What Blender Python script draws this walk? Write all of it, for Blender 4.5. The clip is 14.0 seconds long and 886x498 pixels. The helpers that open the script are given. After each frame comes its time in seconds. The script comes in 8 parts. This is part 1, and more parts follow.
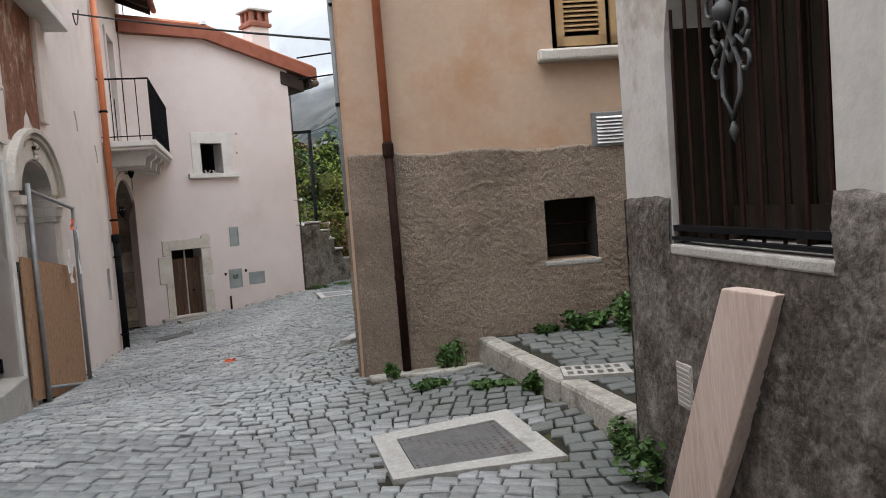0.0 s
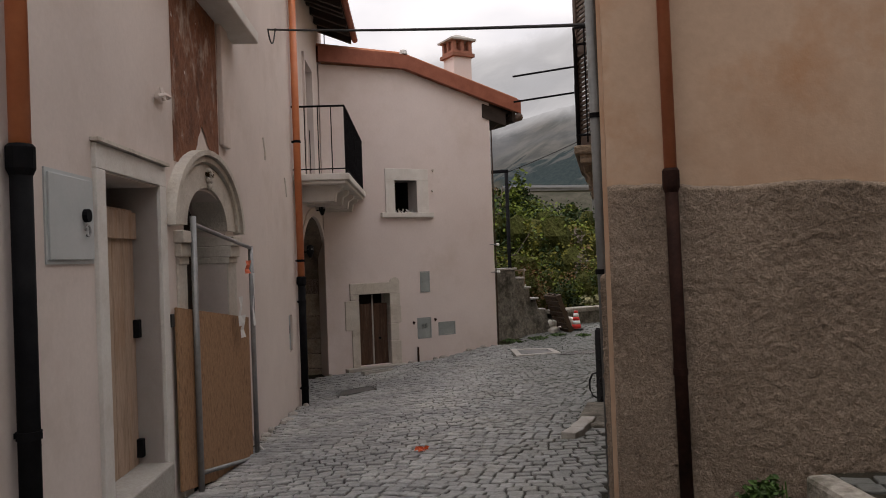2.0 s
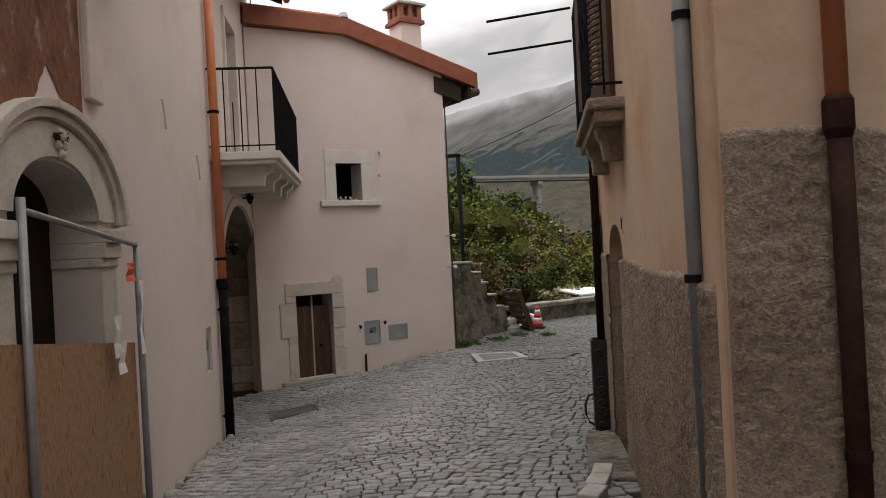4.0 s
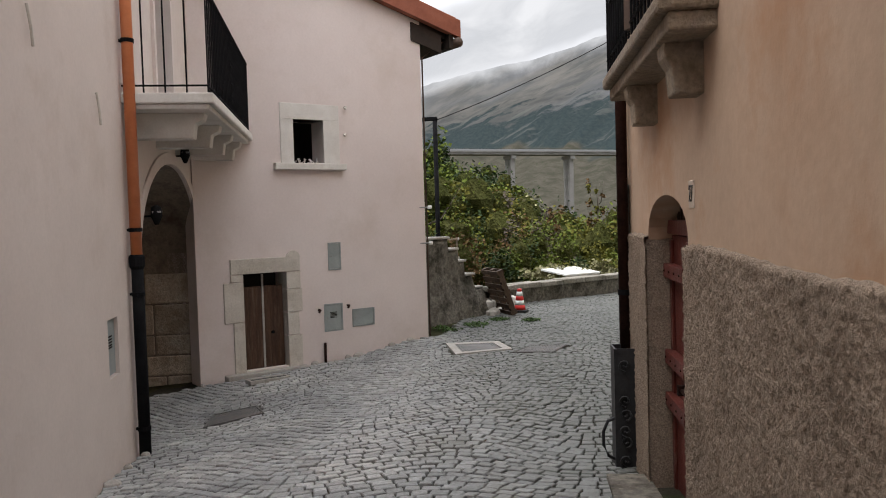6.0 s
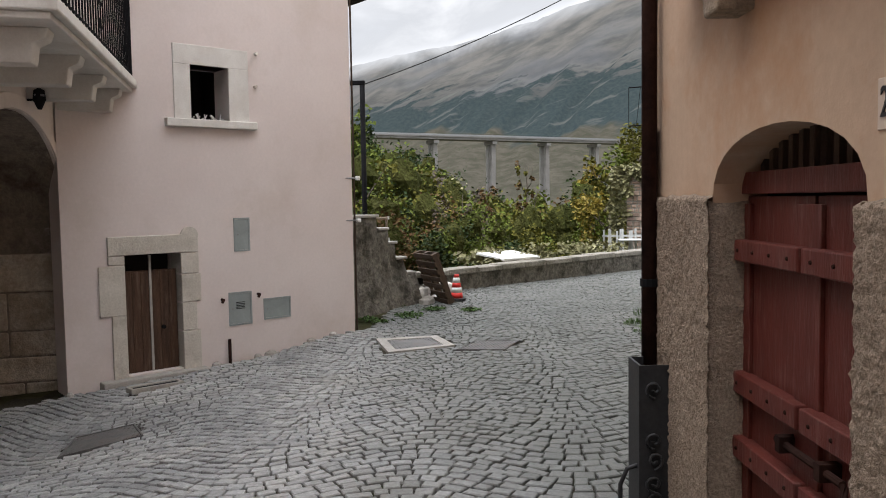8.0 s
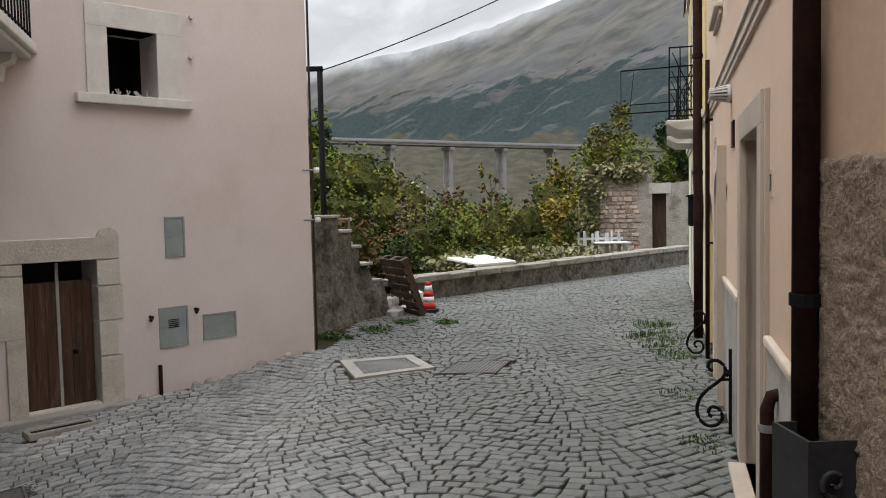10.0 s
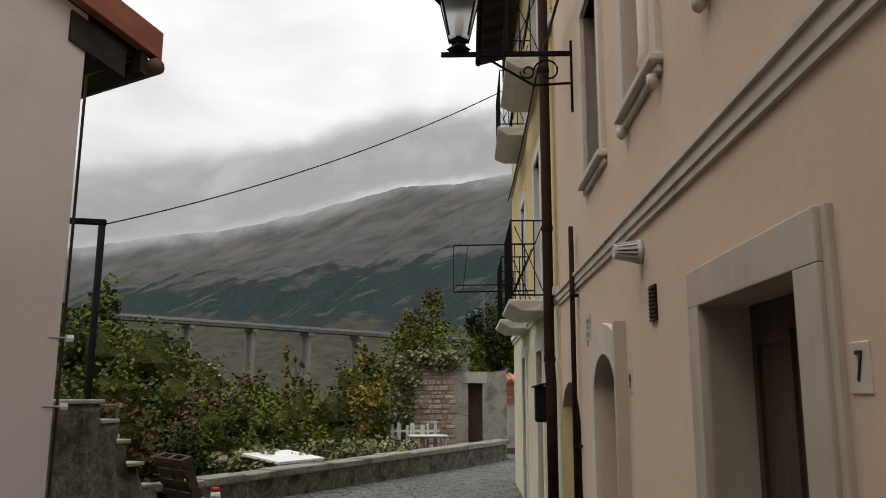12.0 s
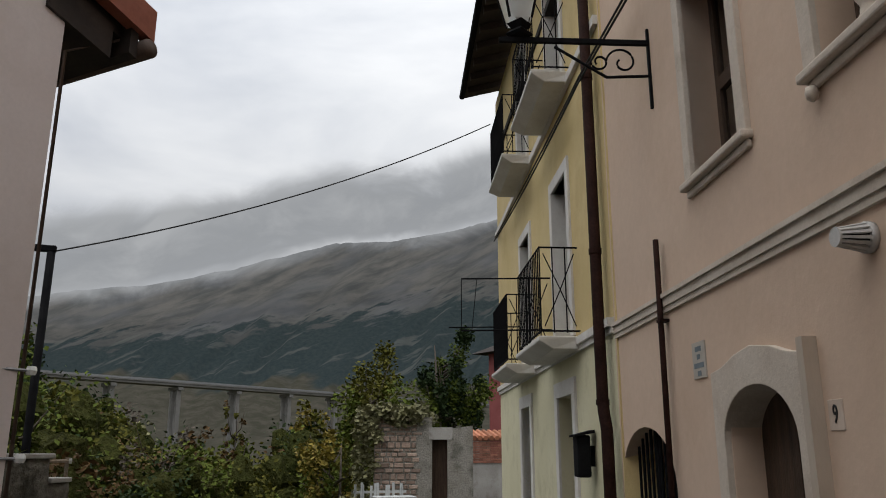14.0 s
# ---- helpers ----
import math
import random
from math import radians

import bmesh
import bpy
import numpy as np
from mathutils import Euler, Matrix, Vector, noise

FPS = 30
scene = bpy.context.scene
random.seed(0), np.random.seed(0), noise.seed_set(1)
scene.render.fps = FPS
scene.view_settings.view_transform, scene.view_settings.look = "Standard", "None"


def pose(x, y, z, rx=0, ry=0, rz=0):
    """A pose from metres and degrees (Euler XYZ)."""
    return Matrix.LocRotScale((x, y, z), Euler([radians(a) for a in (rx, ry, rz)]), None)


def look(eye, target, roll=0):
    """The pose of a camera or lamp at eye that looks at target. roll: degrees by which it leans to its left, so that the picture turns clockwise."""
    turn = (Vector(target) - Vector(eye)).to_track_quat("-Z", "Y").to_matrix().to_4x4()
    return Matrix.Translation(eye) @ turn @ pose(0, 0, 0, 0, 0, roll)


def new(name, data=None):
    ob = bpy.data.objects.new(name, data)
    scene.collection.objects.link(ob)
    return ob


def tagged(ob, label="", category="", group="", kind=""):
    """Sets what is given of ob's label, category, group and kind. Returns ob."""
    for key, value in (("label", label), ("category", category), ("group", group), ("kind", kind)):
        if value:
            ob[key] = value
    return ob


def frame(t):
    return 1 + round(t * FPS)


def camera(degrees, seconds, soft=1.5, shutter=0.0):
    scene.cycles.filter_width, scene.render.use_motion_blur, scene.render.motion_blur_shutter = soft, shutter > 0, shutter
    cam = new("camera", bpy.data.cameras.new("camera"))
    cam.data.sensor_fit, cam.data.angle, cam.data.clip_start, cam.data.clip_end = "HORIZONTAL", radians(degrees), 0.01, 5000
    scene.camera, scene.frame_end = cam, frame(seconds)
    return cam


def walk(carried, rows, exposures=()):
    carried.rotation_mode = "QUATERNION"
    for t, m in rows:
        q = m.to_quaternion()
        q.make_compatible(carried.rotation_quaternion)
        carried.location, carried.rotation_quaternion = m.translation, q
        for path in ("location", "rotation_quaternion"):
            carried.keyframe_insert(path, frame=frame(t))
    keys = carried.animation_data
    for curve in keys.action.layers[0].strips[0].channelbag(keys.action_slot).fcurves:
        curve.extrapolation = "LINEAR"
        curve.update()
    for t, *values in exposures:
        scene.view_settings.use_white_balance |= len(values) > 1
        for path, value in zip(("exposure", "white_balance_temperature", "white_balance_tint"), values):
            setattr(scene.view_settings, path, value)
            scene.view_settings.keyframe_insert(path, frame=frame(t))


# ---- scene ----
PATH = [
    (0, (0.368, 0.429, 1.505), (0.254, 2.422, 1.386), -4.2),
    (0.5, (0.153, 0.941, 1.515), (-0.166, 2.91, 1.377), -2.6),
    (0.9, (-0.005, 1.339, 1.544), (-0.369, 3.301, 1.415), -2.3),
    (1, (-0.038, 1.429, 1.548), (-0.426, 3.387, 1.425), -1.9),
    (1.5, (-0.211, 1.922, 1.574), (-0.767, 3.843, 1.536), -2.3),
    (2, (-0.414, 2.382, 1.588), (-0.974, 4.301, 1.608), -2.1),
    (2.5, (-0.591, 2.86, 1.607), (-1.149, 4.781, 1.642), -2.1),
    (3, (-0.814, 3.313, 1.599), (-1.351, 5.239, 1.656), -1.9),
    (3.5, (-0.973, 3.802, 1.605), (-1.414, 5.753, 1.649), -2.7),
    (3.7, (-1.035, 3.987, 1.615), (-1.463, 5.941, 1.63), -2.9),
    (5.8, (-1.518, 5.907, 1.648), (-1.858, 7.877, 1.587), -1.9),
    (6, (-1.558, 6.115, 1.639), (-1.903, 8.084, 1.558), -1.7),
    (6.5, (-1.7, 6.572, 1.606), (-2.03, 8.543, 1.511), -1.7),
    (7, (-1.806, 7.011, 1.579), (-2.112, 8.983, 1.454), -1.9),
    (7.5, (-1.906, 7.522, 1.531), (-2.121, 9.508, 1.418), -1.4),
    (8, (-2.012, 7.975, 1.484), (-2.158, 9.966, 1.359), -0.9),
    (8.2, (-2.04, 8.168, 1.49), (-2.177, 10.16, 1.366), -0.6),
    (10.3, (-2.355, 9.894, 1.354), (-2.377, 11.891, 1.242), -1.2),
    (10.5, (-2.325, 10.101, 1.359), (-2.33, 12.097, 1.24), -1.1),
    (11, (-2.323, 10.556, 1.378), (-2.153, 12.549, 1.38), -0.8),
    (11.5, (-2.327, 10.979, 1.376), (-1.977, 12.943, 1.515), -0.8),
    (12, (-2.377, 11.425, 1.368), (-1.927, 13.341, 1.725), 0.2),
    (12.5, (-2.513, 11.797, 1.35), (-1.955, 13.676, 1.747), 0.2),
    (13, (-2.643, 12.192, 1.351), (-2.055, 14.046, 1.817), 0.3),
    (13.5, (-2.839, 12.539, 1.3), (-2.225, 14.374, 1.809), 0.6),
    (14, (-2.996, 12.851, 1.266), (-2.392, 14.69, 1.768), -0.0),
]
cam = camera(59.2, 14.0, 1.0)
walk(cam, [(t, look(eye, target, roll)) for t, eye, target, roll in PATH],
     exposures=[(0, 0.52, 6150, 9), (0.5, 0.47, 6200, 9), (1.0, 0.10, 6250, 8), (1.5, -0.27, 6500, 11), (2.0, -0.42, 6900, 16), (3.0, -0.50, 7100, 16), (3.5, -0.40, 7000, 14),
                (6.0, 0.2, 6550, 12), (6.5, 0.06, 6500, 12), (7.0, 0.34, 6450, 12), (7.5, 0.12, 6450, 12), (8.0, 0.36, 6450, 12), (10.3, 0.14, 6500, 9), (10.6, 0.0, 6500, 8), (11.0, -0.52, 6650, 9), (11.5, -0.60, 6850, 11), (12.5, -0.74, 6750, 10), (14.0, -0.92, 6450, 10)])

# ---------------- world, sun ----------------
SUN_EL, SUN_AZ = radians(62), radians(238)
world = bpy.data.worlds.new("overcast_sky")
scene.world = world
world.use_nodes = True
wn, wl = world.node_tree.nodes, world.node_tree.links
wn.clear()
w_out, w_bg = wn.new("ShaderNodeOutputWorld"), wn.new("ShaderNodeBackground")
w_sky = wn.new("ShaderNodeTexSky")
w_sky.sky_type, w_sky.sun_disc = "NISHITA", False
w_sky.sun_elevation, w_sky.sun_rotation = SUN_EL, SUN_AZ
w_sky.air_density, w_sky.dust_density = 1.0, 3.0
w_tc, w_map = wn.new("ShaderNodeTexCoord"), wn.new("ShaderNodeMapping")
w_map.inputs["Scale"].default_value = (1.0, 1.0, 2.6)
w_noise = wn.new("ShaderNodeTexNoise")
w_noise.inputs["Scale"].default_value = 2.6
w_noise.inputs["Detail"].default_value = 7
w_noise.inputs["Roughness"].default_value = 0.52
w_noise.inputs["Distortion"].default_value = 0.35
w_ramp = wn.new("ShaderNodeValToRGB")
w_ramp.color_ramp.elements[0].position, w_ramp.color_ramp.elements[0].color = 0.30, (5.6, 5.9, 6.4, 1)
w_ramp.color_ramp.elements[1].position, w_ramp.color_ramp.elements[1].color = 0.62, (8.8, 8.9, 9.0, 1)
w_mix = wn.new("ShaderNodeMixRGB")
w_mix.inputs[0].default_value = 0.94
wl.new(w_tc.outputs["Generated"], w_map.inputs["Vector"])
wl.new(w_map.outputs[0], w_noise.inputs["Vector"])
wl.new(w_noise.outputs[0], w_ramp.inputs[0])
wl.new(w_sky.outputs[0], w_mix.inputs[1])
wl.new(w_ramp.outputs[0], w_mix.inputs[2])
# an overcast sky is about three times as bright overhead as at the horizon
w_sep, w_up = wn.new("ShaderNodeSeparateXYZ"), wn.new("ShaderNodeMapRange")
wl.new(w_tc.outputs["Generated"], w_sep.inputs[0])
wl.new(w_sep.outputs["Z"], w_up.inputs[0])
w_up.inputs["To Min"].default_value, w_up.inputs["To Max"].default_value = 1.0, 3.6
w_lum = wn.new("ShaderNodeMixRGB")
w_lum.blend_type = "MULTIPLY"
w_lum.inputs[0].default_value = 1.0
wl.new(w_mix.outputs[0], w_lum.inputs[1])
wl.new(w_up.outputs[0], w_lum.inputs[2])
wl.new(w_lum.outputs[0], w_bg.inputs["Color"])
w_bg.inputs["Strength"].default_value = 0.10
wl.new(w_bg.outputs[0], w_out.inputs[0])

sun = new("sun", bpy.data.lights.new("sun", "SUN"))
sun.data.energy, sun.data.angle, sun.data.color = 1.3, radians(40), (1.0, 0.97, 0.93)
sun.matrix_world = look((0, 0, 60), Vector((0, 0, 60)) - Vector((math.sin(SUN_AZ) * math.cos(SUN_EL), math.cos(SUN_AZ) * math.cos(SUN_EL), math.sin(SUN_EL))))

# ---------------- materials ----------------


def surface(name, tones, scale=3.0, rough=0.85, metal=0.0, grain=60.0, bump=0.15, depth=0.01, vary=0.0, by="", stretch=(1, 1, 1), stain=None, spec=0.3):
    """Two or three tones blended by a broad noise, a fine grain for tone and relief; by: 'object' or 'island' varies brightness per piece; stain: (tone, scale, amount)."""
    m = bpy.data.materials.new(name)
    m.use_nodes = True
    nt = m.node_tree
    nd, ln = nt.nodes, nt.links
    b = nd["Principled BSDF"]
    b.inputs["Roughness"].default_value, b.inputs["Metallic"].default_value = rough, metal
    b.inputs["Specular IOR Level"].default_value = spec
    tc, mp = nd.new("ShaderNodeTexCoord"), nd.new("ShaderNodeMapping")
    mp.inputs["Scale"].default_value = stretch
    ln.new(tc.outputs["Object"], mp.inputs["Vector"])
    big = nd.new("ShaderNodeTexNoise")
    big.inputs["Scale"].default_value, big.inputs["Detail"].default_value, big.inputs["Roughness"].default_value = scale, 6, 0.6
    ln.new(mp.outputs[0], big.inputs["Vector"])
    ramp = nd.new("ShaderNodeValToRGB")
    els = ramp.color_ramp.elements
    while len(els) < len(tones):
        els.new(0.5)
    for i, c in enumerate(tones):
        els[i].position = 0.32 + 0.36 * i / max(1, len(tones) - 1)
        els[i].color = (*c, 1)
    ln.new(big.outputs[0], ramp.inputs[0])
    fine = nd.new("ShaderNodeTexNoise")
    fine.inputs["Scale"].default_value, fine.inputs["Detail"].default_value, fine.inputs["Roughness"].default_value = grain, 4, 0.65
    ln.new(mp.outputs[0], fine.inputs["Vector"])
    gr = nd.new("ShaderNodeMapRange")
    gr.inputs["From Min"].default_value, gr.inputs["From Max"].default_value = 0.25, 0.75
    gr.inputs["To Min"].default_value, gr.inputs["To Max"].default_value = 1 - bump, 1 + bump
    ln.new(fine.outputs[0], gr.inputs[0])
    mul = nd.new("ShaderNodeMixRGB")
    mul.blend_type = "MULTIPLY"
    mul.inputs[0].default_value = 1.0
    ln.new(ramp.outputs[0], mul.inputs[1])
    ln.new(gr.outputs[0], mul.inputs[2])
    last = mul.outputs[0]
    if stain:
        tone, sc, amount = stain
        sn = nd.new("ShaderNodeTexNoise")
        sn.inputs["Scale"].default_value, sn.inputs["Detail"].default_value = sc, 8
        sn.inputs["Roughness"].default_value = 0.68
        ln.new(mp.outputs[0], sn.inputs["Vector"])
        sr = nd.new("ShaderNodeMapRange")
        sr.inputs["From Min"].default_value, sr.inputs["From Max"].default_value = 0.52, 0.68
        sr.inputs["To Min"].default_value, sr.inputs["To Max"].default_value = 0.0, amount
        ln.new(sn.outputs[0], sr.inputs[0])
        sm = nd.new("ShaderNodeMixRGB")
        sm.inputs[2].default_value = (*tone, 1)
        ln.new(sr.outputs[0], sm.inputs[0])
        ln.new(last, sm.inputs[1])
        last = sm.outputs[0]
    if by:
        if by == "object":
            rnd = nd.new("ShaderNodeObjectInfo").outputs["Random"]
        else:
            rnd = nd.new("ShaderNodeNewGeometry").outputs["Random Per Island"]
        vr = nd.new("ShaderNodeMapRange")
        vr.inputs["To Min"].default_value, vr.inputs["To Max"].default_value = 1 - vary, 1 + vary
        ln.new(rnd, vr.inputs[0])
        vm = nd.new("ShaderNodeMixRGB")
        vm.blend_type = "MULTIPLY"
        vm.inputs[0].default_value = 1.0
        ln.new(last, vm.inputs[1])
        ln.new(vr.outputs[0], vm.inputs[2])
        last = vm.outputs[0]
    ln.new(last, b.inputs["Base Color"])
    if depth:
        bp = nd.new("ShaderNodeBump")
        bp.inputs["Strength"].default_value, bp.inputs["Distance"].default_value = 1.0, depth
        ln.new(fine.outputs[0], bp.inputs["Height"])
        ln.new(bp.outputs[0], b.inputs["Normal"])
    return m


M = {}
M["plaster_new"] = surface("new_pinkish_plaster", [(0.56, 0.49, 0.45), (0.64, 0.565, 0.52)], 0.8, 0.9, grain=30, bump=0.04, depth=0.0012, stain=((0.48, 0.40, 0.345), 0.9, 0.55))
M["plaster_facade"] = surface("pale_pink_plaster", [(0.60, 0.52, 0.49), (0.66, 0.585, 0.555)], 0.7, 0.9, grain=30, bump=0.04, depth=0.001, stain=((0.53, 0.45, 0.40), 0.8, 0.55))
M["plaster_peach"] = surface("weathered_peach_plaster", [(0.40, 0.255, 0.165), (0.46, 0.325, 0.23), (0.42, 0.30, 0.215)], 0.9, 0.9, grain=20, bump=0.06, depth=0.0018, stain=((0.38, 0.19, 0.09), 0.8, 0.75))
M["plaster_pink"] = surface("smooth_peach_plaster", [(0.55, 0.408, 0.304), (0.605, 0.462, 0.353)], 0.7, 0.9, grain=14, bump=0.04, depth=0.002, stain=((0.50, 0.355, 0.25), 1.1, 0.4))
M["plaster_yellow"] = surface("yellow_ochre_plaster", [(0.56, 0.43, 0.20), (0.63, 0.50, 0.26)], 0.8, 0.9, grain=50, bump=0.05, depth=0.003, stain=((0.46, 0.33, 0.15), 1.4, 0.5))
M["plaster_pale_yellow"] = surface("pale_yellow_plaster", [(0.58, 0.54, 0.36), (0.64, 0.60, 0.42)], 1.0, 0.9, grain=50, bump=0.05, depth=0.003, stain=((0.40, 0.36, 0.22), 2.2, 0.5))
M["plaster_old"] = surface("peeling_whitish_plaster", [(0.34, 0.315, 0.28), (0.45, 0.425, 0.395), (0.40, 0.375, 0.345)], 1.6, 0.92, grain=22, bump=0.08, depth=0.003, stain=((0.26, 0.21, 0.16), 2.0, 0.9))
M["roughcast"] = surface("grey_brown_roughcast", [(0.185, 0.142, 0.108), (0.275, 0.215, 0.165), (0.225, 0.175, 0.135)], 1.0, 0.95, grain=75, bump=0.45, depth=0.012, stain=((0.15, 0.112, 0.083), 1.3, 0.55), spec=0.1)
M["roughcast_dark"] = surface("dark_grey_stained_render", [(0.05, 0.041, 0.035), (0.10, 0.086, 0.074), (0.16, 0.142, 0.125)], 2.6, 0.95, grain=34, bump=0.6, depth=0.012, stain=((0.30, 0.27, 0.24), 6.0, 0.5), spec=0.1)
M["stone"] = surface("pale_limestone", [(0.46, 0.42, 0.36), (0.58, 0.54, 0.48)], 2.5, 0.85, grain=40, bump=0.1, depth=0.006, stain=((0.30, 0.26, 0.21), 4, 0.5))
M["stone_white"] = surface("clean_white_limestone", [(0.56, 0.53, 0.49), (0.66, 0.64, 0.60)], 2.5, 0.8, grain=50, bump=0.06, depth=0.003, stain=((0.44, 0.39, 0.34), 4, 0.35))
M["stone_brown"] = surface("brown_rubble_stone", [(0.20, 0.145, 0.095), (0.30, 0.235, 0.17), (0.36, 0.30, 0.24)], 3, 0.9, grain=30, bump=0.3, depth=0.02, vary=0.3, by="object", stain=((0.12, 0.09, 0.07), 3, 0.5))
M["marble"] = surface("cream_marble_surround", [(0.40, 0.325, 0.255), (0.50, 0.435, 0.36)], 2.2, 0.45, grain=20, bump=0.07, depth=0.001, stretch=(1, 1, 0.35), stain=((0.40, 0.30, 0.21), 2.5, 0.5))
M["cobble"] = surface("grey_limestone_cobble", [(0.195, 0.200, 0.200), (0.275, 0.278, 0.274), (0.35, 0.345, 0.33)], 1.1, 0.66, grain=34, bump=0.34, depth=0.007, vary=0.20, by="island", stain=((0.17, 0.158, 0.14), 0.7, 0.3), spec=0.3)
M["cobble_piece"] = surface("grey_limestone_cobble_piece", [(0.195, 0.200, 0.200), (0.275, 0.278, 0.274), (0.35, 0.345, 0.33)], 1.1, 0.66, grain=34, bump=0.34, depth=0.007, vary=0.20, by="object", spec=0.3)
M["joint"] = surface("dark_earth_joint", [(0.022, 0.020, 0.015), (0.055, 0.049, 0.037)], 1.0, 0.98, grain=60, bump=0.3, depth=0.01, stain=((0.04, 0.06, 0.02), 2.2, 0.5), spec=0.05)
M["concrete"] = surface("worn_concrete", [(0.30, 0.28, 0.25), (0.42, 0.40, 0.37)], 1.5, 0.9, grain=50, bump=0.14, depth=0.006, stain=((0.18, 0.155, 0.125), 2.2, 0.7))
M["concrete_white"] = surface("pale_concrete_frame", [(0.46, 0.45, 0.43), (0.56, 0.55, 0.53)], 3, 0.85, grain=50, bump=0.08, depth=0.003, stain=((0.30, 0.28, 0.25), 4, 0.5))
M["old_wall"] = surface("stained_mossy_masonry", [(0.16, 0.145, 0.12), (0.28, 0.26, 0.225), (0.22, 0.20, 0.165)], 1.5, 0.95, grain=22, bump=0.35, depth=0.03, stain=((0.07, 0.068, 0.05), 1.8, 0.8))
M["copper"] = surface("orange_painted_copper_pipe", [(0.50, 0.15, 0.055), (0.58, 0.20, 0.08)], 5, 0.42, grain=30, bump=0.05, depth=0.001, spec=0.5)
M["copper_dull"] = surface("dull_red_copper_pipe", [(0.36, 0.105, 0.045), (0.43, 0.145, 0.065)], 5, 0.5, grain=30, bump=0.08, depth=0.001, spec=0.4)
M["iron_black"] = surface("black_cast_iron", [(0.006, 0.006, 0.007), (0.012, 0.012, 0.013)], 6, 0.8, grain=60, bump=0.1, depth=0.001, spec=0.05)
M["iron_brown"] = surface("rusty_brown_iron_pipe", [(0.016, 0.008, 0.0065), (0.034, 0.016, 0.012)], 5, 0.75, grain=40, bump=0.2, depth=0.001, spec=0.06)
M["iron_grey"] = surface("galvanised_grey_steel", [(0.22, 0.22, 0.22), (0.30, 0.30, 0.30)], 8, 0.5, 0.5, grain=40, bump=0.08, depth=0.001)
M["pipe_grey"] = surface("grey_plastic_conduit", [(0.11, 0.115, 0.115), (0.165, 0.168, 0.165)], 4, 0.6, grain=30, bump=0.1, depth=0.001, stain=((0.10, 0.09, 0.08), 5, 0.5))
M["zinc"] = surface("grey_green_zinc_panel", [(0.24, 0.275, 0.27), (0.32, 0.35, 0.345)], 3, 0.55, 0.2, grain=40, bump=0.05, depth=0.001)
M["box_grey"] = surface("pale_grey_painted_cabinet", [(0.40, 0.43, 0.43), (0.46, 0.48, 0.48)], 3, 0.5, grain=40, bump=0.03, depth=0.0)
M["wood_grey"] = surface("weathered_door_boards", [(0.30, 0.21, 0.15), (0.42, 0.31, 0.235), (0.34, 0.22, 0.145)], 1.6, 0.8, grain=18, bump=0.22, depth=0.004, stretch=(8, 8, 0.8))
M["wood_dark"] = surface("old_dark_brown_wood", [(0.045, 0.028, 0.018), (0.085, 0.052, 0.033)], 2, 0.75, grain=20, bump=0.3, depth=0.005, stretch=(8, 8, 0.8))
M["wood_red"] = surface("dark_red_painted_wood", [(0.076, 0.014, 0.010), (0.112, 0.023, 0.016)], 2, 0.55, grain=20, bump=0.14, depth=0.002, stretch=(6, 6, 0.8), stain=((0.20, 0.12, 0.10), 6, 0.45))
M["wood_plank"] = surface("pale_sawn_plank", [(0.46, 0.35, 0.29), (0.55, 0.44, 0.38)], 1.4, 0.8, grain=14, bump=0.16, depth=0.002, stretch=(6, 6, 0.6), stain=((0.33, 0.22, 0.15), 3, 0.5))
M["osb"] = surface("tan_strand_board", [(0.19, 0.098, 0.048), (0.33, 0.192, 0.105), (0.25, 0.142, 0.074)], 34, 0.8, grain=60, bump=0.25, depth=0.002, stretch=(1, 1, 0.35))
M["shutter_tan"] = surface("tan_painted_shutter", [(0.34, 0.215, 0.10), (0.42, 0.28, 0.14)], 3, 0.6, grain=40, bump=0.08, depth=0.001)
M["shutter_brown"] = surface("dark_brown_shutter", [(0.06, 0.038, 0.028), (0.09, 0.058, 0.042)], 3, 0.65, grain=30, bump=0.15, depth=0.002)
M["timber_eave"] = surface("dark_stained_eave_timber", [(0.022, 0.016, 0.013), (0.04, 0.028, 0.022)], 3, 0.75, grain=20, bump=0.2, depth=0.003)
M["terracotta"] = surface("terracotta_roof_tile", [(0.30, 0.115, 0.06), (0.42, 0.18, 0.10)], 4, 0.85, grain=40, bump=0.12, depth=0.004, vary=0.25, by="island")
M["verge_copper"] = surface("red_brown_metal_verge", [(0.22, 0.070, 0.042), (0.28, 0.098, 0.060)], 5, 0.6, grain=30, bump=0.08, depth=0.001, spec=0.2)
M["brick"] = surface("weathered_red_brick", [(0.22, 0.085, 0.055), (0.31, 0.14, 0.095)], 4, 0.9, grain=40, bump=0.15, depth=0.005, vary=0.3, by="island")
M["rubble"] = surface("pinkish_rubble_stones", [(0.28, 0.19, 0.145), (0.40, 0.31, 0.25)], 5, 0.9, grain=30, bump=0.2, depth=0.01, vary=0.4, by="island")
M["fresco"] = surface("peeled_brown_underplaster", [(0.09, 0.034, 0.018), (0.20, 0.085, 0.045), (0.13, 0.055, 0.032)], 3.4, 0.92, grain=26, bump=0.35, depth=0.012, stretch=(1, 1, 0.6), stain=((0.50, 0.43, 0.37), 2.3, 0.95))
# near-black colour that stands in for the darkness of unlit rooms
M["dark"] = surface("near_black_interior", [(0.018, 0.015, 0.013), (0.03, 0.026, 0.022)], 2, 0.95, grain=30, bump=0.1, depth=0.0)
M["white_paint"] = surface("white_painted_surface", [(0.70, 0.70, 0.68), (0.76, 0.76, 0.74)], 4, 0.5, grain=40, bump=0.03, depth=0.0)
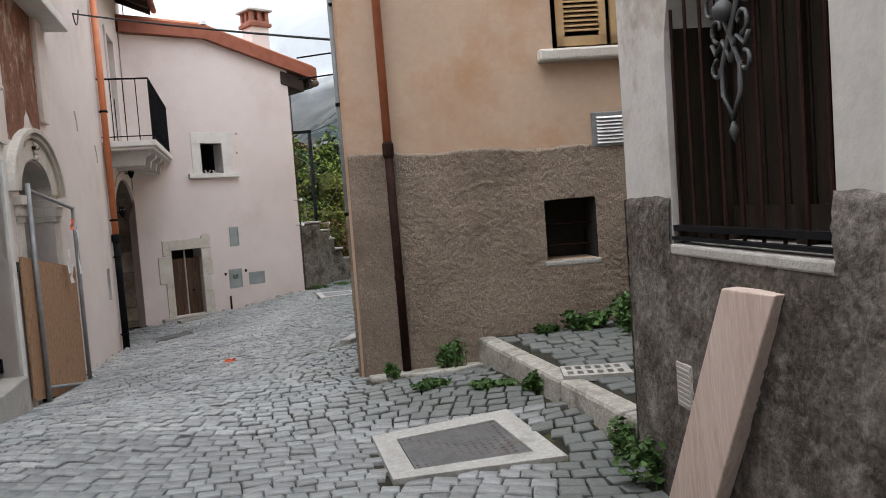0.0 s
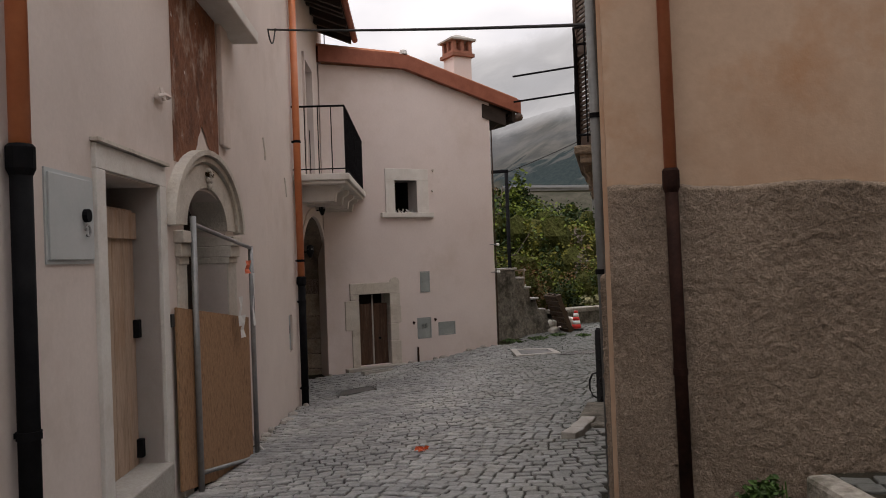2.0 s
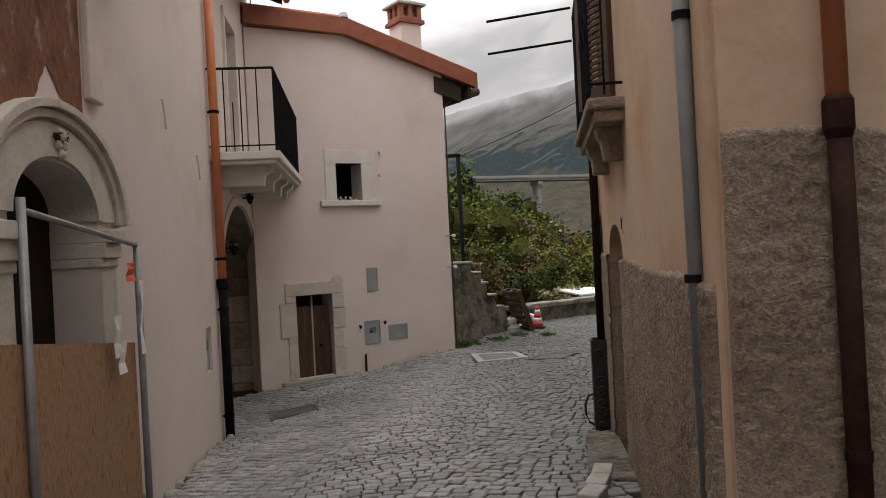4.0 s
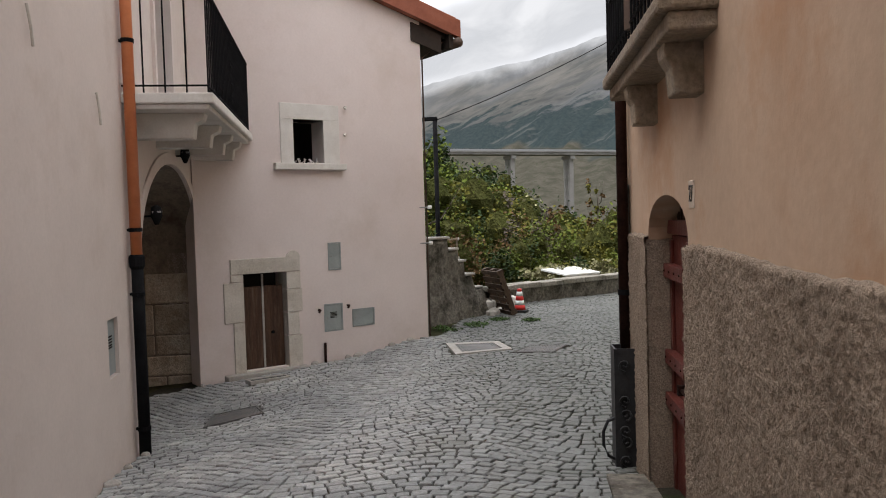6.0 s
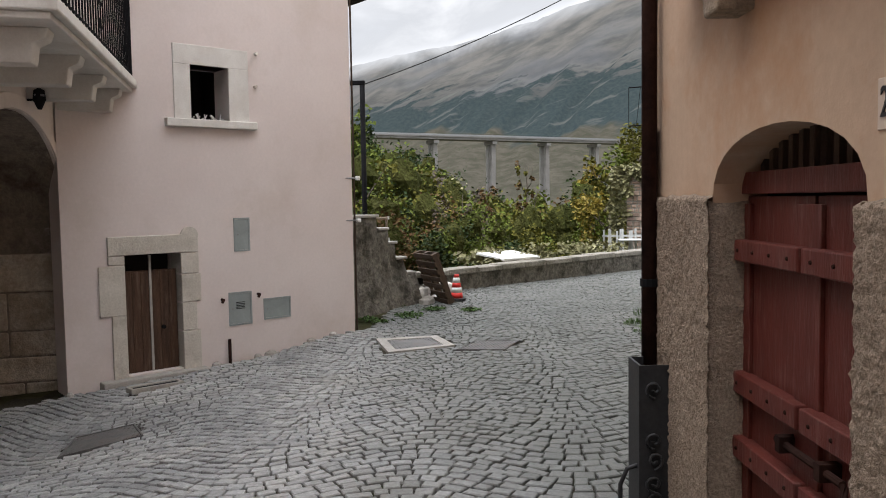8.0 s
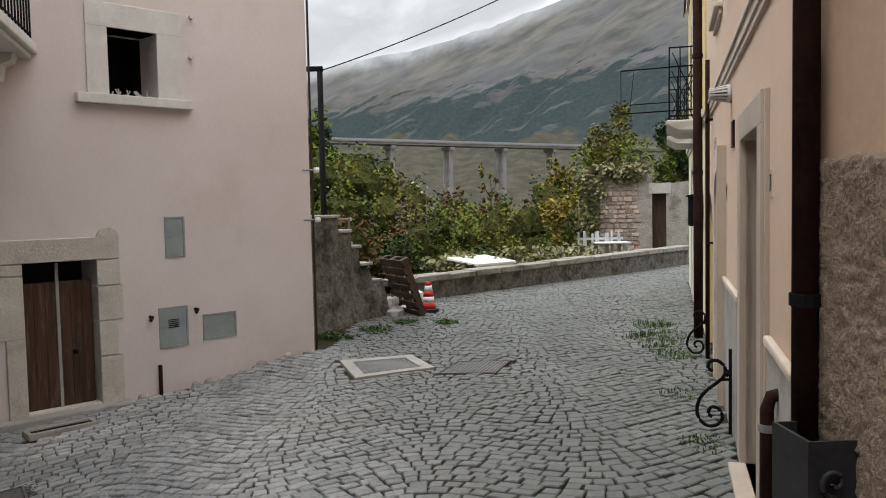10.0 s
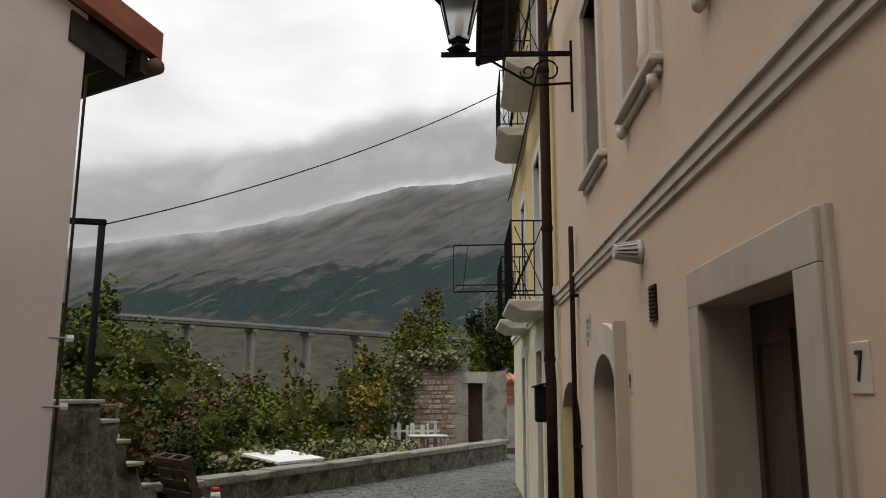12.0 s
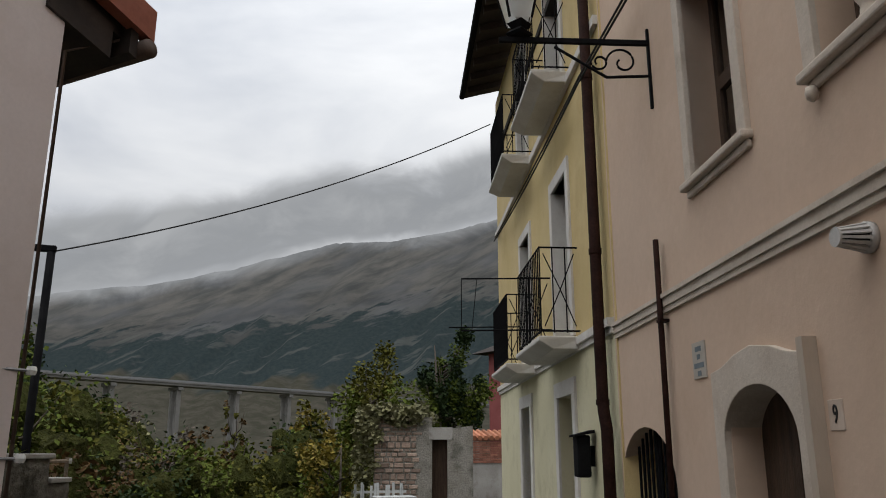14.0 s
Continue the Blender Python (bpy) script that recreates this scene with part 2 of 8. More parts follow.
M["white_panel"] = surface("white_sheet_panel", [(0.66, 0.67, 0.66), (0.74, 0.75, 0.74)], 2, 0.6, grain=30, bump=0.04, depth=0.001, stain=((0.5, 0.49, 0.45), 3, 0.4))
M["cone_red"] = surface("red_cone_plastic", [(0.55, 0.03, 0.025), (0.62, 0.045, 0.035)], 5, 0.5, grain=40, bump=0.05, depth=0.0)
M["rubber"] = surface("black_rubber", [(0.02, 0.02, 0.02), (0.03, 0.03, 0.03)], 5, 0.8, grain=40, bump=0.05, depth=0.0)
M["tile_sign"] = surface("glazed_number_tile", [(0.54, 0.44, 0.36), (0.60, 0.50, 0.42)], 6, 0.25, grain=40, bump=0.03, depth=0.0)
M["ink"] = surface("black_lettering", [(0.012, 0.012, 0.014), (0.02, 0.02, 0.022)], 5, 0.5, grain=30, bump=0.0, depth=0.0)
M["sign_ink"] = surface("grey_blue_lettering", [(0.12, 0.15, 0.17), (0.16, 0.19, 0.21)], 5, 0.6, grain=30, bump=0.0, depth=0.0)
M["orange_paper"] = surface("orange_red_notice", [(0.62, 0.10, 0.03), (0.68, 0.14, 0.05)], 6, 0.6, grain=30, bump=0.05, depth=0.0)
M["bark"] = surface("grey_brown_bark", [(0.06, 0.048, 0.037), (0.11, 0.09, 0.07)], 4, 0.9, grain=25, bump=0.3, depth=0.01, stretch=(3, 3, 0.7))
M["leaf_green"] = surface("mid_green_leaves", [(0.066, 0.090, 0.015), (0.115, 0.142, 0.028)], 1.2, 0.7, grain=20, bump=0.1, depth=0.0, vary=0.25, by="island", spec=0.06)
M["leaf_dark"] = surface("dark_green_leaves", [(0.016, 0.030, 0.010), (0.032, 0.050, 0.015)], 0.8, 0.7, grain=20, bump=0.1, depth=0.0, vary=0.28, by="island", spec=0.12)
M["leaf_olive"] = surface("olive_autumn_leaves", [(0.074, 0.074, 0.014), (0.120, 0.112, 0.022)], 1.0, 0.7, grain=20, bump=0.1, depth=0.0, vary=0.25, by="island", spec=0.06)
M["leaf_yellow"] = surface("yellow_autumn_leaves", [(0.17, 0.125, 0.018), (0.24, 0.185, 0.028)], 1.5, 0.7, grain=20, bump=0.1, depth=0.0, vary=0.4, by="island")
M["leaf_rust"] = surface("rust_brown_leaves", [(0.075, 0.045, 0.018), (0.115, 0.066, 0.026)], 1.5, 0.7, grain=20, bump=0.1, depth=0.0, vary=0.3, by="island", spec=0.12)
M["leaf_pale"] = surface("pale_dry_creeper", [(0.14, 0.135, 0.06), (0.22, 0.21, 0.11)], 2, 0.75, grain=20, bump=0.1, depth=0.0, vary=0.4, by="island")
M["weed"] = surface("fresh_green_weeds", [(0.035, 0.075, 0.016), (0.07, 0.13, 0.03)], 6, 0.65, grain=20, bump=0.1, depth=0.0, vary=0.4, by="island")
M["grass_land"] = surface("scrub_covered_soil", [(0.024, 0.028, 0.012), (0.052, 0.048, 0.024), (0.040, 0.036, 0.020)], 0.35, 0.95, grain=3, bump=0.35, depth=0.05, spec=0.05)
M["wood_red_brown"] = surface("rusty_red_brown_door_wood", [(0.045, 0.024, 0.015), (0.085, 0.045, 0.027)], 2, 0.75, grain=20, bump=0.3, depth=0.005, stretch=(8, 8, 0.8), stain=((0.16, 0.11, 0.085), 3, 0.5))
M["cement_frame"] = surface("greyish_cement_frame", [(0.30, 0.285, 0.26), (0.39, 0.375, 0.35)], 3, 0.9, grain=50, bump=0.12, depth=0.004, stain=((0.20, 0.18, 0.15), 4, 0.6))
# bush cores, coloured dark in place of the shade between leaves
M["bush_core"] = surface("dark_bush_core", [(0.034, 0.042, 0.011), (0.070, 0.070, 0.022)], 0.6, 0.95, grain=6, bump=0.6, depth=0.3, spec=0.03)
M["stair_masonry"] = surface("dark_stained_stair_masonry", [(0.05, 0.045, 0.036), (0.165, 0.15, 0.128), (0.10, 0.09, 0.074)], 2.2, 0.95, grain=14, bump=0.5, depth=0.04, stain=((0.026, 0.025, 0.018), 1.9, 0.9), spec=0.08)
M["trim_warm"] = surface("cream_lime_stone_trim", [(0.50, 0.43, 0.355), (0.58, 0.515, 0.44)], 2.0, 0.85, grain=40, bump=0.08, depth=0.003, stain=((0.36, 0.29, 0.22), 3, 0.5))
M["bridge"] = surface("weathered_bridge_concrete", [(0.17, 0.163, 0.15), (0.25, 0.24, 0.225)], 0.15, 0.9, grain=1.5, bump=0.08, depth=0.0, stain=((0.15, 0.15, 0.15), 0.3, 0.5))
M["car_paint"] = surface("dark_blue_grey_car_paint", [(0.02, 0.022, 0.028), (0.03, 0.032, 0.038)], 2, 0.25, 0.3, grain=20, bump=0.0, depth=0.0, spec=0.6)
# boards coloured near-black for the darkness inside their openings
M["shutter_black"] = surface("near_black_old_shutter_boards", [(0.012, 0.009, 0.007), (0.026, 0.019, 0.014)], 2, 0.8, grain=20, bump=0.3, depth=0.003, stretch=(8, 8, 0.8), spec=0.1)
M["arch_block"] = surface("squared_brown_limestone", [(0.32, 0.25, 0.185), (0.43, 0.36, 0.28), (0.45, 0.40, 0.33)], 3, 0.92, grain=26, bump=0.3, depth=0.02, vary=0.25, by="object", stain=((0.20, 0.155, 0.115), 3.5, 0.6))
M["vault_brown"] = surface("dark_brown_plaster", [(0.11, 0.088, 0.070), (0.23, 0.19, 0.155), (0.17, 0.14, 0.115)], 2.2, 0.95, grain=24, bump=0.25, depth=0.012, stain=((0.035, 0.028, 0.023), 1.6, 0.7), spec=0.1)
M["iron_scroll"] = surface("dull_grey_wrought_iron", [(0.07, 0.07, 0.07), (0.11, 0.11, 0.11)], 6, 0.6, 0.4, grain=40, bump=0.15, depth=0.001)
M["iron_guard"] = surface("dull_dark_grey_sheet_iron", [(0.022, 0.022, 0.024), (0.038, 0.038, 0.040)], 5, 0.55, 0.3, grain=40, bump=0.15, depth=0.001, spec=0.3)
M["old_cement"] = surface("dirty_broken_cement", [(0.22, 0.20, 0.17), (0.36, 0.335, 0.295), (0.29, 0.268, 0.23)], 4, 0.95, grain=30, bump=0.3, depth=0.012, stain=((0.09, 0.085, 0.06), 3, 0.7), spec=0.15)
M["fence_grey"] = surface("weathered_grey_white_picket", [(0.38, 0.39, 0.38), (0.50, 0.51, 0.50)], 4, 0.7, grain=30, bump=0.12, depth=0.001)
M["red_house"] = surface("dark_rose_plaster", [(0.22, 0.060, 0.058), (0.28, 0.085, 0.080)], 1, 0.9, grain=30, bump=0.06, depth=0.0)


def darker_patches(mat, tone, amount):
    """Darker grey tone over the paving in ragged patches, stronger towards the peach and pink houses."""
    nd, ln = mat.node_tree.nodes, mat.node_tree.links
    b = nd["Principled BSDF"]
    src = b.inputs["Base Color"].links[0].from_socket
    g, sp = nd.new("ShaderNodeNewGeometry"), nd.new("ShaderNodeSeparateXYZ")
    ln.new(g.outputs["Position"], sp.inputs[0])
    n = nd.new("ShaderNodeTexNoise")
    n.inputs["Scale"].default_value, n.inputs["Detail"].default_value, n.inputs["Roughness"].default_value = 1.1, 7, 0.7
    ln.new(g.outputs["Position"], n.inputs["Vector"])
    # the mask rises down the street and towards the pink houses
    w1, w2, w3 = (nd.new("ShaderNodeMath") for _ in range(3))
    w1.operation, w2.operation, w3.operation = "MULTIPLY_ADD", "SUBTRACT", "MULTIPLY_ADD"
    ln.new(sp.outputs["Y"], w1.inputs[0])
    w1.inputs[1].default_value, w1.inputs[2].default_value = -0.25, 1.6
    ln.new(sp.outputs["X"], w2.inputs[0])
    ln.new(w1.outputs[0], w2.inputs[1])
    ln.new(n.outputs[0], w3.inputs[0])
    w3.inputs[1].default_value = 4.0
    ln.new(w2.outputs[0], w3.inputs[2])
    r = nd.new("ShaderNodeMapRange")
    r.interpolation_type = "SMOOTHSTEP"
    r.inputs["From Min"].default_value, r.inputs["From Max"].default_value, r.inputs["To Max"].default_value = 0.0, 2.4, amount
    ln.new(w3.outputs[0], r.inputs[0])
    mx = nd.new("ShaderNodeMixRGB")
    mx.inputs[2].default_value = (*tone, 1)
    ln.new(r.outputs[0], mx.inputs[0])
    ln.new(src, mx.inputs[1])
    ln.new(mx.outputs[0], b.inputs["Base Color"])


darker_patches(M["cobble"], (0.078, 0.083, 0.074), 0.80)


def glass_mat(name, tone, rough):
    m = bpy.data.materials.new(name)
    m.use_nodes = True
    b = m.node_tree.nodes["Principled BSDF"]
    b.inputs["Base Color"].default_value = (*tone, 1)
    b.inputs["Roughness"].default_value = rough
    b.inputs["Transmission Weight"].default_value = 1.0
    b.inputs["IOR"].default_value = 1.45
    return m


M["glass"] = glass_mat("window_glass", (0.85, 0.9, 0.9), 0.02)
M["frosted"] = glass_mat("frosted_lantern_glass", (0.85, 0.87, 0.85), 0.45)

# ---------------- mesh tools ----------------
from mathutils.geometry import tessellate_polygon


class Mesh:
    """Collects vertices and faces, then becomes one mesh object."""

    def __init__(self):
        self.v, self.f = [], []

    def add(self, verts, faces):
        n = len(self.v)
        self.v.extend(tuple(p) for p in verts)
        self.f.extend(tuple(i + n for i in q) for q in faces)
        return self

    def box(self, x0, x1, y0, y1, z0, z1, m=None):
        v = [Vector((x, y, z)) for x in (x0, x1) for y in (y0, y1) for z in (z0, z1)]
        if m is not None:
            v = [m @ p for p in v]
        return self.add(v, [(0, 1, 3, 2), (4, 6, 7, 5), (0, 4, 5, 1), (2, 3, 7, 6), (0, 2, 6, 4), (1, 5, 7, 3)])

    def tube(self, pts, r, n=8, cap=True):
        """A round bar along a line of points; r: one radius or one for each point."""
        pts = [Vector(p) for p in pts]
        rs = r if isinstance(r, (list, tuple)) else [r] * len(pts)
        base = len(self.v)
        for i, p in enumerate(pts):
            d = (pts[min(i + 1, len(pts) - 1)] - pts[max(i - 1, 0)]).normalized()
            a = d.cross(Vector((0, 0, 1)) if abs(d.z) < 0.9 else Vector((0, 1, 0))).normalized()
            b = d.cross(a)
            for k in range(n):
                w = 2 * math.pi * k / n
                self.v.append(tuple(p + (a * math.cos(w) + b * math.sin(w)) * rs[i]))
        for i in range(len(pts) - 1):
            for k in range(n):
                o, q = base + i * n, (k + 1) % n
                self.f.append((o + k, o + q, o + n + q, o + n + k))
        if cap:
            self.f.append(tuple(base + k for k in range(n)))
            o = base + (len(pts) - 1) * n
            self.f.append(tuple(o + k for k in range(n)))
        return self

    def lathe(self, profile, n=16, at=(0, 0, 0)):
        """A turned body about z from (radius, height) pairs."""
        base = len(self.v)
        for r, z in profile:
            for k in range(n):
                w = 2 * math.pi * k / n
                self.v.append((at[0] + r * math.cos(w), at[1] + r * math.sin(w), at[2] + z))
        for i in range(len(profile) - 1):
            for k in range(n):
                o, q = base + i * n, (k + 1) % n
                self.f.append((o + k, o + q, o + n + q, o + n + k))
        self.f.append(tuple(base + k for k in range(n)))
        o = base + (len(profile) - 1) * n
        self.f.append(tuple(o + k for k in range(n)))
        return self

    def prism(self, loop, holes, put, d0, d1):
        """A plate with holes: loops of (u, z), laid into the world by put(u, d, z), between the depths d0 and d1."""
        loops = [loop, *holes]
        flat = [p for lp in loops for p in lp]
        tris = tessellate_polygon([[Vector((u, z, 0)) for u, z in lp] for lp in loops])
        n, base = len(flat), len(self.v)
        self.v.extend(tuple(put(u, d0, z)) for u, z in flat)
        self.v.extend(tuple(put(u, d1, z)) for u, z in flat)
        for a, b, c in tris:
            self.f.append((base + a, base + b, base + c))
            self.f.append((base + n + c, base + n + b, base + n + a))
        o = base
        for lp in loops:
            k = len(lp)
            for i in range(k):
                j = (i + 1) % k
                self.f.append((o + i, o + j, o + n + j, o + n + i))
            o += k
        return self

    def make(self, name, mat, parent=None, label="", bevel=0.0, smooth=False, kind="", category=""):
        me = bpy.data.meshes.new(name)
        me.from_pydata(self.v, [], self.f)
        bm = bmesh.new()
        bm.from_mesh(me)
        bmesh.ops.recalc_face_normals(bm, faces=bm.faces)
        bm.to_mesh(me)
        bm.free()
        me.materials.append(mat)
        if smooth:
            me.shade_smooth()
        ob = new(name, me)
        if parent is not None:
            ob.parent = parent
        if bevel:
            mod = ob.modifiers.new("edge", "BEVEL")
            mod.width, mod.segments, mod.limit_method = bevel, 2, "ANGLE"
        return tagged(ob, label, category, "", kind)


def thing(name, m, label, category, group=""):
    e = new(name)
    e.empty_display_size = 0.1
    e.matrix_world = m
    return tagged(e, label, category, group)


def outline(mesh, pts2, d0, d1):
    """A closed outline of (x, z) extruded along y."""
    return mesh.prism(pts2, [], lambda u, d, z: (u, d, z), d0, d1)


class Wall:
    """A vertical plane from p to q; out: the side of the street (+1 left of p to q, -1 right)."""

    def __init__(self, p, q, out):
        self.p, self.q = Vector((*p, 0)), Vector((*q, 0))
        self.u = (self.q - self.p).normalized()
        self.n = Vector((-self.u.y, self.u.x, 0)) * out
        self.out, self.length = out, (self.q - self.p).length

    def put(self, u, d, z):
        return self.p + self.u * u + self.n * d + Vector((0, 0, z))

    def at(self, u, z=0.0, d=0.0):
        """A frame on the wall: y points to the street, z up, and x along the wall (reversed where the wall lies on the left)."""
        x = self.u * self.out * -1
        y = self.n
        x = y.cross(Vector((0, 0, 1)))
        m = Matrix((x, y, Vector((0, 0, 1)))).transposed().to_4x4()
        m.translation = self.put(u, d, z)
        return m


def rect(u0, u1, z0, z1):
    return [(u0, z0), (u1, z0), (u1, z1), (u0, z1)]


def arch(u0, u1, z0, zs, za, n=14, point=1.0):
    """An arched opening: jambs to zs, crown at za; point below 1 sharpens the crown."""
    c, h = (u0 + u1) / 2, (u1 - u0) / 2
    pts = [(u0, z0), (u1, z0)]
    for i in range(n + 1):
        a = math.pi * i / n
        x = math.cos(a)
        y = math.sin(a) ** point
        pts.append((c + h * x, zs + (za - zs) * y))
    return pts


def wall_part(name, w, loop, holes, mat, thick=0.35, d=0.0, **kw):
    return Mesh().prism(loop, holes, w.put, d, d - thick).make(name, mat, kind="structure", **kw)

# ---------------- the lie of the street ----------------


def street_z(x, y):
    x, y = max(-8.0, min(4.5, x)), max(-3.0, min(33.0, y))
    s = y / 10
    z = 0.0721 - 0.111 * x + 0.2566 * s + 0.2051 * x * s - 0.4373 * s * s - 0.017 * x * x + 0.0986 * s**3 - 0.0637 * x * s * s + 0.0104 * x * x * s
    for bx, by, h, r in ((-5.9, 14.4, -0.13, 1.3), (-3.2, 5.4, 0.11, 1.2), (-4.2, 18.8, 0.13, 0.9), (-1.2, 12.3, -0.10, 1.2), (-2.5, 0.8, -0.10, 1.6), (-0.4, 5.1, -0.05, 0.8), (0.5, 6.3, 0.11, 0.9), (1.02, 5.2, 0.11, 0.5)):
        z += h * math.exp(-((x - bx) ** 2 + (y - by) ** 2) / (r * r))
    return z


# walls: left row, set-back facade, corner house front and side, pink row, yellow house, near house
WL = Wall((-3.45, 6.04), (-5.70, 12.75), -1)
WF = Wall((-6.85, 16.25), (-4.10, 19.00), -1)
WC = Wall((-0.75, 6.94), (1.31, 7.21), -1)
WS = Wall((-0.78, 6.98), (-1.20, 12.45), 1)
WP = Wall((-1.13, 12.45), (0.14, 17.15), 1)
WY = Wall((0.62, 18.90), (2.74, 26.80), 1)
WN = Wall((1.10, 4.49), (1.84, 0.40), -1)
PAR = Wall((-3.05, 24.35), (4.45, 32.75), -1)   # parapet at the valley side


LANE = Wall((3.4, 29.0), (15.5, 57.0), 1)          # the street beyond the yellow house


def valley_z(x, y):
    """Height of the open ground: the street, falling away beyond the parapet."""
    rel = Vector((x, y, 0)) - PAR.p
    beyond = rel.dot(-PAR.n)
    z0 = street_z(x, y)
    if y < 20.5 and x < -3.9:
        beyond = -1
    lane = abs((Vector((x, y, 0)) - LANE.p).dot(LANE.n))
    on_lane = max(0.0, min(1.0, (5.0 - lane) / 2)) if y > 28 and y < 75 else 0.0
    if beyond < 0.3:
        return z0 - 0.03
    far = math.hypot(x + 1, y - 24)
    drop = -0.9 - 2.2 * min(1.0, beyond / 9) - 9.0 * min(1.0, max(0, far - 12) / 120)
    left = max(0.0, min(1.0, (-x - 5) / 24)) * min(1.0, beyond / 40)
    z = drop + 17.0 * left + 0.5 * noise.noise(Vector((x * 0.08, y * 0.08, 0))) * min(1, beyond / 5)
    return z * (1 - on_lane) - 0.55 * on_lane


def graded(lo, hi, fine_lo, fine_hi, step, grow):
    xs, x, s = [], fine_lo, step
    while x <= fine_hi:
        xs.append(x)
        x += step
    while xs[-1] < hi:
        s *= grow
        xs.append(xs[-1] + s)
    s, left = step, [fine_lo]
    while left[-1] > lo:
        s *= grow
        left.append(left[-1] - s)
    return sorted(left[1:]) + xs


gx, gy = graded(-2500, 2500, -10, 8, 0.35, 1.16), graded(-300, 3200, -4, 36, 0.35, 1.16)
gm = Mesh()
gm.v = [(x, y, valley_z(x, y)) for y in gy for x in gx]
nx = len(gx)
gm.f = [(j * nx + i, j * nx + i + 1, (j + 1) * nx + i + 1, (j + 1) * nx + i) for j in range(len(gy) - 1) for i in range(nx - 1)]
ground = gm.make("ground", M["grass_land"], smooth=True, kind="structure", label="sloping scrub ground falling to the valley")

# ---------------- left row ----------------
TOP_L = 6.7
left_holes = [
    rect(-0.02, 0.92, 0.10, 2.13),
    arch(1.52, 2.84, -0.6, 1.90, 2.21, point=0.8),
    rect(6.30, 6.62, 0.36, 0.86),
    arch(7.55, 11.25, -1.2, 1.25, 2.38),
    rect(8.6, 9.6, 2.95, 5.0),
]
wall_left = wall_part("wall_left_row", WL, rect(-9.0, 11.62, -1.2, TOP_L), left_holes, M["plaster_new"], 0.45)
tagged(wall_left, "new pinkish plaster wall of the house row")

# ---------------- facade with the cell window ----------------
f_loop = [(0.0, -1.3), (3.88, -1.3), (3.88, 4.90), (1.80, 5.46), (0.0, 5.42)]
f_holes = [rect(1.54, 2.04, 2.52, 3.18), rect(0.67, 1.34, -0.52, 0.90)]
wall_facade = wall_part("wall_facade", WF, f_loop, f_holes, M["plaster_facade"], 0.4)
tagged(wall_facade, "pale pink plaster gable facade")

# ---------------- corner house ----------------
c_holes = [rect(1.63, 2.09, 0.94, 1.46), rect(1.80, 2.75, 2.72, 4.3)]
wall_corner_front = wall_part("wall_corner_front", WC, rect(0, 6.0, -0.6, 7.0), c_holes, M["plaster_peach"], 0.4)
s_holes = [arch(3.18, 4.38, -0.8, 1.44, 1.73, point=0.75), rect(3.1, 4.1, 2.6, 4.75)]
wall_corner_side = wall_part("wall_corner_side", WS, rect(0.0, 5.24, -0.9, 7.0), s_holes, M["plaster_peach"], 0.4)

# ---------------- pink row and yellow house ----------------
p_holes = [rect(0.87, 1.79, -0.20, 1.70), arch(3.56, 4.42, -0.35, 1.35, 1.64), arch(5.40, 6.72, -0.7, 1.02, 1.45),
           rect(3.90, 4.62, 2.98, 4.35), rect(2.36, 3.04, 2.98, 4.35), rect(0.80, 1.48, 2.98, 4.35)]
wall_pink = wall_part("wall_pink_row", WP, rect(-0.26, 6.75, -1.0, 7.4), p_holes, M["plaster_pink"], 0.4)
y_holes = [rect(1.88, 2.70, -0.5, 1.88), rect(4.74, 5.54, -0.5, 1.90), rect(1.76, 2.64, 2.5, 4.45), rect(4.41, 5.29, 2.5, 4.45), rect(1.76, 2.64, 5.6, 7.55), rect(4.41, 5.29, 5.6, 7.55)]
wall_yellow = wall_part("wall_yellow_house", WY, rect(0, 8.2, 2.45, 8.3), [h for h in y_holes[2:]], M["plaster_yellow"], 0.4)
wall_yellow_low = wall_part("wall_yellow_house_low", WY, rect(0, 8.2, -1.0, 2.45), y_holes[:2], M["plaster_pale_yellow"], 0.4)

# ---------------- near house ----------------
n_holes = [arch(0.55, 1.72, 1.25, 2.05, 2.62)]
wall_near = wall_part("wall_near_house", WN, rect(0.0, 9.0, -0.4, 6.0), n_holes, M["plaster_old"], 0.4)

# ---------------- shells that close the houses ----------------


def shell(name, pts, z0, z1, mat, label):
    """Plain closing walls along a line of points."""
    m = Mesh()
    for a, b in zip(pts, pts[1:]):
        w = Wall(a, b, 1)
        m.prism(rect(0, w.length, z0, z1), [], w.put, 0.15, -0.15)
    return m.make(name, mat, kind="structure", label=label)


def slab(name, pts, z0, z1, mat, label=""):
    m = Mesh().prism(pts, [], lambda u, d, z: (u, z, d), z0, z1)
    return m.make(name, mat, kind="structure", label=label)


# unseen rear walls and flat ceilings, added to keep light out of the rooms
lp = WL.put(-9, -0.45, 0)
shell("wall_left_back", [(lp.x, lp.y), (lp.x - 7, lp.y - 2), (-14.5, 15.0), (-9.8, 22.0), (-4.75, 19.1)], -1.2, 3.9, M["plaster_old"], "plain rear walls of the left row")
slab("ceiling_left_row", [(WL.put(-9, 0, 0).x, WL.put(-9, 0, 0).y), (WL.put(11.6, 0, 0).x, WL.put(11.6, 0, 0).y), (-9.5, 18.5), (-14.5, 15), (lp.x - 7, lp.y - 2)], 6.62, 6.7, M["dark"])
shell("wall_corner_back", [(6.7, 7.9), (6.7, 12), (6.5, 17.5), (6.5, 26.0), (3.0, 26.75)], -1.0, 7.0, M["plaster_old"], "plain rear walls of the right row")
slab("ceiling_right_row", [(-0.75, 6.95), (6.8, 7.9), (6.5, 26), (2.7, 26.8), (0.6, 18.9), (0.14, 17.15), (-1.15, 12.45)], 7.0, 7.1, M["dark"])
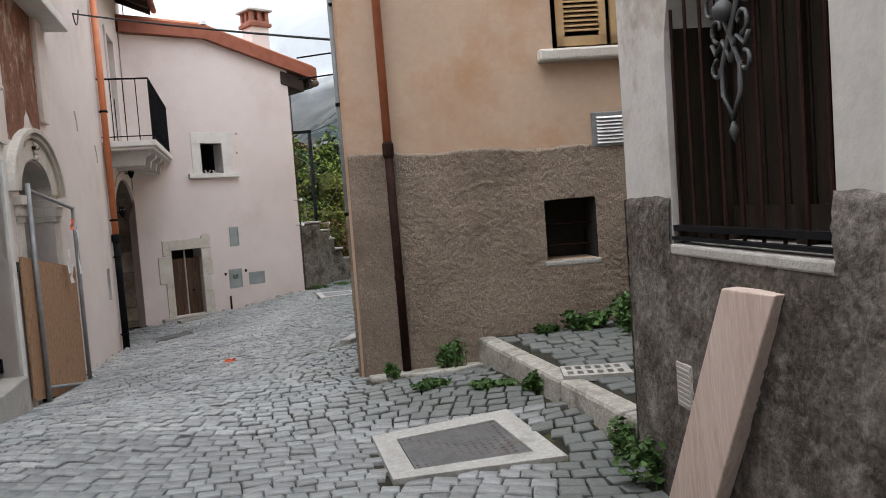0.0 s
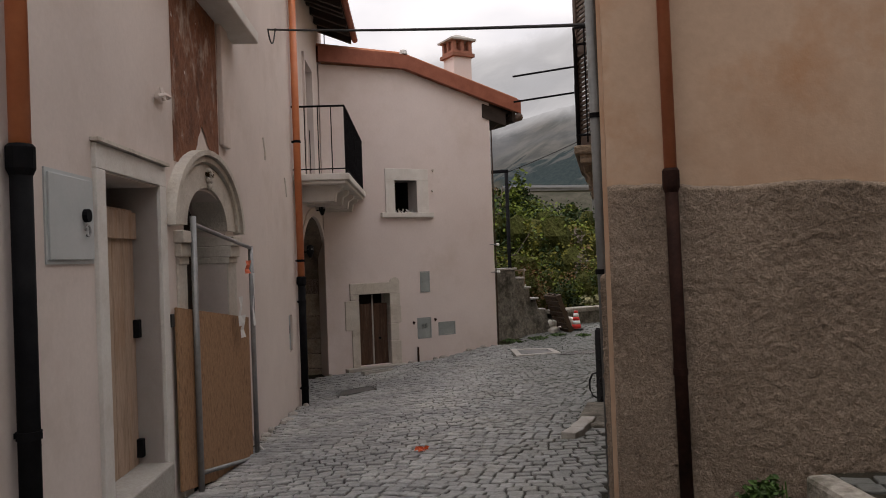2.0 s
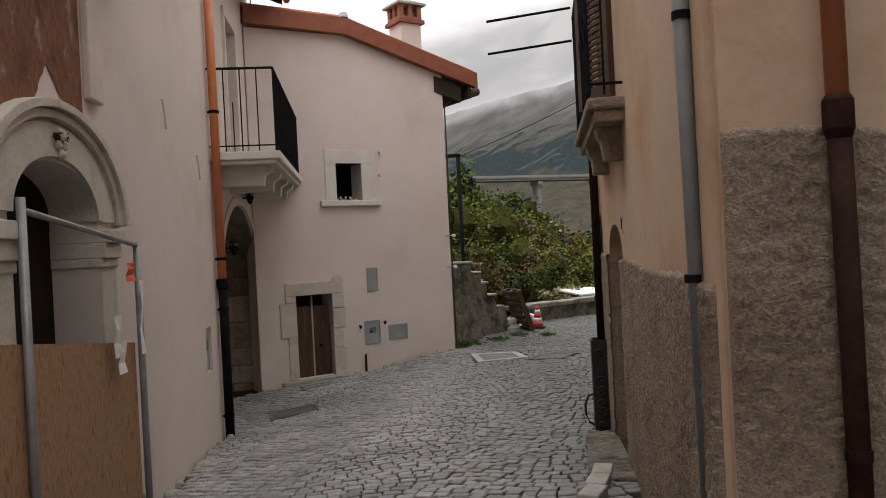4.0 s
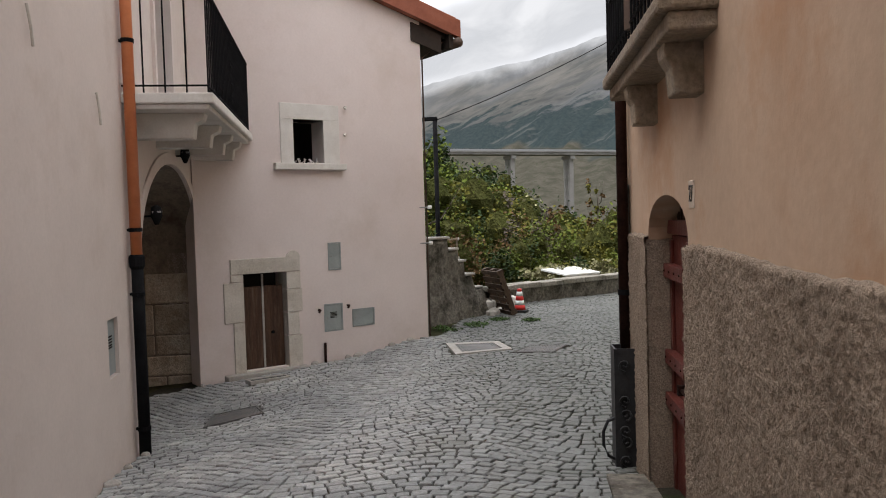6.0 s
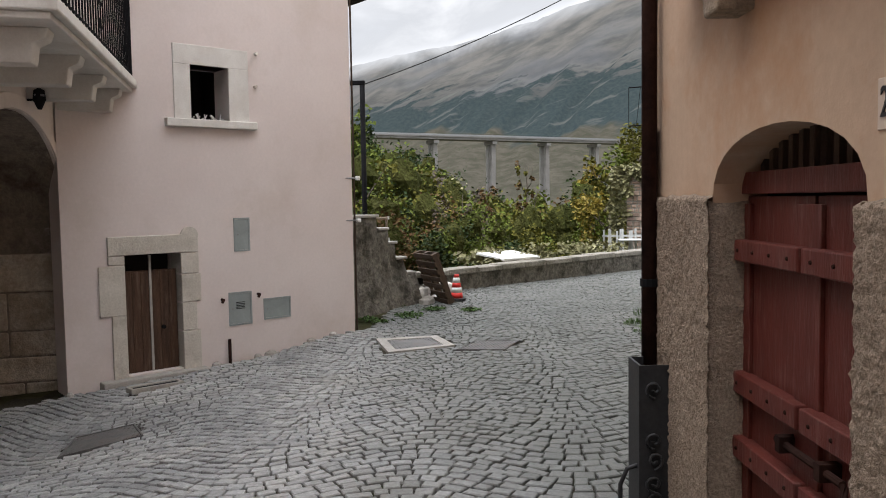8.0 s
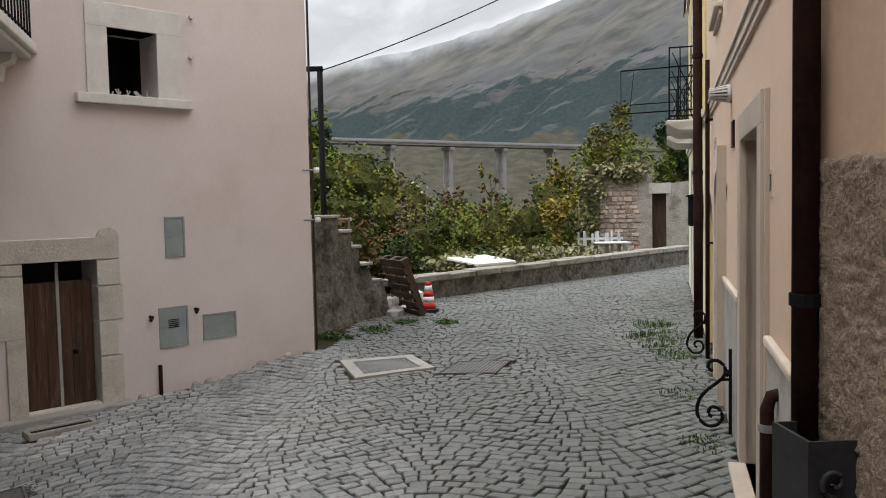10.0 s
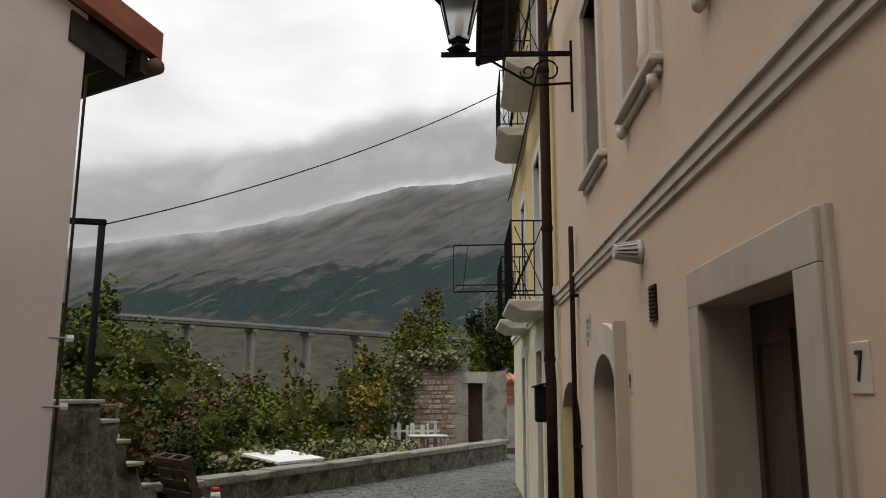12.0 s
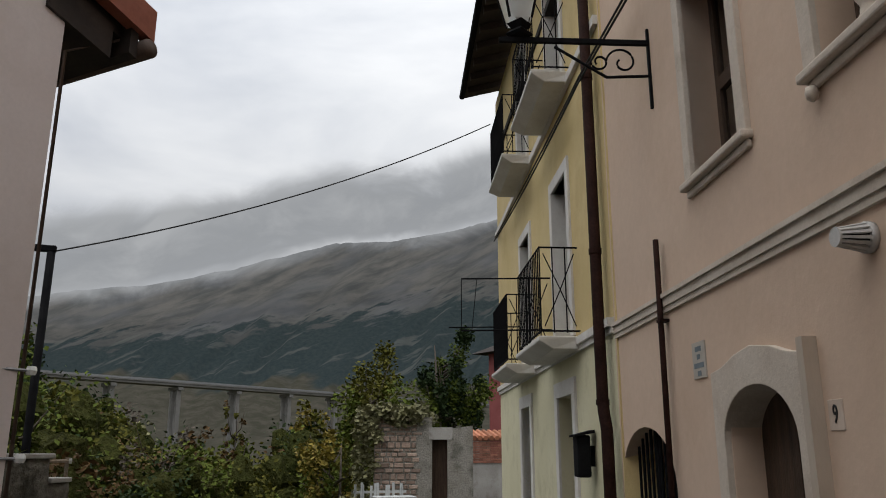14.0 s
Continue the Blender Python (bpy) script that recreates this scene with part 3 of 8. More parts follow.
shell("wall_near_back", [(1.50, 4.50), (7.0, 5.15), (7.0, -5.0), (2.7, -4.7)], -0.5, 6.0, M["plaster_old"], "end wall and rear walls of the near house")
slab("ceiling_near_house", [(1.1, 4.5), (7, 5.2), (7, -5), (2.7, -4.7)], 6.0, 6.1, M["dark"])
# two more added walls, both out of view
shell("wall_behind", [(-1.0, -5.5), (3.0, -5.5)], -0.5, 5.0, M["plaster_old"], "added unseen wall closing the lane behind")
shell("wall_alley_end", [(6.6, 4.8), (6.6, 8.0)], -0.5, 6.0, M["plaster_old"], "added unseen wall closing the side alley")

# ---------------- shared builders ----------------


def piece(name, me, parent, m, label=""):
    """A part that shares its mesh with others."""
    ob = new(name, me)
    ob.parent = parent
    ob.matrix_local = m
    return tagged(ob, label)


def lettering(name, body, size, parent, m, mat, label=""):
    cu = bpy.data.curves.new(name, "FONT")
    cu.body, cu.size, cu.extrude, cu.align_x, cu.align_y = body, size, 0.002, "CENTER", "CENTER"
    tmp = new(name + "_curve", cu)
    me = bpy.data.meshes.new_from_object(tmp)
    bpy.data.objects.remove(tmp)
    me.materials.clear()
    me.materials.append(mat)
    ob = new(name, me)
    ob.parent = parent
    ob.matrix_local = m
    return tagged(ob, label)


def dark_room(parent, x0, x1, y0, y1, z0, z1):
    """A near-black box standing in for the unlit room behind an opening: back, sides, floor and ceiling, open to the
    street.
    """
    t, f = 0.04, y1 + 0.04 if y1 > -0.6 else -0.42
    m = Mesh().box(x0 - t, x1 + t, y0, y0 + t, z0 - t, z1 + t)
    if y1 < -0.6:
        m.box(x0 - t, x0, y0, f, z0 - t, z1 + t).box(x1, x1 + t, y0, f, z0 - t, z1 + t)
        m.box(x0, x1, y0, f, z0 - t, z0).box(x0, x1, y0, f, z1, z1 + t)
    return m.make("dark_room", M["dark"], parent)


FACE = pose(0, 0, 0, 90, 0, 180)      # turns lettering to face the street


def number_tile(w, u, z, body, size=(0.13, 0.17), d=0.0, tilt=0):
    t = thing("house_number", w.at(u, z, d), f"small glazed tile with the black number {body}", "house number")
    a, b = size[0] / 2, size[1] / 2
    Mesh().box(-a, a, -0.01, 0.005, -b, b).make("tile", M["tile_sign"], t, bevel=0.003)
    lettering("digits", body, size[1] * 0.85, t, Matrix.Translation((0, 0.007, 0)) @ FACE @ Matrix.Diagonal((0.72, 1, 1, 1)), M["ink"])
    return t


def downpipe(w, u, d, z0, z1, zj, r, top_mat, low_mat, label, lean=0.0, sleeve=True, mid=None):
    """A rainwater pipe: cast iron below, metal above, brackets."""
    t = thing("downpipe", w.at(u, z0, d), label, "downpipe")
    H, J = z1 - z0, zj - z0
    Mesh().tube([(lean * J, 0, 0), (0, 0, J)], r * 1.04, 14).make("lower_pipe", low_mat, t, smooth=True)
    Mesh().tube([(0, 0, J), (-lean * (H - J) * 0.6, 0, H)], r, 14).make("upper_pipe", top_mat, t, smooth=True)
    if sleeve:
        Mesh().lathe([(r * 1.06, -0.09), (r * 1.35, -0.06), (r * 1.35, 0.03), (r * 1.1, 0.045)], 14, (0, 0, J)).make("collar", low_mat, t)
    for zb in ([J * 0.45, J * 0.92 + 0.6, J + (H - J) * 0.55] if mid is None else mid):
        x = lean * (J - zb) if zb < J else -lean * (zb - J) * 0.6
        b = Mesh().lathe([(r * 1.18, -0.018), (r * 1.18, 0.018)], 14, (x, 0, zb))
        b.box(x - 0.012, x + 0.012, -d - 0.02, -r, zb - 0.012, zb + 0.012)
        b.make("bracket", low_mat, t)
    return t


def spiral(cx, cz, r0, r1, a0, a1, n=18, y=0.0):
    out = []
    for i in range(n + 1):
        k = i / n
        a, r = a0 + (a1 - a0) * k, r0 + (r1 - r0) * k
        out.append((cx + r * math.cos(a), y, cz + r * math.sin(a)))
    return out


def leaves(mesh, centre, radii, n, size, rng, hollow=0.35, lift=0.0):
    """Loose leaves in a ragged clump."""
    for _ in range(n):
        v = Vector((rng.gauss(0, 1), rng.gauss(0, 1), rng.gauss(0, 1))).normalized()
        k = hollow + (1 - hollow) * rng.random() ** 0.6
        p = Vector((centre[0] + v.x * radii[0] * k, centre[1] + v.y * radii[1] * k, centre[2] + v.z * radii[2] * k))
        q = Euler((rng.uniform(-1.1, 1.1), rng.uniform(-1.1, 1.1), rng.uniform(0, 6.28))).to_matrix()
        s = size * rng.uniform(0.6, 1.35)
        a, b, c = q @ Vector((s * 0.42, 0, s * 0.1)), q @ Vector((0, s * 0.62, 0)), q @ Vector((-s * 0.42, 0, s * 0.1))
        mesh.add([p - b, p + a, p + b, p + c], [(0, 1, 2), (0, 2, 3)])


def weed_tuft(name, x, y, z, r, h, n, size, seed, label, mat=None):
    rng = random.Random(seed)
    t = thing(name, Matrix.Translation((x, y, z)), label, "weeds")
    m = Mesh()
    for _ in range(max(3, n // 90)):
        a, k = rng.uniform(0, 6.28), rng.uniform(0, 0.75)
        leaves(m, (r * k * math.cos(a), r * k * math.sin(a), h * rng.uniform(0.3, 0.65)), (r * 0.45, r * 0.45, h * 0.45), 90, size, rng, 0.1)
    m.make("foliage", mat or M["weed"], t)
    s = Mesh()
    for _ in range(14):
        a, k = rng.uniform(0, 6.28), rng.uniform(0, r * 0.6)
        p = Vector((k * math.cos(a), k * math.sin(a), -0.03))
        s.tube([p, p + Vector((rng.uniform(-0.1, 0.1) * h, rng.uniform(-0.1, 0.1) * h, h * rng.uniform(0.5, 0.9)))], 0.004, 4)
    tagged(s.make("stems", M["weed"], t), kind="stuff")
    return t


def grass_tuft(x, y, z, r, h, n, seed, label):
    rng = random.Random(seed)
    t = thing("grass_tuft", Matrix.Translation((x, y, z)), label, "grass")
    m = Mesh()
    for _ in range(n):
        a, k = rng.uniform(0, 6.28), r * math.sqrt(rng.random())
        p = Vector((k * math.cos(a), k * math.sin(a), -0.02))
        q = Vector((rng.gauss(0, 0.5), rng.gauss(0, 0.5), 1.0)).normalized() * h * rng.uniform(0.4, 1.1)
        side = Vector((math.cos(a + 1), math.sin(a + 1), 0)) * 0.006
        mid = p + q * 0.55 + Vector((0, 0, 0.02))
        m.add([p - side, p + side, mid + side * 0.7, mid - side * 0.7, p + q + Vector((q.x, q.y, -0.1 * h)) * 0.4], [(0, 1, 2, 3), (3, 2, 4)])
    m.make("blades", M["weed"], t)
    return t


def rough_panel(name, w, u0, u1, z0f, z1f, step, amp, d, mat, skip=None, seed=0.0, label=""):
    """Hand-thrown render as a real relief: a lumpy sheet standing d proud of the wall, with its edges turned back."""
    nu = max(2, int((u1 - u0) / step))
    nz = max(2, int((z1f(0.5 * (u0 + u1)) - z0f(0.5 * (u0 + u1))) / step))
    m, idx, throw = Mesh(), {}, random.Random(int(seed * 10) + 3)
    for i in range(nu + 1):
        u = u0 + (u1 - u0) * i / nu
        a, b = z0f(u), z1f(u)
        for j in range(nz + 1):
            z = a + (b - a) * j / nz
            h = throw.gauss(0, 0.34) + noise.noise(Vector((u * 26, z * 26, seed))) * 0.30 + noise.noise(Vector((u * 2, z * 2, seed))) * 0.4
            edge = 0.0 if j == nz or i in (0, nu) else 1.0
            idx[i, j] = len(m.v)
            m.v.append(tuple(w.put(u, (d + 0.62 * amp * h) * edge + 0.002, z + (0.012 * noise.noise(Vector((u * 9, 0, seed))) if j >= nz - 1 else 0))))
    for i in range(nu):
        for j in range(nz):
            uc = u0 + (u1 - u0) * (i + 0.5) / nu
            zc = z0f(uc) + (z1f(uc) - z0f(uc)) * (j + 0.5) / nz
            if skip and skip(uc, zc):
                continue
            a, b, c, e = idx[i, j], idx[i + 1, j], idx[i + 1, j + 1], idx[i, j + 1]
            m.f += [(a, b, c), (a, c, e)] if throw.random() < 0.5 else [(a, b, e), (b, c, e)]
    ob = m.make(name, mat, kind="structure", label=label, smooth=True)
    return ob


# ---------------- near house: dark render, barred window, plank ----------------
def near_skip(u, z):
    return 0.55 < u < 1.72 and z > 1.22


rough_panel("trim_near_render", WN, -0.01, 4.2, lambda u: -0.35, lambda u: 1.45 + 0.01 * math.sin(u * 5), 0.022, 0.014, 0.012, M["roughcast_dark"], near_skip, 3.0, "dark stained rough render on the lower wall")
ew = Wall(tuple(WN.put(-0.012, 0.0, 0).xy), tuple(WN.put(-0.012, -0.4, 0).xy), 1)
rough_panel("trim_near_end_render", ew, -0.012, 0.39, lambda u: -0.35, lambda u: 1.45, 0.022, 0.014, 0.012, M["roughcast_dark"], None, 4.0)
win = thing("barred_window", WN.at(1.135, 1.25), "arched window opening with black wrought iron grille", "window grille")
xw = 0.585
for i in range(9):
    x = -xw + 0.045 + i * (2 * xw - 0.09) / 8
    top = 0.80 + 0.55 * math.sqrt(max(0.0, 1 - (x / xw) ** 2))
    Mesh().tube([(x, -0.02, 0.02), (x, -0.02, top)], 0.0075, 6).make("bar", M["iron_brown"], win)
Mesh().box(-xw, xw, -0.035, 0.0, 0.055, 0.08).make("lower_rail", M["iron_black"], win)
Mesh().box(-xw, xw, -0.03, 0.01, 0.015, 0.03).make("bottom_rail", M["iron_black"], win)
orn = Mesh()
for s in (-1, 1):
    for cz, k in ((1.08, 1.0), (0.80, 0.8)):
        orn.tube(spiral(s * 0.12 * k, cz + 0.16, 0.075 * k, 0.02, -1.57, -1.57 + s * 5.2, 20, 0.0), 0.009, 6)
        orn.tube([(0, 0, cz), (s * 0.06, 0, cz + 0.10), (s * 0.15 * k, 0, cz + 0.05), (s * 0.19 * k, 0, cz + 0.10)], 0.010, 6)
        orn.tube(spiral(s * 0.14 * k, cz - 0.02, 0.06 * k, 0.018, 1.57, 1.57 - s * 5.0, 20, 0.0), 0.009, 6)
    orn.tube([(0, 0, 0.55), (s * 0.07, 0, 0.66), (s * 0.075, 0, 0.78), (0, 0, 0.92), (s * 0.08, 0, 1.06), (s * 0.07, 0, 1.2), (0, 0, 1.3)], 0.011, 6)
orn.lathe([(0.004, -0.05), (0.035, -0.03), (0.042, 0.0), (0.03, 0.03), (0.004, 0.05)], 8, (0, 0.02, 1.02))
orn.lathe([(0.003, -0.05), (0.02, 0.0), (0.003, 0.05)], 8, (0, 0.0, 0.5))
orn.v = [(x * 0.9, y, z * 0.84 + 0.02) for x, y, z in orn.v]
orn.make("scroll_ornament", M["iron_scroll"], win, "dark grey wrought iron scrolls with a central rosette", smooth=True)
dd = Mesh()
for x in (-xw + 0.05, -0.02, xw - 0.05):
    dd.box(x - 0.045, x + 0.045, -0.30, -0.24, 0.0, 1.4)
dd.box(-xw, xw, -0.30, -0.24, 0.05, 0.15)
dd.make("inner_frame", M["shutter_black"], win, "dark brown timber frame behind the bars")
for i in range(7):
    Mesh().box(-xw + 0.01 + i * 0.166, -xw + 0.165 + i * 0.166, -0.275, -0.262, 0.1, 1.4).make("inner_board", M["shutter_black"], win, bevel=0.004)
# near-black linings added to darken the reveals
for s in (-1, 1):
    Mesh().box(min(s * 0.585, s * 0.567), max(s * 0.585, s * 0.567), -0.30, -0.03, 0.0, 1.3).make("reveal_board", M["shutter_black"], win)
# near-black sheet in place of glass, so the opening looks dark
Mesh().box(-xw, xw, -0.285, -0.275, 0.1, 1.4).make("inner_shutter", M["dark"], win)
dark_room(win, -xw - 0.1, xw + 0.1, -1.3, -1.25, -0.2, 1.6)
Mesh().box(-xw, xw, -0.3, 0.022, -0.05, -0.003).make("sill", M["concrete"], win, "rough cement window sill", bevel=0.01)
leg_z = street_z(1.35, 3.6)
pk = thing("leaning_plank", Matrix.Translation((1.13, 3.72, leg_z)), "pale sawn timber plank leaning on the near wall", "plank")
top_p = WN.put(1.30, 0.05, 1.10) - Vector((1.13, 3.72, leg_z))
z_ax = top_p.normalized()
to_lane = Vector((-0.93, -0.37, 0))
y_ax = (to_lane - z_ax * to_lane.dot(z_ax)).normalized()
x_ax = y_ax.cross(z_ax)
pm = Matrix((x_ax, y_ax, z_ax)).transposed().to_4x4()
Lp = top_p.length + 0.02
pkb = Mesh().box(-0.125, 0.125, -0.045, 0.03, 0, Lp)
pkb.v = [tuple(pm @ Vector((x, y, z - (x * x_ax.z + y * y_ax.z) / z_ax.z))) for x, y, z in pkb.v]
pkb.make("board", M["wood_plank"], pk, bevel=0.006)
vg = thing("wall_vent", WN.at(0.62, 0.62, 0.016), "small pale slatted vent grille in the dark wall", "vent")
Mesh().box(-0.075, 0.075, -0.02, 0.006, -0.10, 0.10).make("vent_frame", M["concrete"], vg, bevel=0.004)
slat = Mesh().box(-0.06, 0.06, 0.0, 0.006, -0.005, 0.005).make("slat", M["concrete"], vg).data
for i in range(8):
    piece("slat", slat, vg, Matrix.Translation((0, 0.004, -0.08 + i * 0.022)))

# ---------------- corner house front ----------------
def front_skip(u, z):
    return 1.63 < u < 2.09 and 0.94 < z < 1.46


rough_panel("trim_front_roughcast", WC, 0.0, 4.2, lambda u: -0.3, lambda u: 1.955 - 0.025 * u + 0.012 * math.sin(7 * u), 0.016, 0.017, 0.026, M["roughcast"], front_skip, 0.0, "grey-brown roughcast on the lower corner house front")
cw = thing("cellar_window", WC.at(1.86, 0.94), "small square cellar opening with a dark recess", "window")
# near-black back and linings put the darkness of the recess into colour
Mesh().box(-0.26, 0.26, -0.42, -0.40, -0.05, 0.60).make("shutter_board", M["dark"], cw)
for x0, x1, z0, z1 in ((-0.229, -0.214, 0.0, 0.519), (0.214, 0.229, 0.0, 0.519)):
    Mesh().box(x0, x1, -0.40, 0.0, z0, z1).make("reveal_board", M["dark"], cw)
Mesh().box(-0.25, 0.25, -0.2, 0.035, -0.05, -0.003).make("sill", M["concrete"], cw, "pale cement sill", bevel=0.012)
for z in (0.12, 0.3):
    Mesh().tube([(-0.25, -0.12, z), (0.25, -0.12, z)], 0.008, 6).make("cross_bar", M["iron_brown"], cw)
av = thing("louvre_vent", WC.at(2.26, 2.03), "grey metal louvred vent set in the wall", "vent")
Mesh().box(-0.17, 0.17, -0.05, 0.03, -0.145, 0.145).make("vent_frame", M["iron_grey"], av, bevel=0.006)
slat = Mesh().add([(-0.13, 0.03, -0.012), (0.13, 0.03, -0.012), (0.13, 0.055, -0.028), (-0.13, 0.055, -0.028), (-0.13, 0.03, -0.008), (0.13, 0.03, -0.008), (0.13, 0.055, -0.024), (-0.13, 0.055, -0.024)], [(0, 1, 2, 3), (7, 6, 5, 4), (0, 4, 5, 1), (3, 2, 6, 7)]).make("slat", M["white_paint"], av).data
for i in range(8):
    piece("slat", slat, av, Matrix.Translation((0, 0, -0.095 + i * 0.03)))
sw = thing("shuttered_window", WC.at(2.28, 2.72), "tan louvred shutters above a rough stone sill", "window")
Mesh().box(-0.72, 0.62, -0.1, 0.10, -0.10, 0.0).make("sill", M["stone"], sw, "weathered stone sill with broken ends", bevel=0.02)
for x0, x1 in ((-0.44, -0.02), (0.02, 0.44)):
    fm = Mesh().box(x0, x0 + 0.06, 0.0, 0.045, 0.02, 1.5).box(x1 - 0.06, x1, 0.0, 0.045, 0.02, 1.5).box(x0, x1, 0.0, 0.045, 0.02, 0.10).box(x0, x1, 0.0, 0.045, 1.42, 1.5)
    leaf = fm.make("shutter", M["shutter_tan"], sw)
    s1 = Mesh().add([(x0 + 0.05, 0.005, 0), (x1 - 0.05, 0.005, 0), (x1 - 0.05, 0.04, -0.03), (x0 + 0.05, 0.04, -0.03), (x0 + 0.05, 0.005, 0.008), (x1 - 0.05, 0.005, 0.008), (x1 - 0.05, 0.04, -0.022), (x0 + 0.05, 0.04, -0.022)], [(0, 1, 2, 3), (7, 6, 5, 4), (0, 4, 5, 1), (3, 2, 6, 7)]).make("slat", M["shutter_tan"], leaf).data
    for i in range(1, 33):
        piece("slat", s1, leaf, Matrix.Translation((0, 0, 0.13 + i * 0.04)))
Mesh().box(-0.66, -0.47, -0.01, 0.025, 0.0, 1.5).make("jamb", M["stone"], sw, "pale stone window jamb", bevel=0.008)
downpipe(WC, 0.345, 0.075, street_z(-0.4, 6.8) - 0.02, 7.2, 1.99, 0.035, M["copper_dull"], M["iron_brown"], "dull copper downpipe with a rusty brown iron foot", -0.011, mid=[0.82, 3.2])
gp = thing("cable_conduit", Matrix.Translation((-0.825, 7.20, street_z(-0.8, 7.2))), "grey plastic conduit with cables up the house corner", "conduit")
Mesh().tube([(0.02, 0, 0), (-0.01, 0, 3.25)], 0.030, 12).make("pipe", M["pipe_grey"], gp, smooth=True)
for z in (1.4, 2.35, 3.2):
    Mesh().lathe([(0.035, -0.015), (0.035, 0.015)], 12, (0, 0, z)).make("clamp", M["iron_black"], gp)
Mesh().tube([(-0.01, 0, 3.2), (-0.03, 0.02, 3.6), (-0.05, 0.0, 4.4), (0.0, 0.05, 5.5)], 0.022, 8).make("cable_bundle", M["rubber"], gp, smooth=True)
Mesh().tube(spiral(-0.08, 3.42, 0.09, 0.05, 0, 8.5, 26), 0.006, 6).make("cable_loop", M["rubber"], gp, smooth=True)
Mesh().tube([(0.045, -0.01, 0.0), (0.05, 0.0, 2.0)], 0.006, 6).make("thin_cable", M["rubber"], gp, smooth=True)
cp = Mesh()
cp.prism([(-0.72, 6.93), (-0.66, 6.76), (-0.5, 6.68), (-0.38, 6.73), (-0.2, 6.63), (-0.06, 6.66), (0.06, 6.58), (0.2, 6.74), (0.30, 6.86), (0.22, 7.1)], [], lambda u, d, z: (u, z, street_z(u, z) + d + (0.012 * noise.noise(Vector((u * 7, z * 7, 1))) if d > 0 else 0)), -0.1, 0.010)
tagged(cp.make("pavement_patch", M["old_cement"], kind="structure", bevel=0.015), "cracked cement patch at the foot of the corner")

# ---------------- alley: kerb, raised paving, grating, manhole ----------------
ALLEY = Wall((0.24, 6.95), (1.30, 4.28), -1)


def alley_z(x, y):
    return 0.34 + 0.03 * (x - 0.3) - 0.035 * (6.9 - y)


al = Mesh()
al.prism([(0.30, 7.15), (1.14, 4.45), (6.6, 5.0), (6.6, 8.0)], [], lambda u, d, z: (u, z, d + (alley_z(u, z) - 0.02 if d > 0 else 0)), -0.4, 0.0001)
tagged(al.make("pavement_alley", M["joint"], kind="structure"), "earth bed under the raised alley paving")
kz = [(0.29, 6.97), (0.56, 6.22), (0.83, 5.46), (1.10, 4.70), (1.21, 4.40)]
for a, b in zip(kz, kz[1:]):
    w = Wall(a, b, -1)
    za, zb = alley_z(*a) + 0.01, alley_z(*b) + 0.01
    k = Mesh()
    L = w.length - 0.012
    ins = 0.005
    k.v = [tuple(w.put(u, d, z)) for u, zt in ((ins, za), (L, zb)) for d in (-0.09, 0.07) for z in (-0.3, zt)]
    k.f = [(0, 1, 3, 2), (4, 6, 7, 5), (0, 4, 5, 1), (2, 3, 7, 6), (0, 2, 6, 4), (1, 5, 7, 3)]
    tagged(k.make("kerb", M["old_cement"], kind="structure", bevel=0.03), "worn pale stone kerb of the alley")


def manhole(name, corners, rim, cover_mat, rim_mat, label, up=0.001):
    """A square cover in a frame on the sloping street; corners in order."""
    c = Vector((sum(p[0] for p in corners) / 4, sum(p[1] for p in corners) / 4))
    t = thing(name, Matrix.Translation((c.x, c.y, street_z(c.x, c.y))), label, "manhole cover")
    cz = street_z(c.x, c.y)

    def put(u, d, z):
        return (u - c.x, z - c.y, street_z(u, z) + d - cz)
    inner = [tuple(c + (Vector(p) - c) * (1 - rim)) for p in corners]
    if rim > 0.02:
        Mesh().prism([tuple(p) for p in corners], [inner], put, -0.08, up + 0.007).make("frame", rim_mat, t, bevel=0.004)
    k2 = [tuple(c + (Vector(p) - c) * (1 - rim) * 0.975) for p in corners]
    cov = Mesh().prism(k2, [], put, -0.05, up).make("cover", cover_mat, t)
    A, B, D = Vector(k2[0]), Vector(k2[1]), Vector(k2[3])
    nu_, nv_ = max(6, int((B - A).length / 0.045)), max(6, int((D - A).length / 0.045))
    bb = Mesh()
    for i in range(nu_):
        for j in range(nv_):
            p = A + (B - A) * ((i + 0.5) / nu_) + (D - A) * ((j + 0.5) / nv_)
            x, y, z = put(p.x, up + 0.005, p.y)
            s = 0.014
            bb.add([(x - s, y - s * 0.7, z - 0.01), (x + s, y - s * 0.7, z - 0.01), (x + s, y + s * 0.7, z - 0.01), (x - s, y + s * 0.7, z - 0.01), (x - s * 0.6, y - s * 0.4, z), (x + s * 0.6, y - s * 0.4, z), (x + s * 0.6, y + s * 0.4, z), (x - s * 0.6, y + s * 0.4, z)], [(4, 5, 6, 7), (0, 1, 5, 4), (1, 2, 6, 5), (2, 3, 7, 6), (3, 0, 4, 7)])
    tagged(bb.make("tread_studs", cover_mat, t), "raised studs of the cover", kind="stuff")
    return t


M["worn_frame"] = surface("worn_cement_frame", [(0.30, 0.285, 0.26), (0.40, 0.385, 0.355)], 4, 0.92, grain=40, bump=0.2, depth=0.006, stain=((0.14, 0.13, 0.11), 4, 0.6))
M["iron_cover"] = surface("worn_iron_cover", [(0.09, 0.088, 0.086), (0.15, 0.145, 0.14)], 6, 0.6, 0.3, grain=50, bump=0.15, depth=0.002, stain=((0.10, 0.06, 0.04), 5, 0.5))
manhole("manhole_cover", [(-0.44, 5.22), (0.42, 5.42), (0.72, 4.58), (-0.20, 4.34)], 0.30, M["iron_cover"], M["worn_frame"], "square studded iron cover in a pale cement frame")
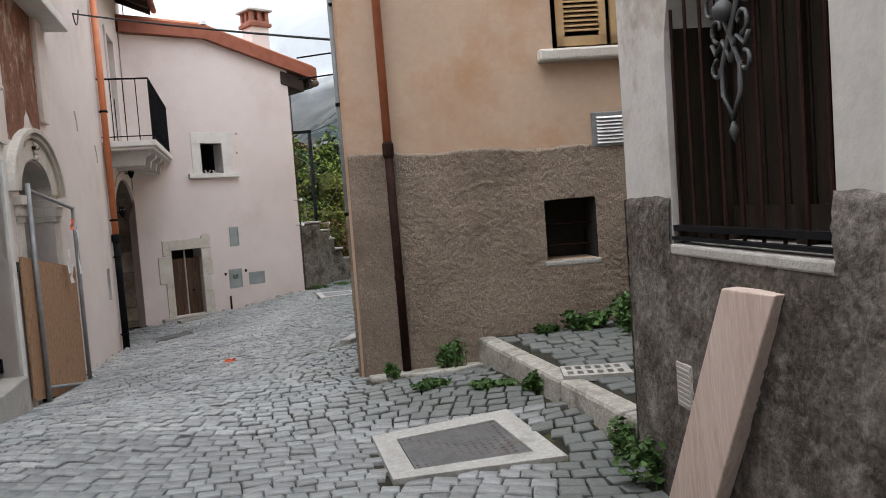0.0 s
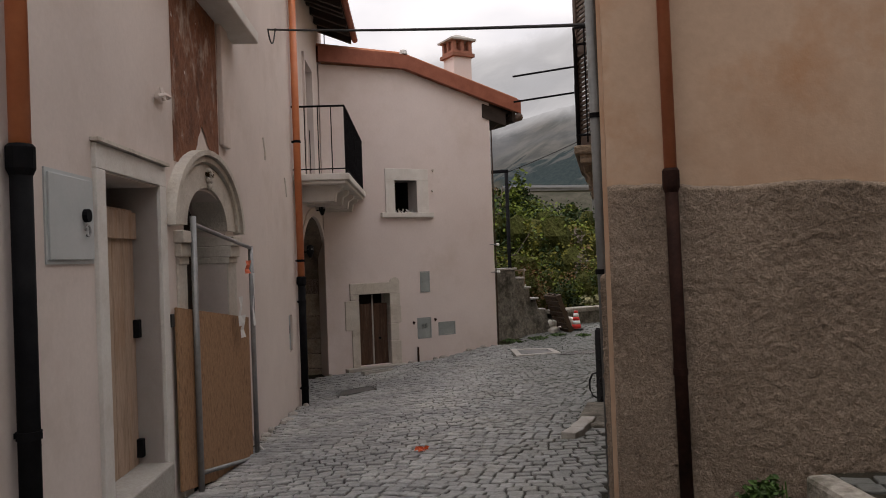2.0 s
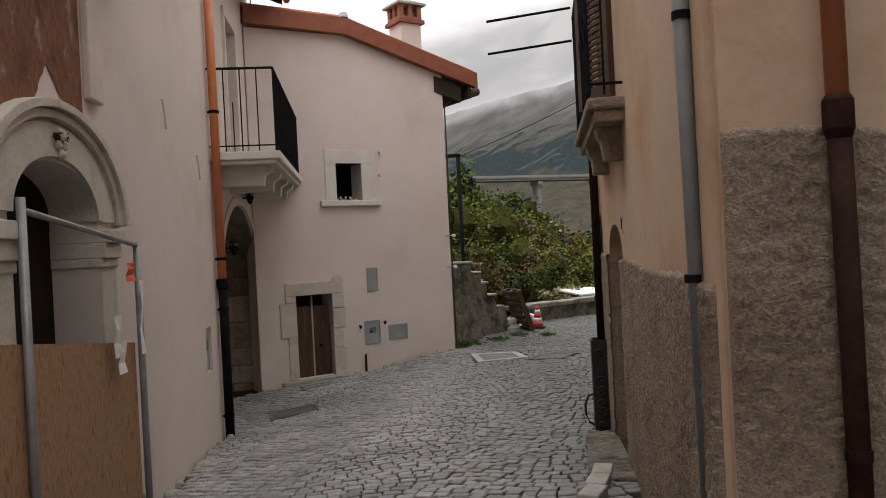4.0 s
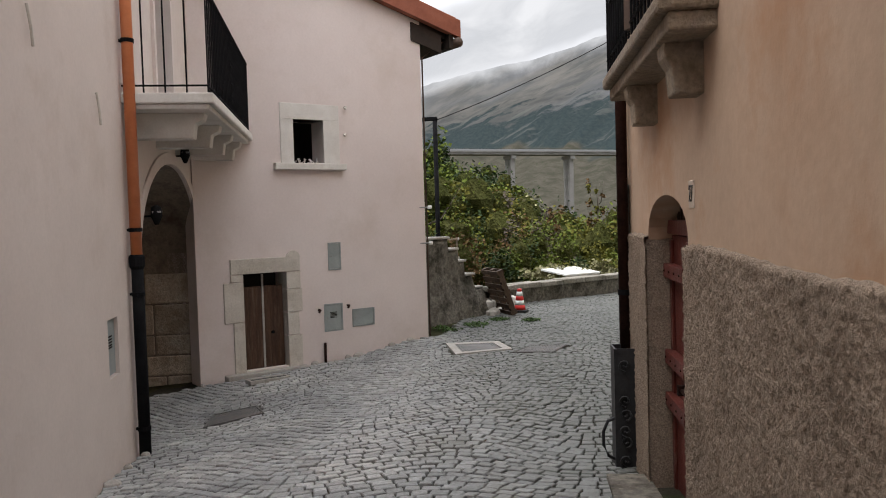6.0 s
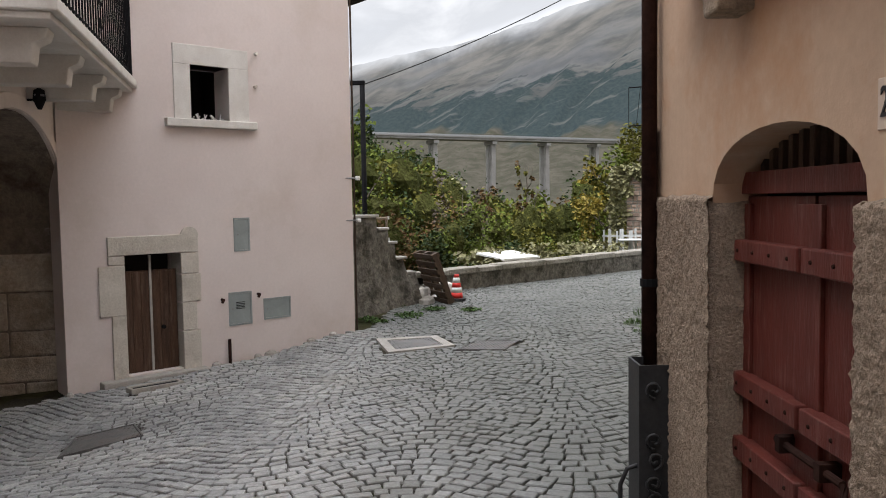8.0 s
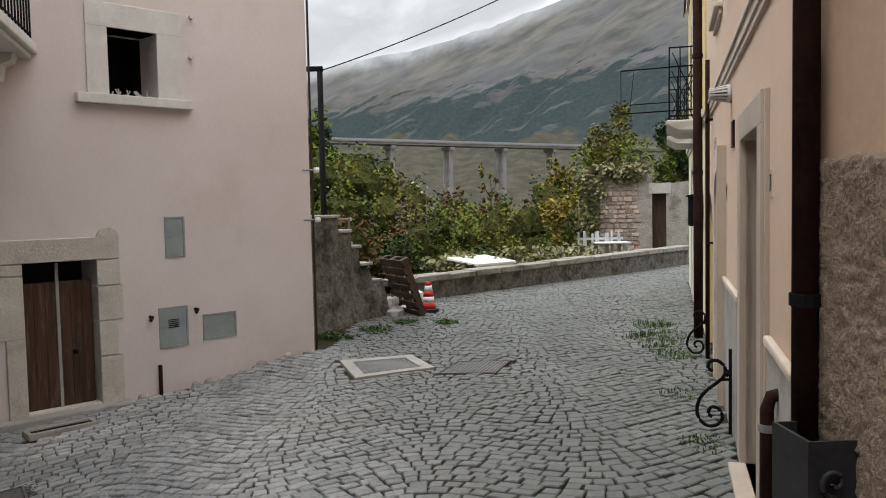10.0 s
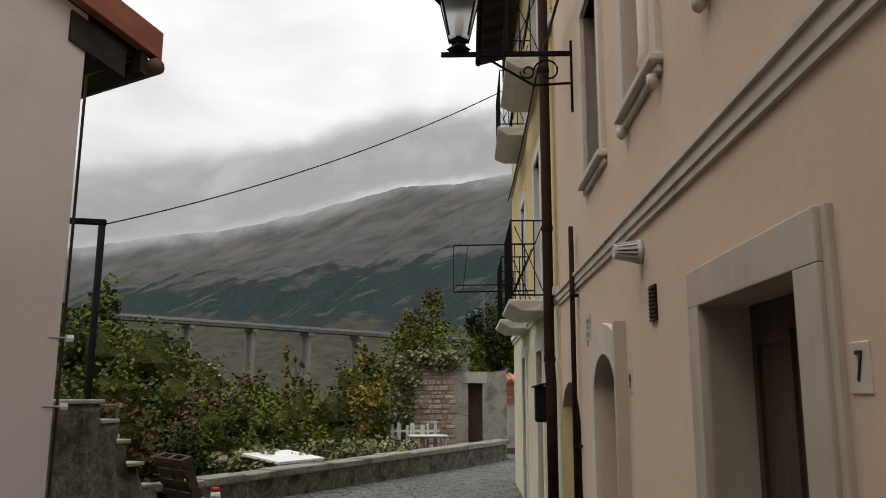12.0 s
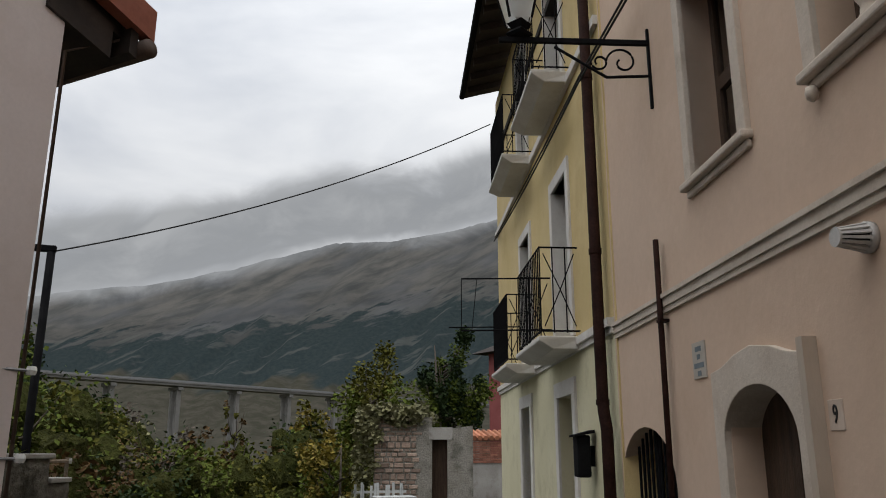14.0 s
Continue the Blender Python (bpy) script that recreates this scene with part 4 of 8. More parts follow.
manhole("manhole_cover_far", [(-3.72, 18.45), (-2.92, 18.95), (-2.62, 18.15), (-3.45, 17.74)], 0.28, M["iron_cover"], M["worn_frame"], "square iron cover in a pale cement frame on the cobbles")
manhole("manhole_cover_plain", [(-2.58, 17.78), (-2.37, 18.42), (-1.77, 18.30), (-1.97, 17.62)], 0.04, M["iron_cover"], M["iron_cover"], "plain dark grey iron cover flush with the cobbles", 0.007)
manhole("drain_grate", [(-5.82, 14.28), (-5.99, 14.86), (-5.54, 15.14), (-5.26, 14.72)], 0.06, M["iron_cover"], M["iron_cover"], "iron grate cover near the deep arch", 0.001)
ag = thing("alley_drain", Matrix.Translation((1.02, 5.55, alley_z(1.02, 5.55) + 0.004)), "pale slotted drain grating in the alley paving", "drain")
Mesh().prism(rect(-0.22, 0.22, -0.15, 0.15), [rect(-0.19 + i * 0.065, -0.15 + i * 0.065, j * 0.14 - 0.11, j * 0.14 - 0.02) for i in range(6) for j in range(2)], lambda u, d, z: (u, z, d), -0.02, 0.02).make("grating", M["cement_frame"], ag)
for i, (x, y, r, h, n) in enumerate(((0.05, 6.80, 0.17, 0.26, 360), (0.62, 5.75, 0.14, 0.13, 220), (1.16, 4.25, 0.24, 0.26, 560), (1.02, 4.55, 0.16, 0.2, 300), (-0.47, 6.72, 0.10, 0.12, 180), (0.3, 5.9, 0.2, 0.05, 150), (-0.1, 6.2, 0.22, 0.04, 150))):
    weed_tuft("weed_tuft", x, y, max(street_z(x, y), 0), r, h, n, 0.035, 40 + i, "low green weeds growing at the stone kerb")
for i, (x, y, r, h, n) in enumerate(((1.50, 6.85, 0.30, 0.32, 800), (1.12, 6.95, 0.22, 0.18, 400), (1.95, 6.85, 0.40, 0.36, 800), (0.80, 6.95, 0.14, 0.08, 160))):
    weed_tuft("weed_bush", x, y, alley_z(x, y) - 0.02, r, h, n, 0.045, 60 + i, "leafy green weeds against the roughcast wall")

# ---------------- left row: pipe, cabinet, door 8 ----------------
downpipe(WL, -1.04, 0.06, street_z(-3.1, 5.1) - 0.02, 6.4, 2.09, 0.045, M["copper"], M["iron_black"], "orange copper downpipe with a black cast iron foot", 0.0, mid=[0.75, 3.2])
mb = thing("meter_cabinet", WL.at(-0.445, 1.85), "pale grey metal meter cabinet with a round lock", "cabinet")
Mesh().box(-0.255, 0.255, -0.05, 0.02, -0.21, 0.21).make("cabinet_door", M["box_grey"], mb, bevel=0.004)
Mesh().box(-0.275, 0.275, -0.05, 0.008, -0.23, 0.23).make("cabinet_frame", M["box_grey"], mb)
lk = Mesh().tube([(-0.14, 0.02, 0.02), (-0.14, 0.045, 0.02)], 0.035, 12)
lk.make("lock", M["iron_black"], mb)
Mesh().tube(spiral(-0.14, -0.06, 0.03, 0.028, 0, 5.5, 16, 0.035), 0.006, 6).make("chain_loop", M["iron_grey"], mb, smooth=True)
d8 = thing("door_8", WL.at(0.45, 0.12), "weathered plank door in a pale stone frame", "door")
for n_, x0, x1, z0, z1 in (("jamb", 0.47, 0.60, 0, 2.02), ("jamb", -0.60, -0.47, 0, 2.02), ("lintel", -0.60, 0.60, 2.02, 2.16)):
    Mesh().box(x0, x1, -0.44, 0.025, z0, z1).make(n_, M["stone_white"], d8, bevel=0.005)
Mesh().box(-0.62, 0.62, -0.1, 0.05, 2.165, 2.185).make("drip_mould", M["stone"], d8)
Mesh().box(-0.48, 0.48, -0.5, 0.06, -0.16, 0.15).make("threshold", M["concrete"], d8, "worn stone door step", bevel=0.012)
bw = 0.94 / 5
for i in range(5):
    Mesh().box(-0.47 + i * bw + 0.003, -0.47 + (i + 1) * bw - 0.003, -0.20, -0.17, 0.05, 1.86).make("plank", M["wood_grey"], d8, bevel=0.003)
Mesh().box(-0.46, 0.46, -0.175, -0.14, 1.66, 1.84).make("top_batten", M["wood_grey"], d8, bevel=0.004)
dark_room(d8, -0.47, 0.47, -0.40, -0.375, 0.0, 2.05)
for z in (0.2, 1.0):
    Mesh().box(-0.47, -0.42, -0.17, -0.13, z, z + 0.12).make("hinge", M["iron_black"], d8)
number_tile(WL, 1.14, 1.95, "8", (0.10, 0.15))
Mesh().box(-0.03, 0.03, 0, 0.03, -0.045, 0.045).make("fitting", M["rubber"], thing("wall_fitting", WL.at(1.10, 1.21), "small black plastic fitting on the wall", "fitting"), bevel=0.004)

# ---------------- arched stone portal ----------------
po = thing("stone_portal", WL.at(2.18, -0.2), "carved limestone portal with a moulded round arch", "portal")


def band(r0, r1, zc, d0, d1, n=26, sx=1.0, sz=1.0):
    """A half ring in the wall plane."""
    out = [(r1 * sx * math.cos(math.pi * i / n), zc + r1 * sz * math.sin(math.pi * i / n)) for i in range(n + 1)]
    inn = [(r0 * sx * math.cos(math.pi * i / n), zc + r0 * sz * math.sin(math.pi * i / n)) for i in range(n, -1, -1)]
    return Mesh().prism(out + inn, [], lambda u, d, z: (u, d, z), d0, d1)


zc = 2.10
band(0.64, 1.0, zc, -0.25, 0.025, sz=0.52).make("archivolt", M["stone"], po, bevel=0.008)
band(0.97, 1.05, zc - 0.02, -0.02, 0.055, sz=0.58).make("inner_roll", M["stone"], po, bevel=0.012)
band(1.05, 1.13, zc - 0.02, -0.02, 0.085, sz=0.585).make("hood_mould", M["stone"], po, "projecting moulded hood of the arch", bevel=0.02)
for x, z, r in ((0.0, 2.56, 0.045), (-0.045, 2.50, 0.03), (0.045, 2.50, 0.03), (0.0, 2.45, 0.035)):
    Mesh().lathe([(0.005, -r), (r * 0.8, -r * 0.5), (r, 0.0), (r * 0.7, r * 0.6), (0.005, r)], 9, (x, 0.03, z)).make("carved_keystone", M["stone"], po, smooth=True)
for s in (-1, 1):
    Mesh().box(-0.98 if s < 0 else 0.66, -0.66 if s < 0 else 0.88, -0.42, 0.018, -0.4, 1.86).make("pilaster", M["stone"], po, bevel=0.01)
    c = Mesh()
    for k, (a, b, o) in enumerate(((1.80, 1.86, 0.01), (1.86, 1.96, 0.03), (1.96, 2.05, 0.055))):
        x0, x1 = (0.645, (0.97 if s < 0 else 0.87) + o)
        c.box(min(s * x0, s * x1), max(s * x0, s * x1), -0.40, 0.02 + o, a, b)
    c.make("capital", M["stone"], po, bevel=0.008)
Mesh().box(-0.655, 0.655, -0.33, -0.29, -0.2, 2.50).make("old_door", M["shutter_black"], po, "dark closed door inside the portal")
Mesh().box(-0.05, 0.05, -0.29, -0.26, -0.2, 2.3).make("door_post", M["shutter_black"], po)
sprig = Mesh()
leaves(sprig, (0, 0.04, 2.55), (0.10, 0.03, 0.03), 60, 0.03, random.Random(5), 0.1)
sprig.make("dry_sprig", M["leaf_rust"], po, "dry plant tuft on the arch crown")
fe = thing("fence_panel", WL.at(2.42, -0.12, 0.0), "grey tubular site fence with a strand board panel", "fence panel")
fx0, fx1, fd0, fd1 = 0.95, -0.70, 0.085, 0.165


def fpt(k, z, d=0.0):
    return (fx0 + (fx1 - fx0) * k, fd0 + (fd1 - fd0) * k + d, z)


Mesh().tube([fpt(0, -0.12), fpt(0, 2.08)], 0.024, 8).make("post", M["iron_grey"], fe, smooth=True)
Mesh().tube([fpt(1, -0.35), fpt(1, 1.88)], 0.024, 8).make("post", M["iron_grey"], fe, smooth=True)
Mesh().tube([fpt(0, 2.02), fpt(1, 1.86)], 0.018, 8).make("top_tube", M["iron_grey"], fe, smooth=True)
Mesh().tube([fpt(0, 0.16), fpt(1, -0.14)], 0.018, 8).make("bottom_tube", M["iron_grey"], fe, smooth=True)
bo = Mesh()
bo.v = [fpt(k, z, d) for k in (-0.20, 0.97) for d in (-0.042, -0.026) for z in ((0.12, 1.42) if k < 0.5 else (-0.22, 1.20))]
bo.f = [(0, 1, 3, 2), (4, 6, 7, 5), (0, 4, 5, 1), (2, 3, 7, 6), (0, 2, 6, 4), (1, 5, 7, 3)]
bo.make("strand_board", M["osb"], fe)
def sheet(name, k, z, wd, ht, mat, lab, d=0.03):
    p = Vector(fpt(k, z, d))
    s = Mesh()
    ax = (Vector(fpt(1, 0)) - Vector(fpt(0, 0))).normalized()
    for i in range(4):
        for j in range(2):
            q = p + ax * (j - 0.5) * wd + Vector((0, 0.012 * math.sin(i * 2.0 + j), -ht * i / 3))
            s.v.append(tuple(q))
    s.f = [(2 * i, 2 * i + 1, 2 * i + 3, 2 * i + 2) for i in range(3)]
    s.make(name, mat, fe, lab)
sheet("notice", 0.86, 1.74, 0.16, 0.12, M["orange_paper"], "orange red notice")
sheet("paper_sheet", 0.68, 1.42, 0.10, 0.26, M["white_paint"], "white paper sheet")
sheet("paper_sheet", 0.72, 1.25, 0.12, 0.20, M["white_paint"], "crumpled white paper")
sheet("paper_strip", 0.97, 1.62, 0.05, 0.5, M["white_paint"], "white paper strip")

hs = thing("garden_hose", WL.at(3.35, street_z(*WL.put(3.35, 0.15, 0).xy)), "short loop of pale hose lying at the wall foot", "hose")
Mesh().tube([(0.18, 0.10, 0.02), (0.10, 0.07, 0.10), (0.03, 0.05, 0.22), (-0.04, 0.05, 0.20), (-0.06, 0.08, 0.08), (-0.01, 0.14, 0.02), (0.12, 0.20, 0.015)], 0.012, 8).make("tube", M["concrete_white"], hs, smooth=True)
# peeled patch with its stone hood
pf = rough_panel("trim_peeled_patch", WL, 1.32, 2.68, lambda u: 2.36 + max(0, 0.34 - 1.0 * abs(u - 2.1)) + 0.25 * max(0, u - 1.9), lambda u: 3.9 - 0.0 * u, 0.03, 0.012, 0.004, M["fresco"], None, 8.0, "peeled brown wall patch above the portal")
hd = thing("window_hood", WL.at(2.35, 3.62), "pale stone sill and moulded side of an upper opening", "sill")
Mesh().box(-1.05, 0.98, 0.0, 0.26, 0.16, 0.27).make("hood_slab", M["stone_white"], hd, bevel=0.012)
Mesh().box(-0.62, -0.36, 0.0, 0.05, -0.95, 0.16).make("side_moulding", M["plaster_new"], hd, bevel=0.012)
for i, (u, z) in enumerate(((1.02, 2.78), (4.78, 2.92), (6.25, 2.60))):
    an = thing("wall_anchor", WL.at(u, z), "short plastered iron wall anchor", "wall anchor")
    if i == 0:
        Mesh().tube([(0.10, 0.02, -0.03), (-0.02, 0.03, 0.0), (-0.10, 0.04, 0.0)], 0.02, 6).make("anchor_bar", M["plaster_new"], an)
        Mesh().tube([(0.0, 0.02, 0.05), (0.0, 0.04, -0.04)], 0.015, 6).make("anchor_key", M["plaster_new"], an)
    else:
        Mesh().tube([(0.03, 0.02, 0.14), (0.0, 0.03, 0.0), (-0.02, 0.03, -0.12)], 0.010, 6).make("anchor_bar", M["stone"], an)

# second downpipe, service niche
downpipe(WL, 7.10, 0.075, street_z(-5.65, 12.7) - 0.03, 6.5, 1.33, 0.052, M["copper"], M["iron_black"], "orange copper downpipe with black iron foot at the wall end", 0.0, mid=[0.28, 1.55, 2.15, 3.9])
ni = thing("service_hatch", WL.at(6.46, 0.61, -0.03), "grey metal service hatch in a shallow niche", "hatch")
Mesh().box(-0.15, 0.15, -0.03, 0.0, -0.235, 0.235).make("hatch_door", M["zinc"], ni)
# raised black bars stand in for the dark of the slots
sl = Mesh().box(-0.05, 0.05, 0.0, 0.006, -0.005, 0.005).make("vent_slot", M["iron_black"], ni).data
for i in range(4):
    piece("vent_slot", sl, ni, Matrix.Translation((0, 0, 0.02 + i * 0.025)))

# ---------------- deep arch under the balcony ----------------
ar = thing("deep_arch", WL.at(9.4, -0.7), "deep stone arch recess with rubble masonry inside", "arch recess")
Mesh().box(-2.2, 2.2, -1.6, -1.5, -0.5, 3.4).make("back_wall", M["plaster_old"], ar)
vault = Mesh()
pr = arch(-1.85, 1.85, -0.3, 1.95, 3.08, 20)[2:]
vault.v = [(u * 0.993, d, z - 0.012) for d in (-0.03, -1.55) for u, z in pr]
kk = len(pr)
vault.f = [(i, i + 1, kk + i + 1, kk + i) for i in range(kk - 1)]
vault.make("vault", M["vault_brown"], ar, "dark brown plastered vault")
rng = random.Random(9)
for side, u0 in ((1, 1.85), (-1, -1.85)):
    z = -0.45
    while z < 1.42:
        h = rng.choice((0.30, 0.37, 0.45))
        dpt = 0.0
        while dpt < 1.5:
            Ls = rng.uniform(0.42, 0.85)
            a, b = u0 - 0.02 * side, u0 + 0.25 * side
            Mesh().box(min(a, b) + rng.uniform(-0.015, 0.015), max(a, b), -min(1.5, dpt + Ls) + 0.010, -dpt - 0.010 - (0.0 if dpt else 0.02), z + 0.010, z + h - 0.010).make("stone_block", M["arch_block"], ar, bevel=0.02)
            dpt += Ls
        z += h
    Mesh().box(min(u0, u0 + 0.25 * side), max(u0, u0 + 0.25 * side), -1.5, -0.03, -0.45, 2.3).make("jamb_plaster", M["vault_brown"], ar)
ring = arch(-1.99, 1.99, -0.3, 1.95, 3.22, 24)[2:]
inn = arch(-1.86, 1.86, -0.3, 1.95, 3.08, 24)[2:]
Mesh().prism(ring + inn[::-1], [], lambda u, d, z: (u, d, z), -0.05, 0.022).make("arch_rim", M["plaster_new"], ar, "rough plaster rim of the arch", bevel=0.008)
def spot(u, z, d=0.08):
    t = thing("spotlight", WL.at(u, z), "small black adjustable wall spotlight", "spotlight")
    Mesh().tube([(0, 0, 0), (0, 0.10, 0)], 0.012, 6).make("arm", M["iron_black"], t)
    Mesh().lathe([(0.015, 0.11), (0.05, 0.09), (0.06, 0.0), (0.05, -0.02), (0.02, -0.09)], 12, (0, 0.13, 0)).make("lamp_head", M["iron_black"], t, smooth=True)
    Mesh().tube([(-0.01, 0.13, 0.02), (-0.13, 0.15, 0.03)], [0.03, 0.014], 8).make("lamp_tail", M["iron_black"], t, smooth=True)
    Mesh().box(-0.05, 0.05, 0.10, 0.18, 0.03, 0.05).make("bracket", M["iron_grey"], t)
spot(9.62, 2.50)
spot(7.78, 1.74)
spot(11.40, 1.72)

# ---------------- balcony of the left row ----------------
ba = thing("balcony", WL.at(9.25, 2.78, 0.0), "pale stone balcony slab on corbels with iron railing", "balcony")
L0, L1_, DP = 2.15, -2.18, 0.83


def bz(x):
    return 0.014 * (L0 - x)


def tilt_box(name, x0, x1, y0, y1, z0, z1, mat, lab="", bev=0.0, par=ba):
    m = Mesh()
    m.v = [(x, y, z + bz(x)) for x in (x0, x1) for y in (y0, y1) for z in (z0, z1)]
    m.f = [(0, 1, 3, 2), (4, 6, 7, 5), (0, 4, 5, 1), (2, 3, 7, 6), (0, 2, 6, 4), (1, 5, 7, 3)]
    return m.make(name, mat, par, lab, bevel=bev)


tilt_box("slab", L1_, L0, -0.1, DP, 0.0, 0.10, M["stone_white"], "moulded pale stone slab", 0.015)
tilt_box("slab_moulding", L1_ + 0.03, L0 - 0.04, -0.1, DP - 0.05, -0.05, 0.0, M["stone_white"], "", 0.012)
for x in (1.72, 0.58, -0.56, -1.62):
    cb = Mesh()
    prof = [(-0.1, -0.30), (0.58, -0.30), (0.60, -0.16), (0.68, -0.12), (0.70, -0.05), (-0.1, -0.05)]
    cb.prism(prof, [], lambda u, d, z, x=x: (x + d, u, z + bz(x)), -0.10, 0.10)
    cb.make("corbel", M["stone_white"], ba, bevel=0.012)
RH = 1.0
for a, b in (((L0 - 0.04, 0.0), (L0 - 0.04, DP - 0.05)), ((L0 - 0.04, DP - 0.05), (L1_ + 0.05, DP - 0.05)), ((L1_ + 0.05, DP - 0.05), (L1_ + 0.05, 0.0))):
    for z, r in ((RH + 0.1, 0.016), (0.17, 0.010)):
        Mesh().tube([(*a, z + bz(a[0])), (*b, z + bz(b[0]))], r, 6).make("rail", M["iron_black"], ba)
barm = Mesh().tube([(0, 0, 0.08), (0, 0, RH + 0.1)], 0.0085, 6).make("bar", M["iron_black"], ba).data
n_b = 34
for i in range(n_b + 1):
    x = L0 - 0.04 + (L1_ + 0.05 - L0 + 0.04) * i / n_b
    piece("bar", barm, ba, Matrix.Translation((x, DP - 0.05, bz(x))))
for i in range(1, 4):
    piece("bar", barm, ba, Matrix.Translation((L0 - 0.04, (DP - 0.05) * i / 4, 0)))
    piece("bar", barm, ba, Matrix.Translation((L1_ + 0.05, (DP - 0.05) * i / 4, bz(L1_))))
oc = Mesh()
for k in range(4):
    z = 0.30 + k * 0.21
    for s in (-1, 1):
        oc.tube(spiral(s * 0.05, z, 0.05, 0.016, 1.57, 1.57 + s * 4.8, 14, DP - 0.04), 0.006, 5)
ocb = oc.make("scroll_panel", M["iron_black"], ba)
ocb.location = (0.2, 0, bz(0.2))
bd = thing("balcony_door", WL.at(9.1, 2.95), "pale grey framed balcony door with glass", "door")
Mesh().box(-0.55, -0.47, -0.3, 0.04, -0.05, 2.12).box(0.47, 0.55, -0.3, 0.04, -0.05, 2.12).box(-0.55, 0.55, -0.3, 0.04, 2.03, 2.14).make("surround", M["plaster_facade"], bd, bevel=0.006)
for x in (-0.25, 0.25):
    Mesh().prism(rect(x - 0.24, x + 0.24, 0.02, 2.02), [rect(x - 0.16, x + 0.16, 0.6, 1.92)], lambda u, d, z: (u, d, z), -0.22, -0.17).make("leaf", M["box_grey"], bd)
    Mesh().box(x - 0.17, x + 0.17, -0.20, -0.19, 0.58, 1.94).make("pane", M["glass"], bd)
dark_room(bd, -0.6, 0.6, -1.2, -1.15, -0.1, 2.2)

# eave of the left row
ev = thing("roof_eave", WL.at(9.1, 5.86), "dark timber eave with rafters and tile edge", "eave")
Mesh().add([(-2.1, 0.0, 0.42), (2.15, 0.0, 0.42), (2.15, 0.68, 0.12), (-2.1, 0.68, 0.12), (-2.1, 0.0, 0.47), (2.15, 0.0, 0.47), (2.15, 0.68, 0.17), (-2.1, 0.68, 0.17)], [(0, 1, 2, 3), (7, 6, 5, 4), (0, 4, 5, 1), (1, 5, 6, 2), (2, 6, 7, 3), (3, 7, 4, 0)]).make("boarding", M["timber_eave"], ev)
raf = Mesh().add([(-0.05, -0.1, 0.30), (0.05, -0.1, 0.30), (0.05, 0.66, 0.0), (-0.05, 0.66, 0.0), (-0.05, -0.1, 0.45), (0.05, -0.1, 0.45), (0.05, 0.66, 0.13), (-0.05, 0.66, 0.13)], [(0, 1, 2, 3), (7, 6, 5, 4), (0, 4, 5, 1), (1, 5, 6, 2), (2, 6, 7, 3), (3, 7, 4, 0)]).make("rafter", M["timber_eave"], ev).data
for i in range(8):
    piece("rafter", raf, ev, Matrix.Translation((-1.9 + i * 0.55, 0, 0)))
Mesh().tube([(-2.1, 0.72, 0.13), (2.15, 0.72, 0.13)], 0.06, 10).make("gutter", M["verge_copper"], ev, smooth=True)
tl = Mesh()
for i in range(24):
    tl.tube([(-2.05 + i * 0.18, 0.70, 0.24), (-2.05 + i * 0.18, -0.3, 0.62)], 0.075, 8)
tl.make("roof_tiles", M["terracotta"], ev, "curved terracotta tiles")

ms = thing("roof_mast", WL.at(11.3, 6.1, 0.1), "thin grey aerial mast above the eave", "mast")
Mesh().tube([(0, 0, -0.4), (0, 0, 2.2)], 0.012, 6).make("pole", M["iron_grey"], ms, smooth=True)
for z in (0.9, 1.5):
    Mesh().tube([(-0.18, 0, z), (0.18, 0, z)], 0.007, 5).make("aerial_arm", M["iron_grey"], ms)
# ---------------- facade: window, cellar door, boxes ----------------
fw = thing("cell_window", WF.at(1.79, 2.52), "small square window with pale stone surround and sill", "window")
for n_, x0, x1, z0, z1 in (("jamb", 0.25, 0.46, 0.0, 0.66), ("jamb", -0.52, -0.25, 0.0, 0.66), ("lintel", -0.52, 0.46, 0.66, 0.90)):
    Mesh().box(x0, x1, -0.34, 0.02, z0, z1).make(n_, M["stone_white"], fw, bevel=0.006)
Mesh().box(-0.60, 0.58, -0.34, 0.09, -0.10, -0.002).make("sill", M["stone_white"], fw, bevel=0.01)
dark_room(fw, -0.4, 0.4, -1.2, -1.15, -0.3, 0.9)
deb = Mesh()
rng = random.Random(3)
for _ in range(22):
    x, y = rng.uniform(-0.2, 0.23), rng.uniform(-0.28, -0.12)
    deb.tube([(x, y, 0.0), (x + rng.uniform(-0.08, 0.08), y + rng.uniform(-0.05, 0.05), rng.uniform(0.02, 0.10))], 0.008, 5)
deb.make("rubble_bits", M["concrete_white"], thing("sill_debris", WF.at(1.79, 2.52), "pale broken plaster bits on the window sill", "debris"))

cd = thing("cellar_door", WF.at(1.005, -0.52), "low dark wooden double door in a carved stone frame", "door")
for x0, x1, nm in ((0.012, 0.32, "leaf"), (-0.325, -0.012, "leaf")):
    lf = Mesh().box(x0, x1, -0.16, -0.12, 0.0, 1.22).make(nm, M["wood_red_brown"], cd, bevel=0.004)
    for k in range(3):
        xa = x0 + (x1 - x0) * (k + 0.5) / 3
        Mesh().box(xa - 0.048, xa + 0.048, -0.12, -0.112, 0.01, 1.2).make("board", M["wood_red_brown"], lf)
Mesh().box(-0.014, 0.014, -0.12, -0.10, 0.0, 1.40).make("meeting_bar", M["cement_frame"], cd, "pale worn meeting strip")
Mesh().tube([(-0.14, -0.11, 0.52), (-0.14, -0.08, 0.52)], 0.025, 8).make("lock", M["iron_black"], cd)
dark_room(cd, -0.4, 0.4, -0.5, -0.45, 0.0, 1.5)
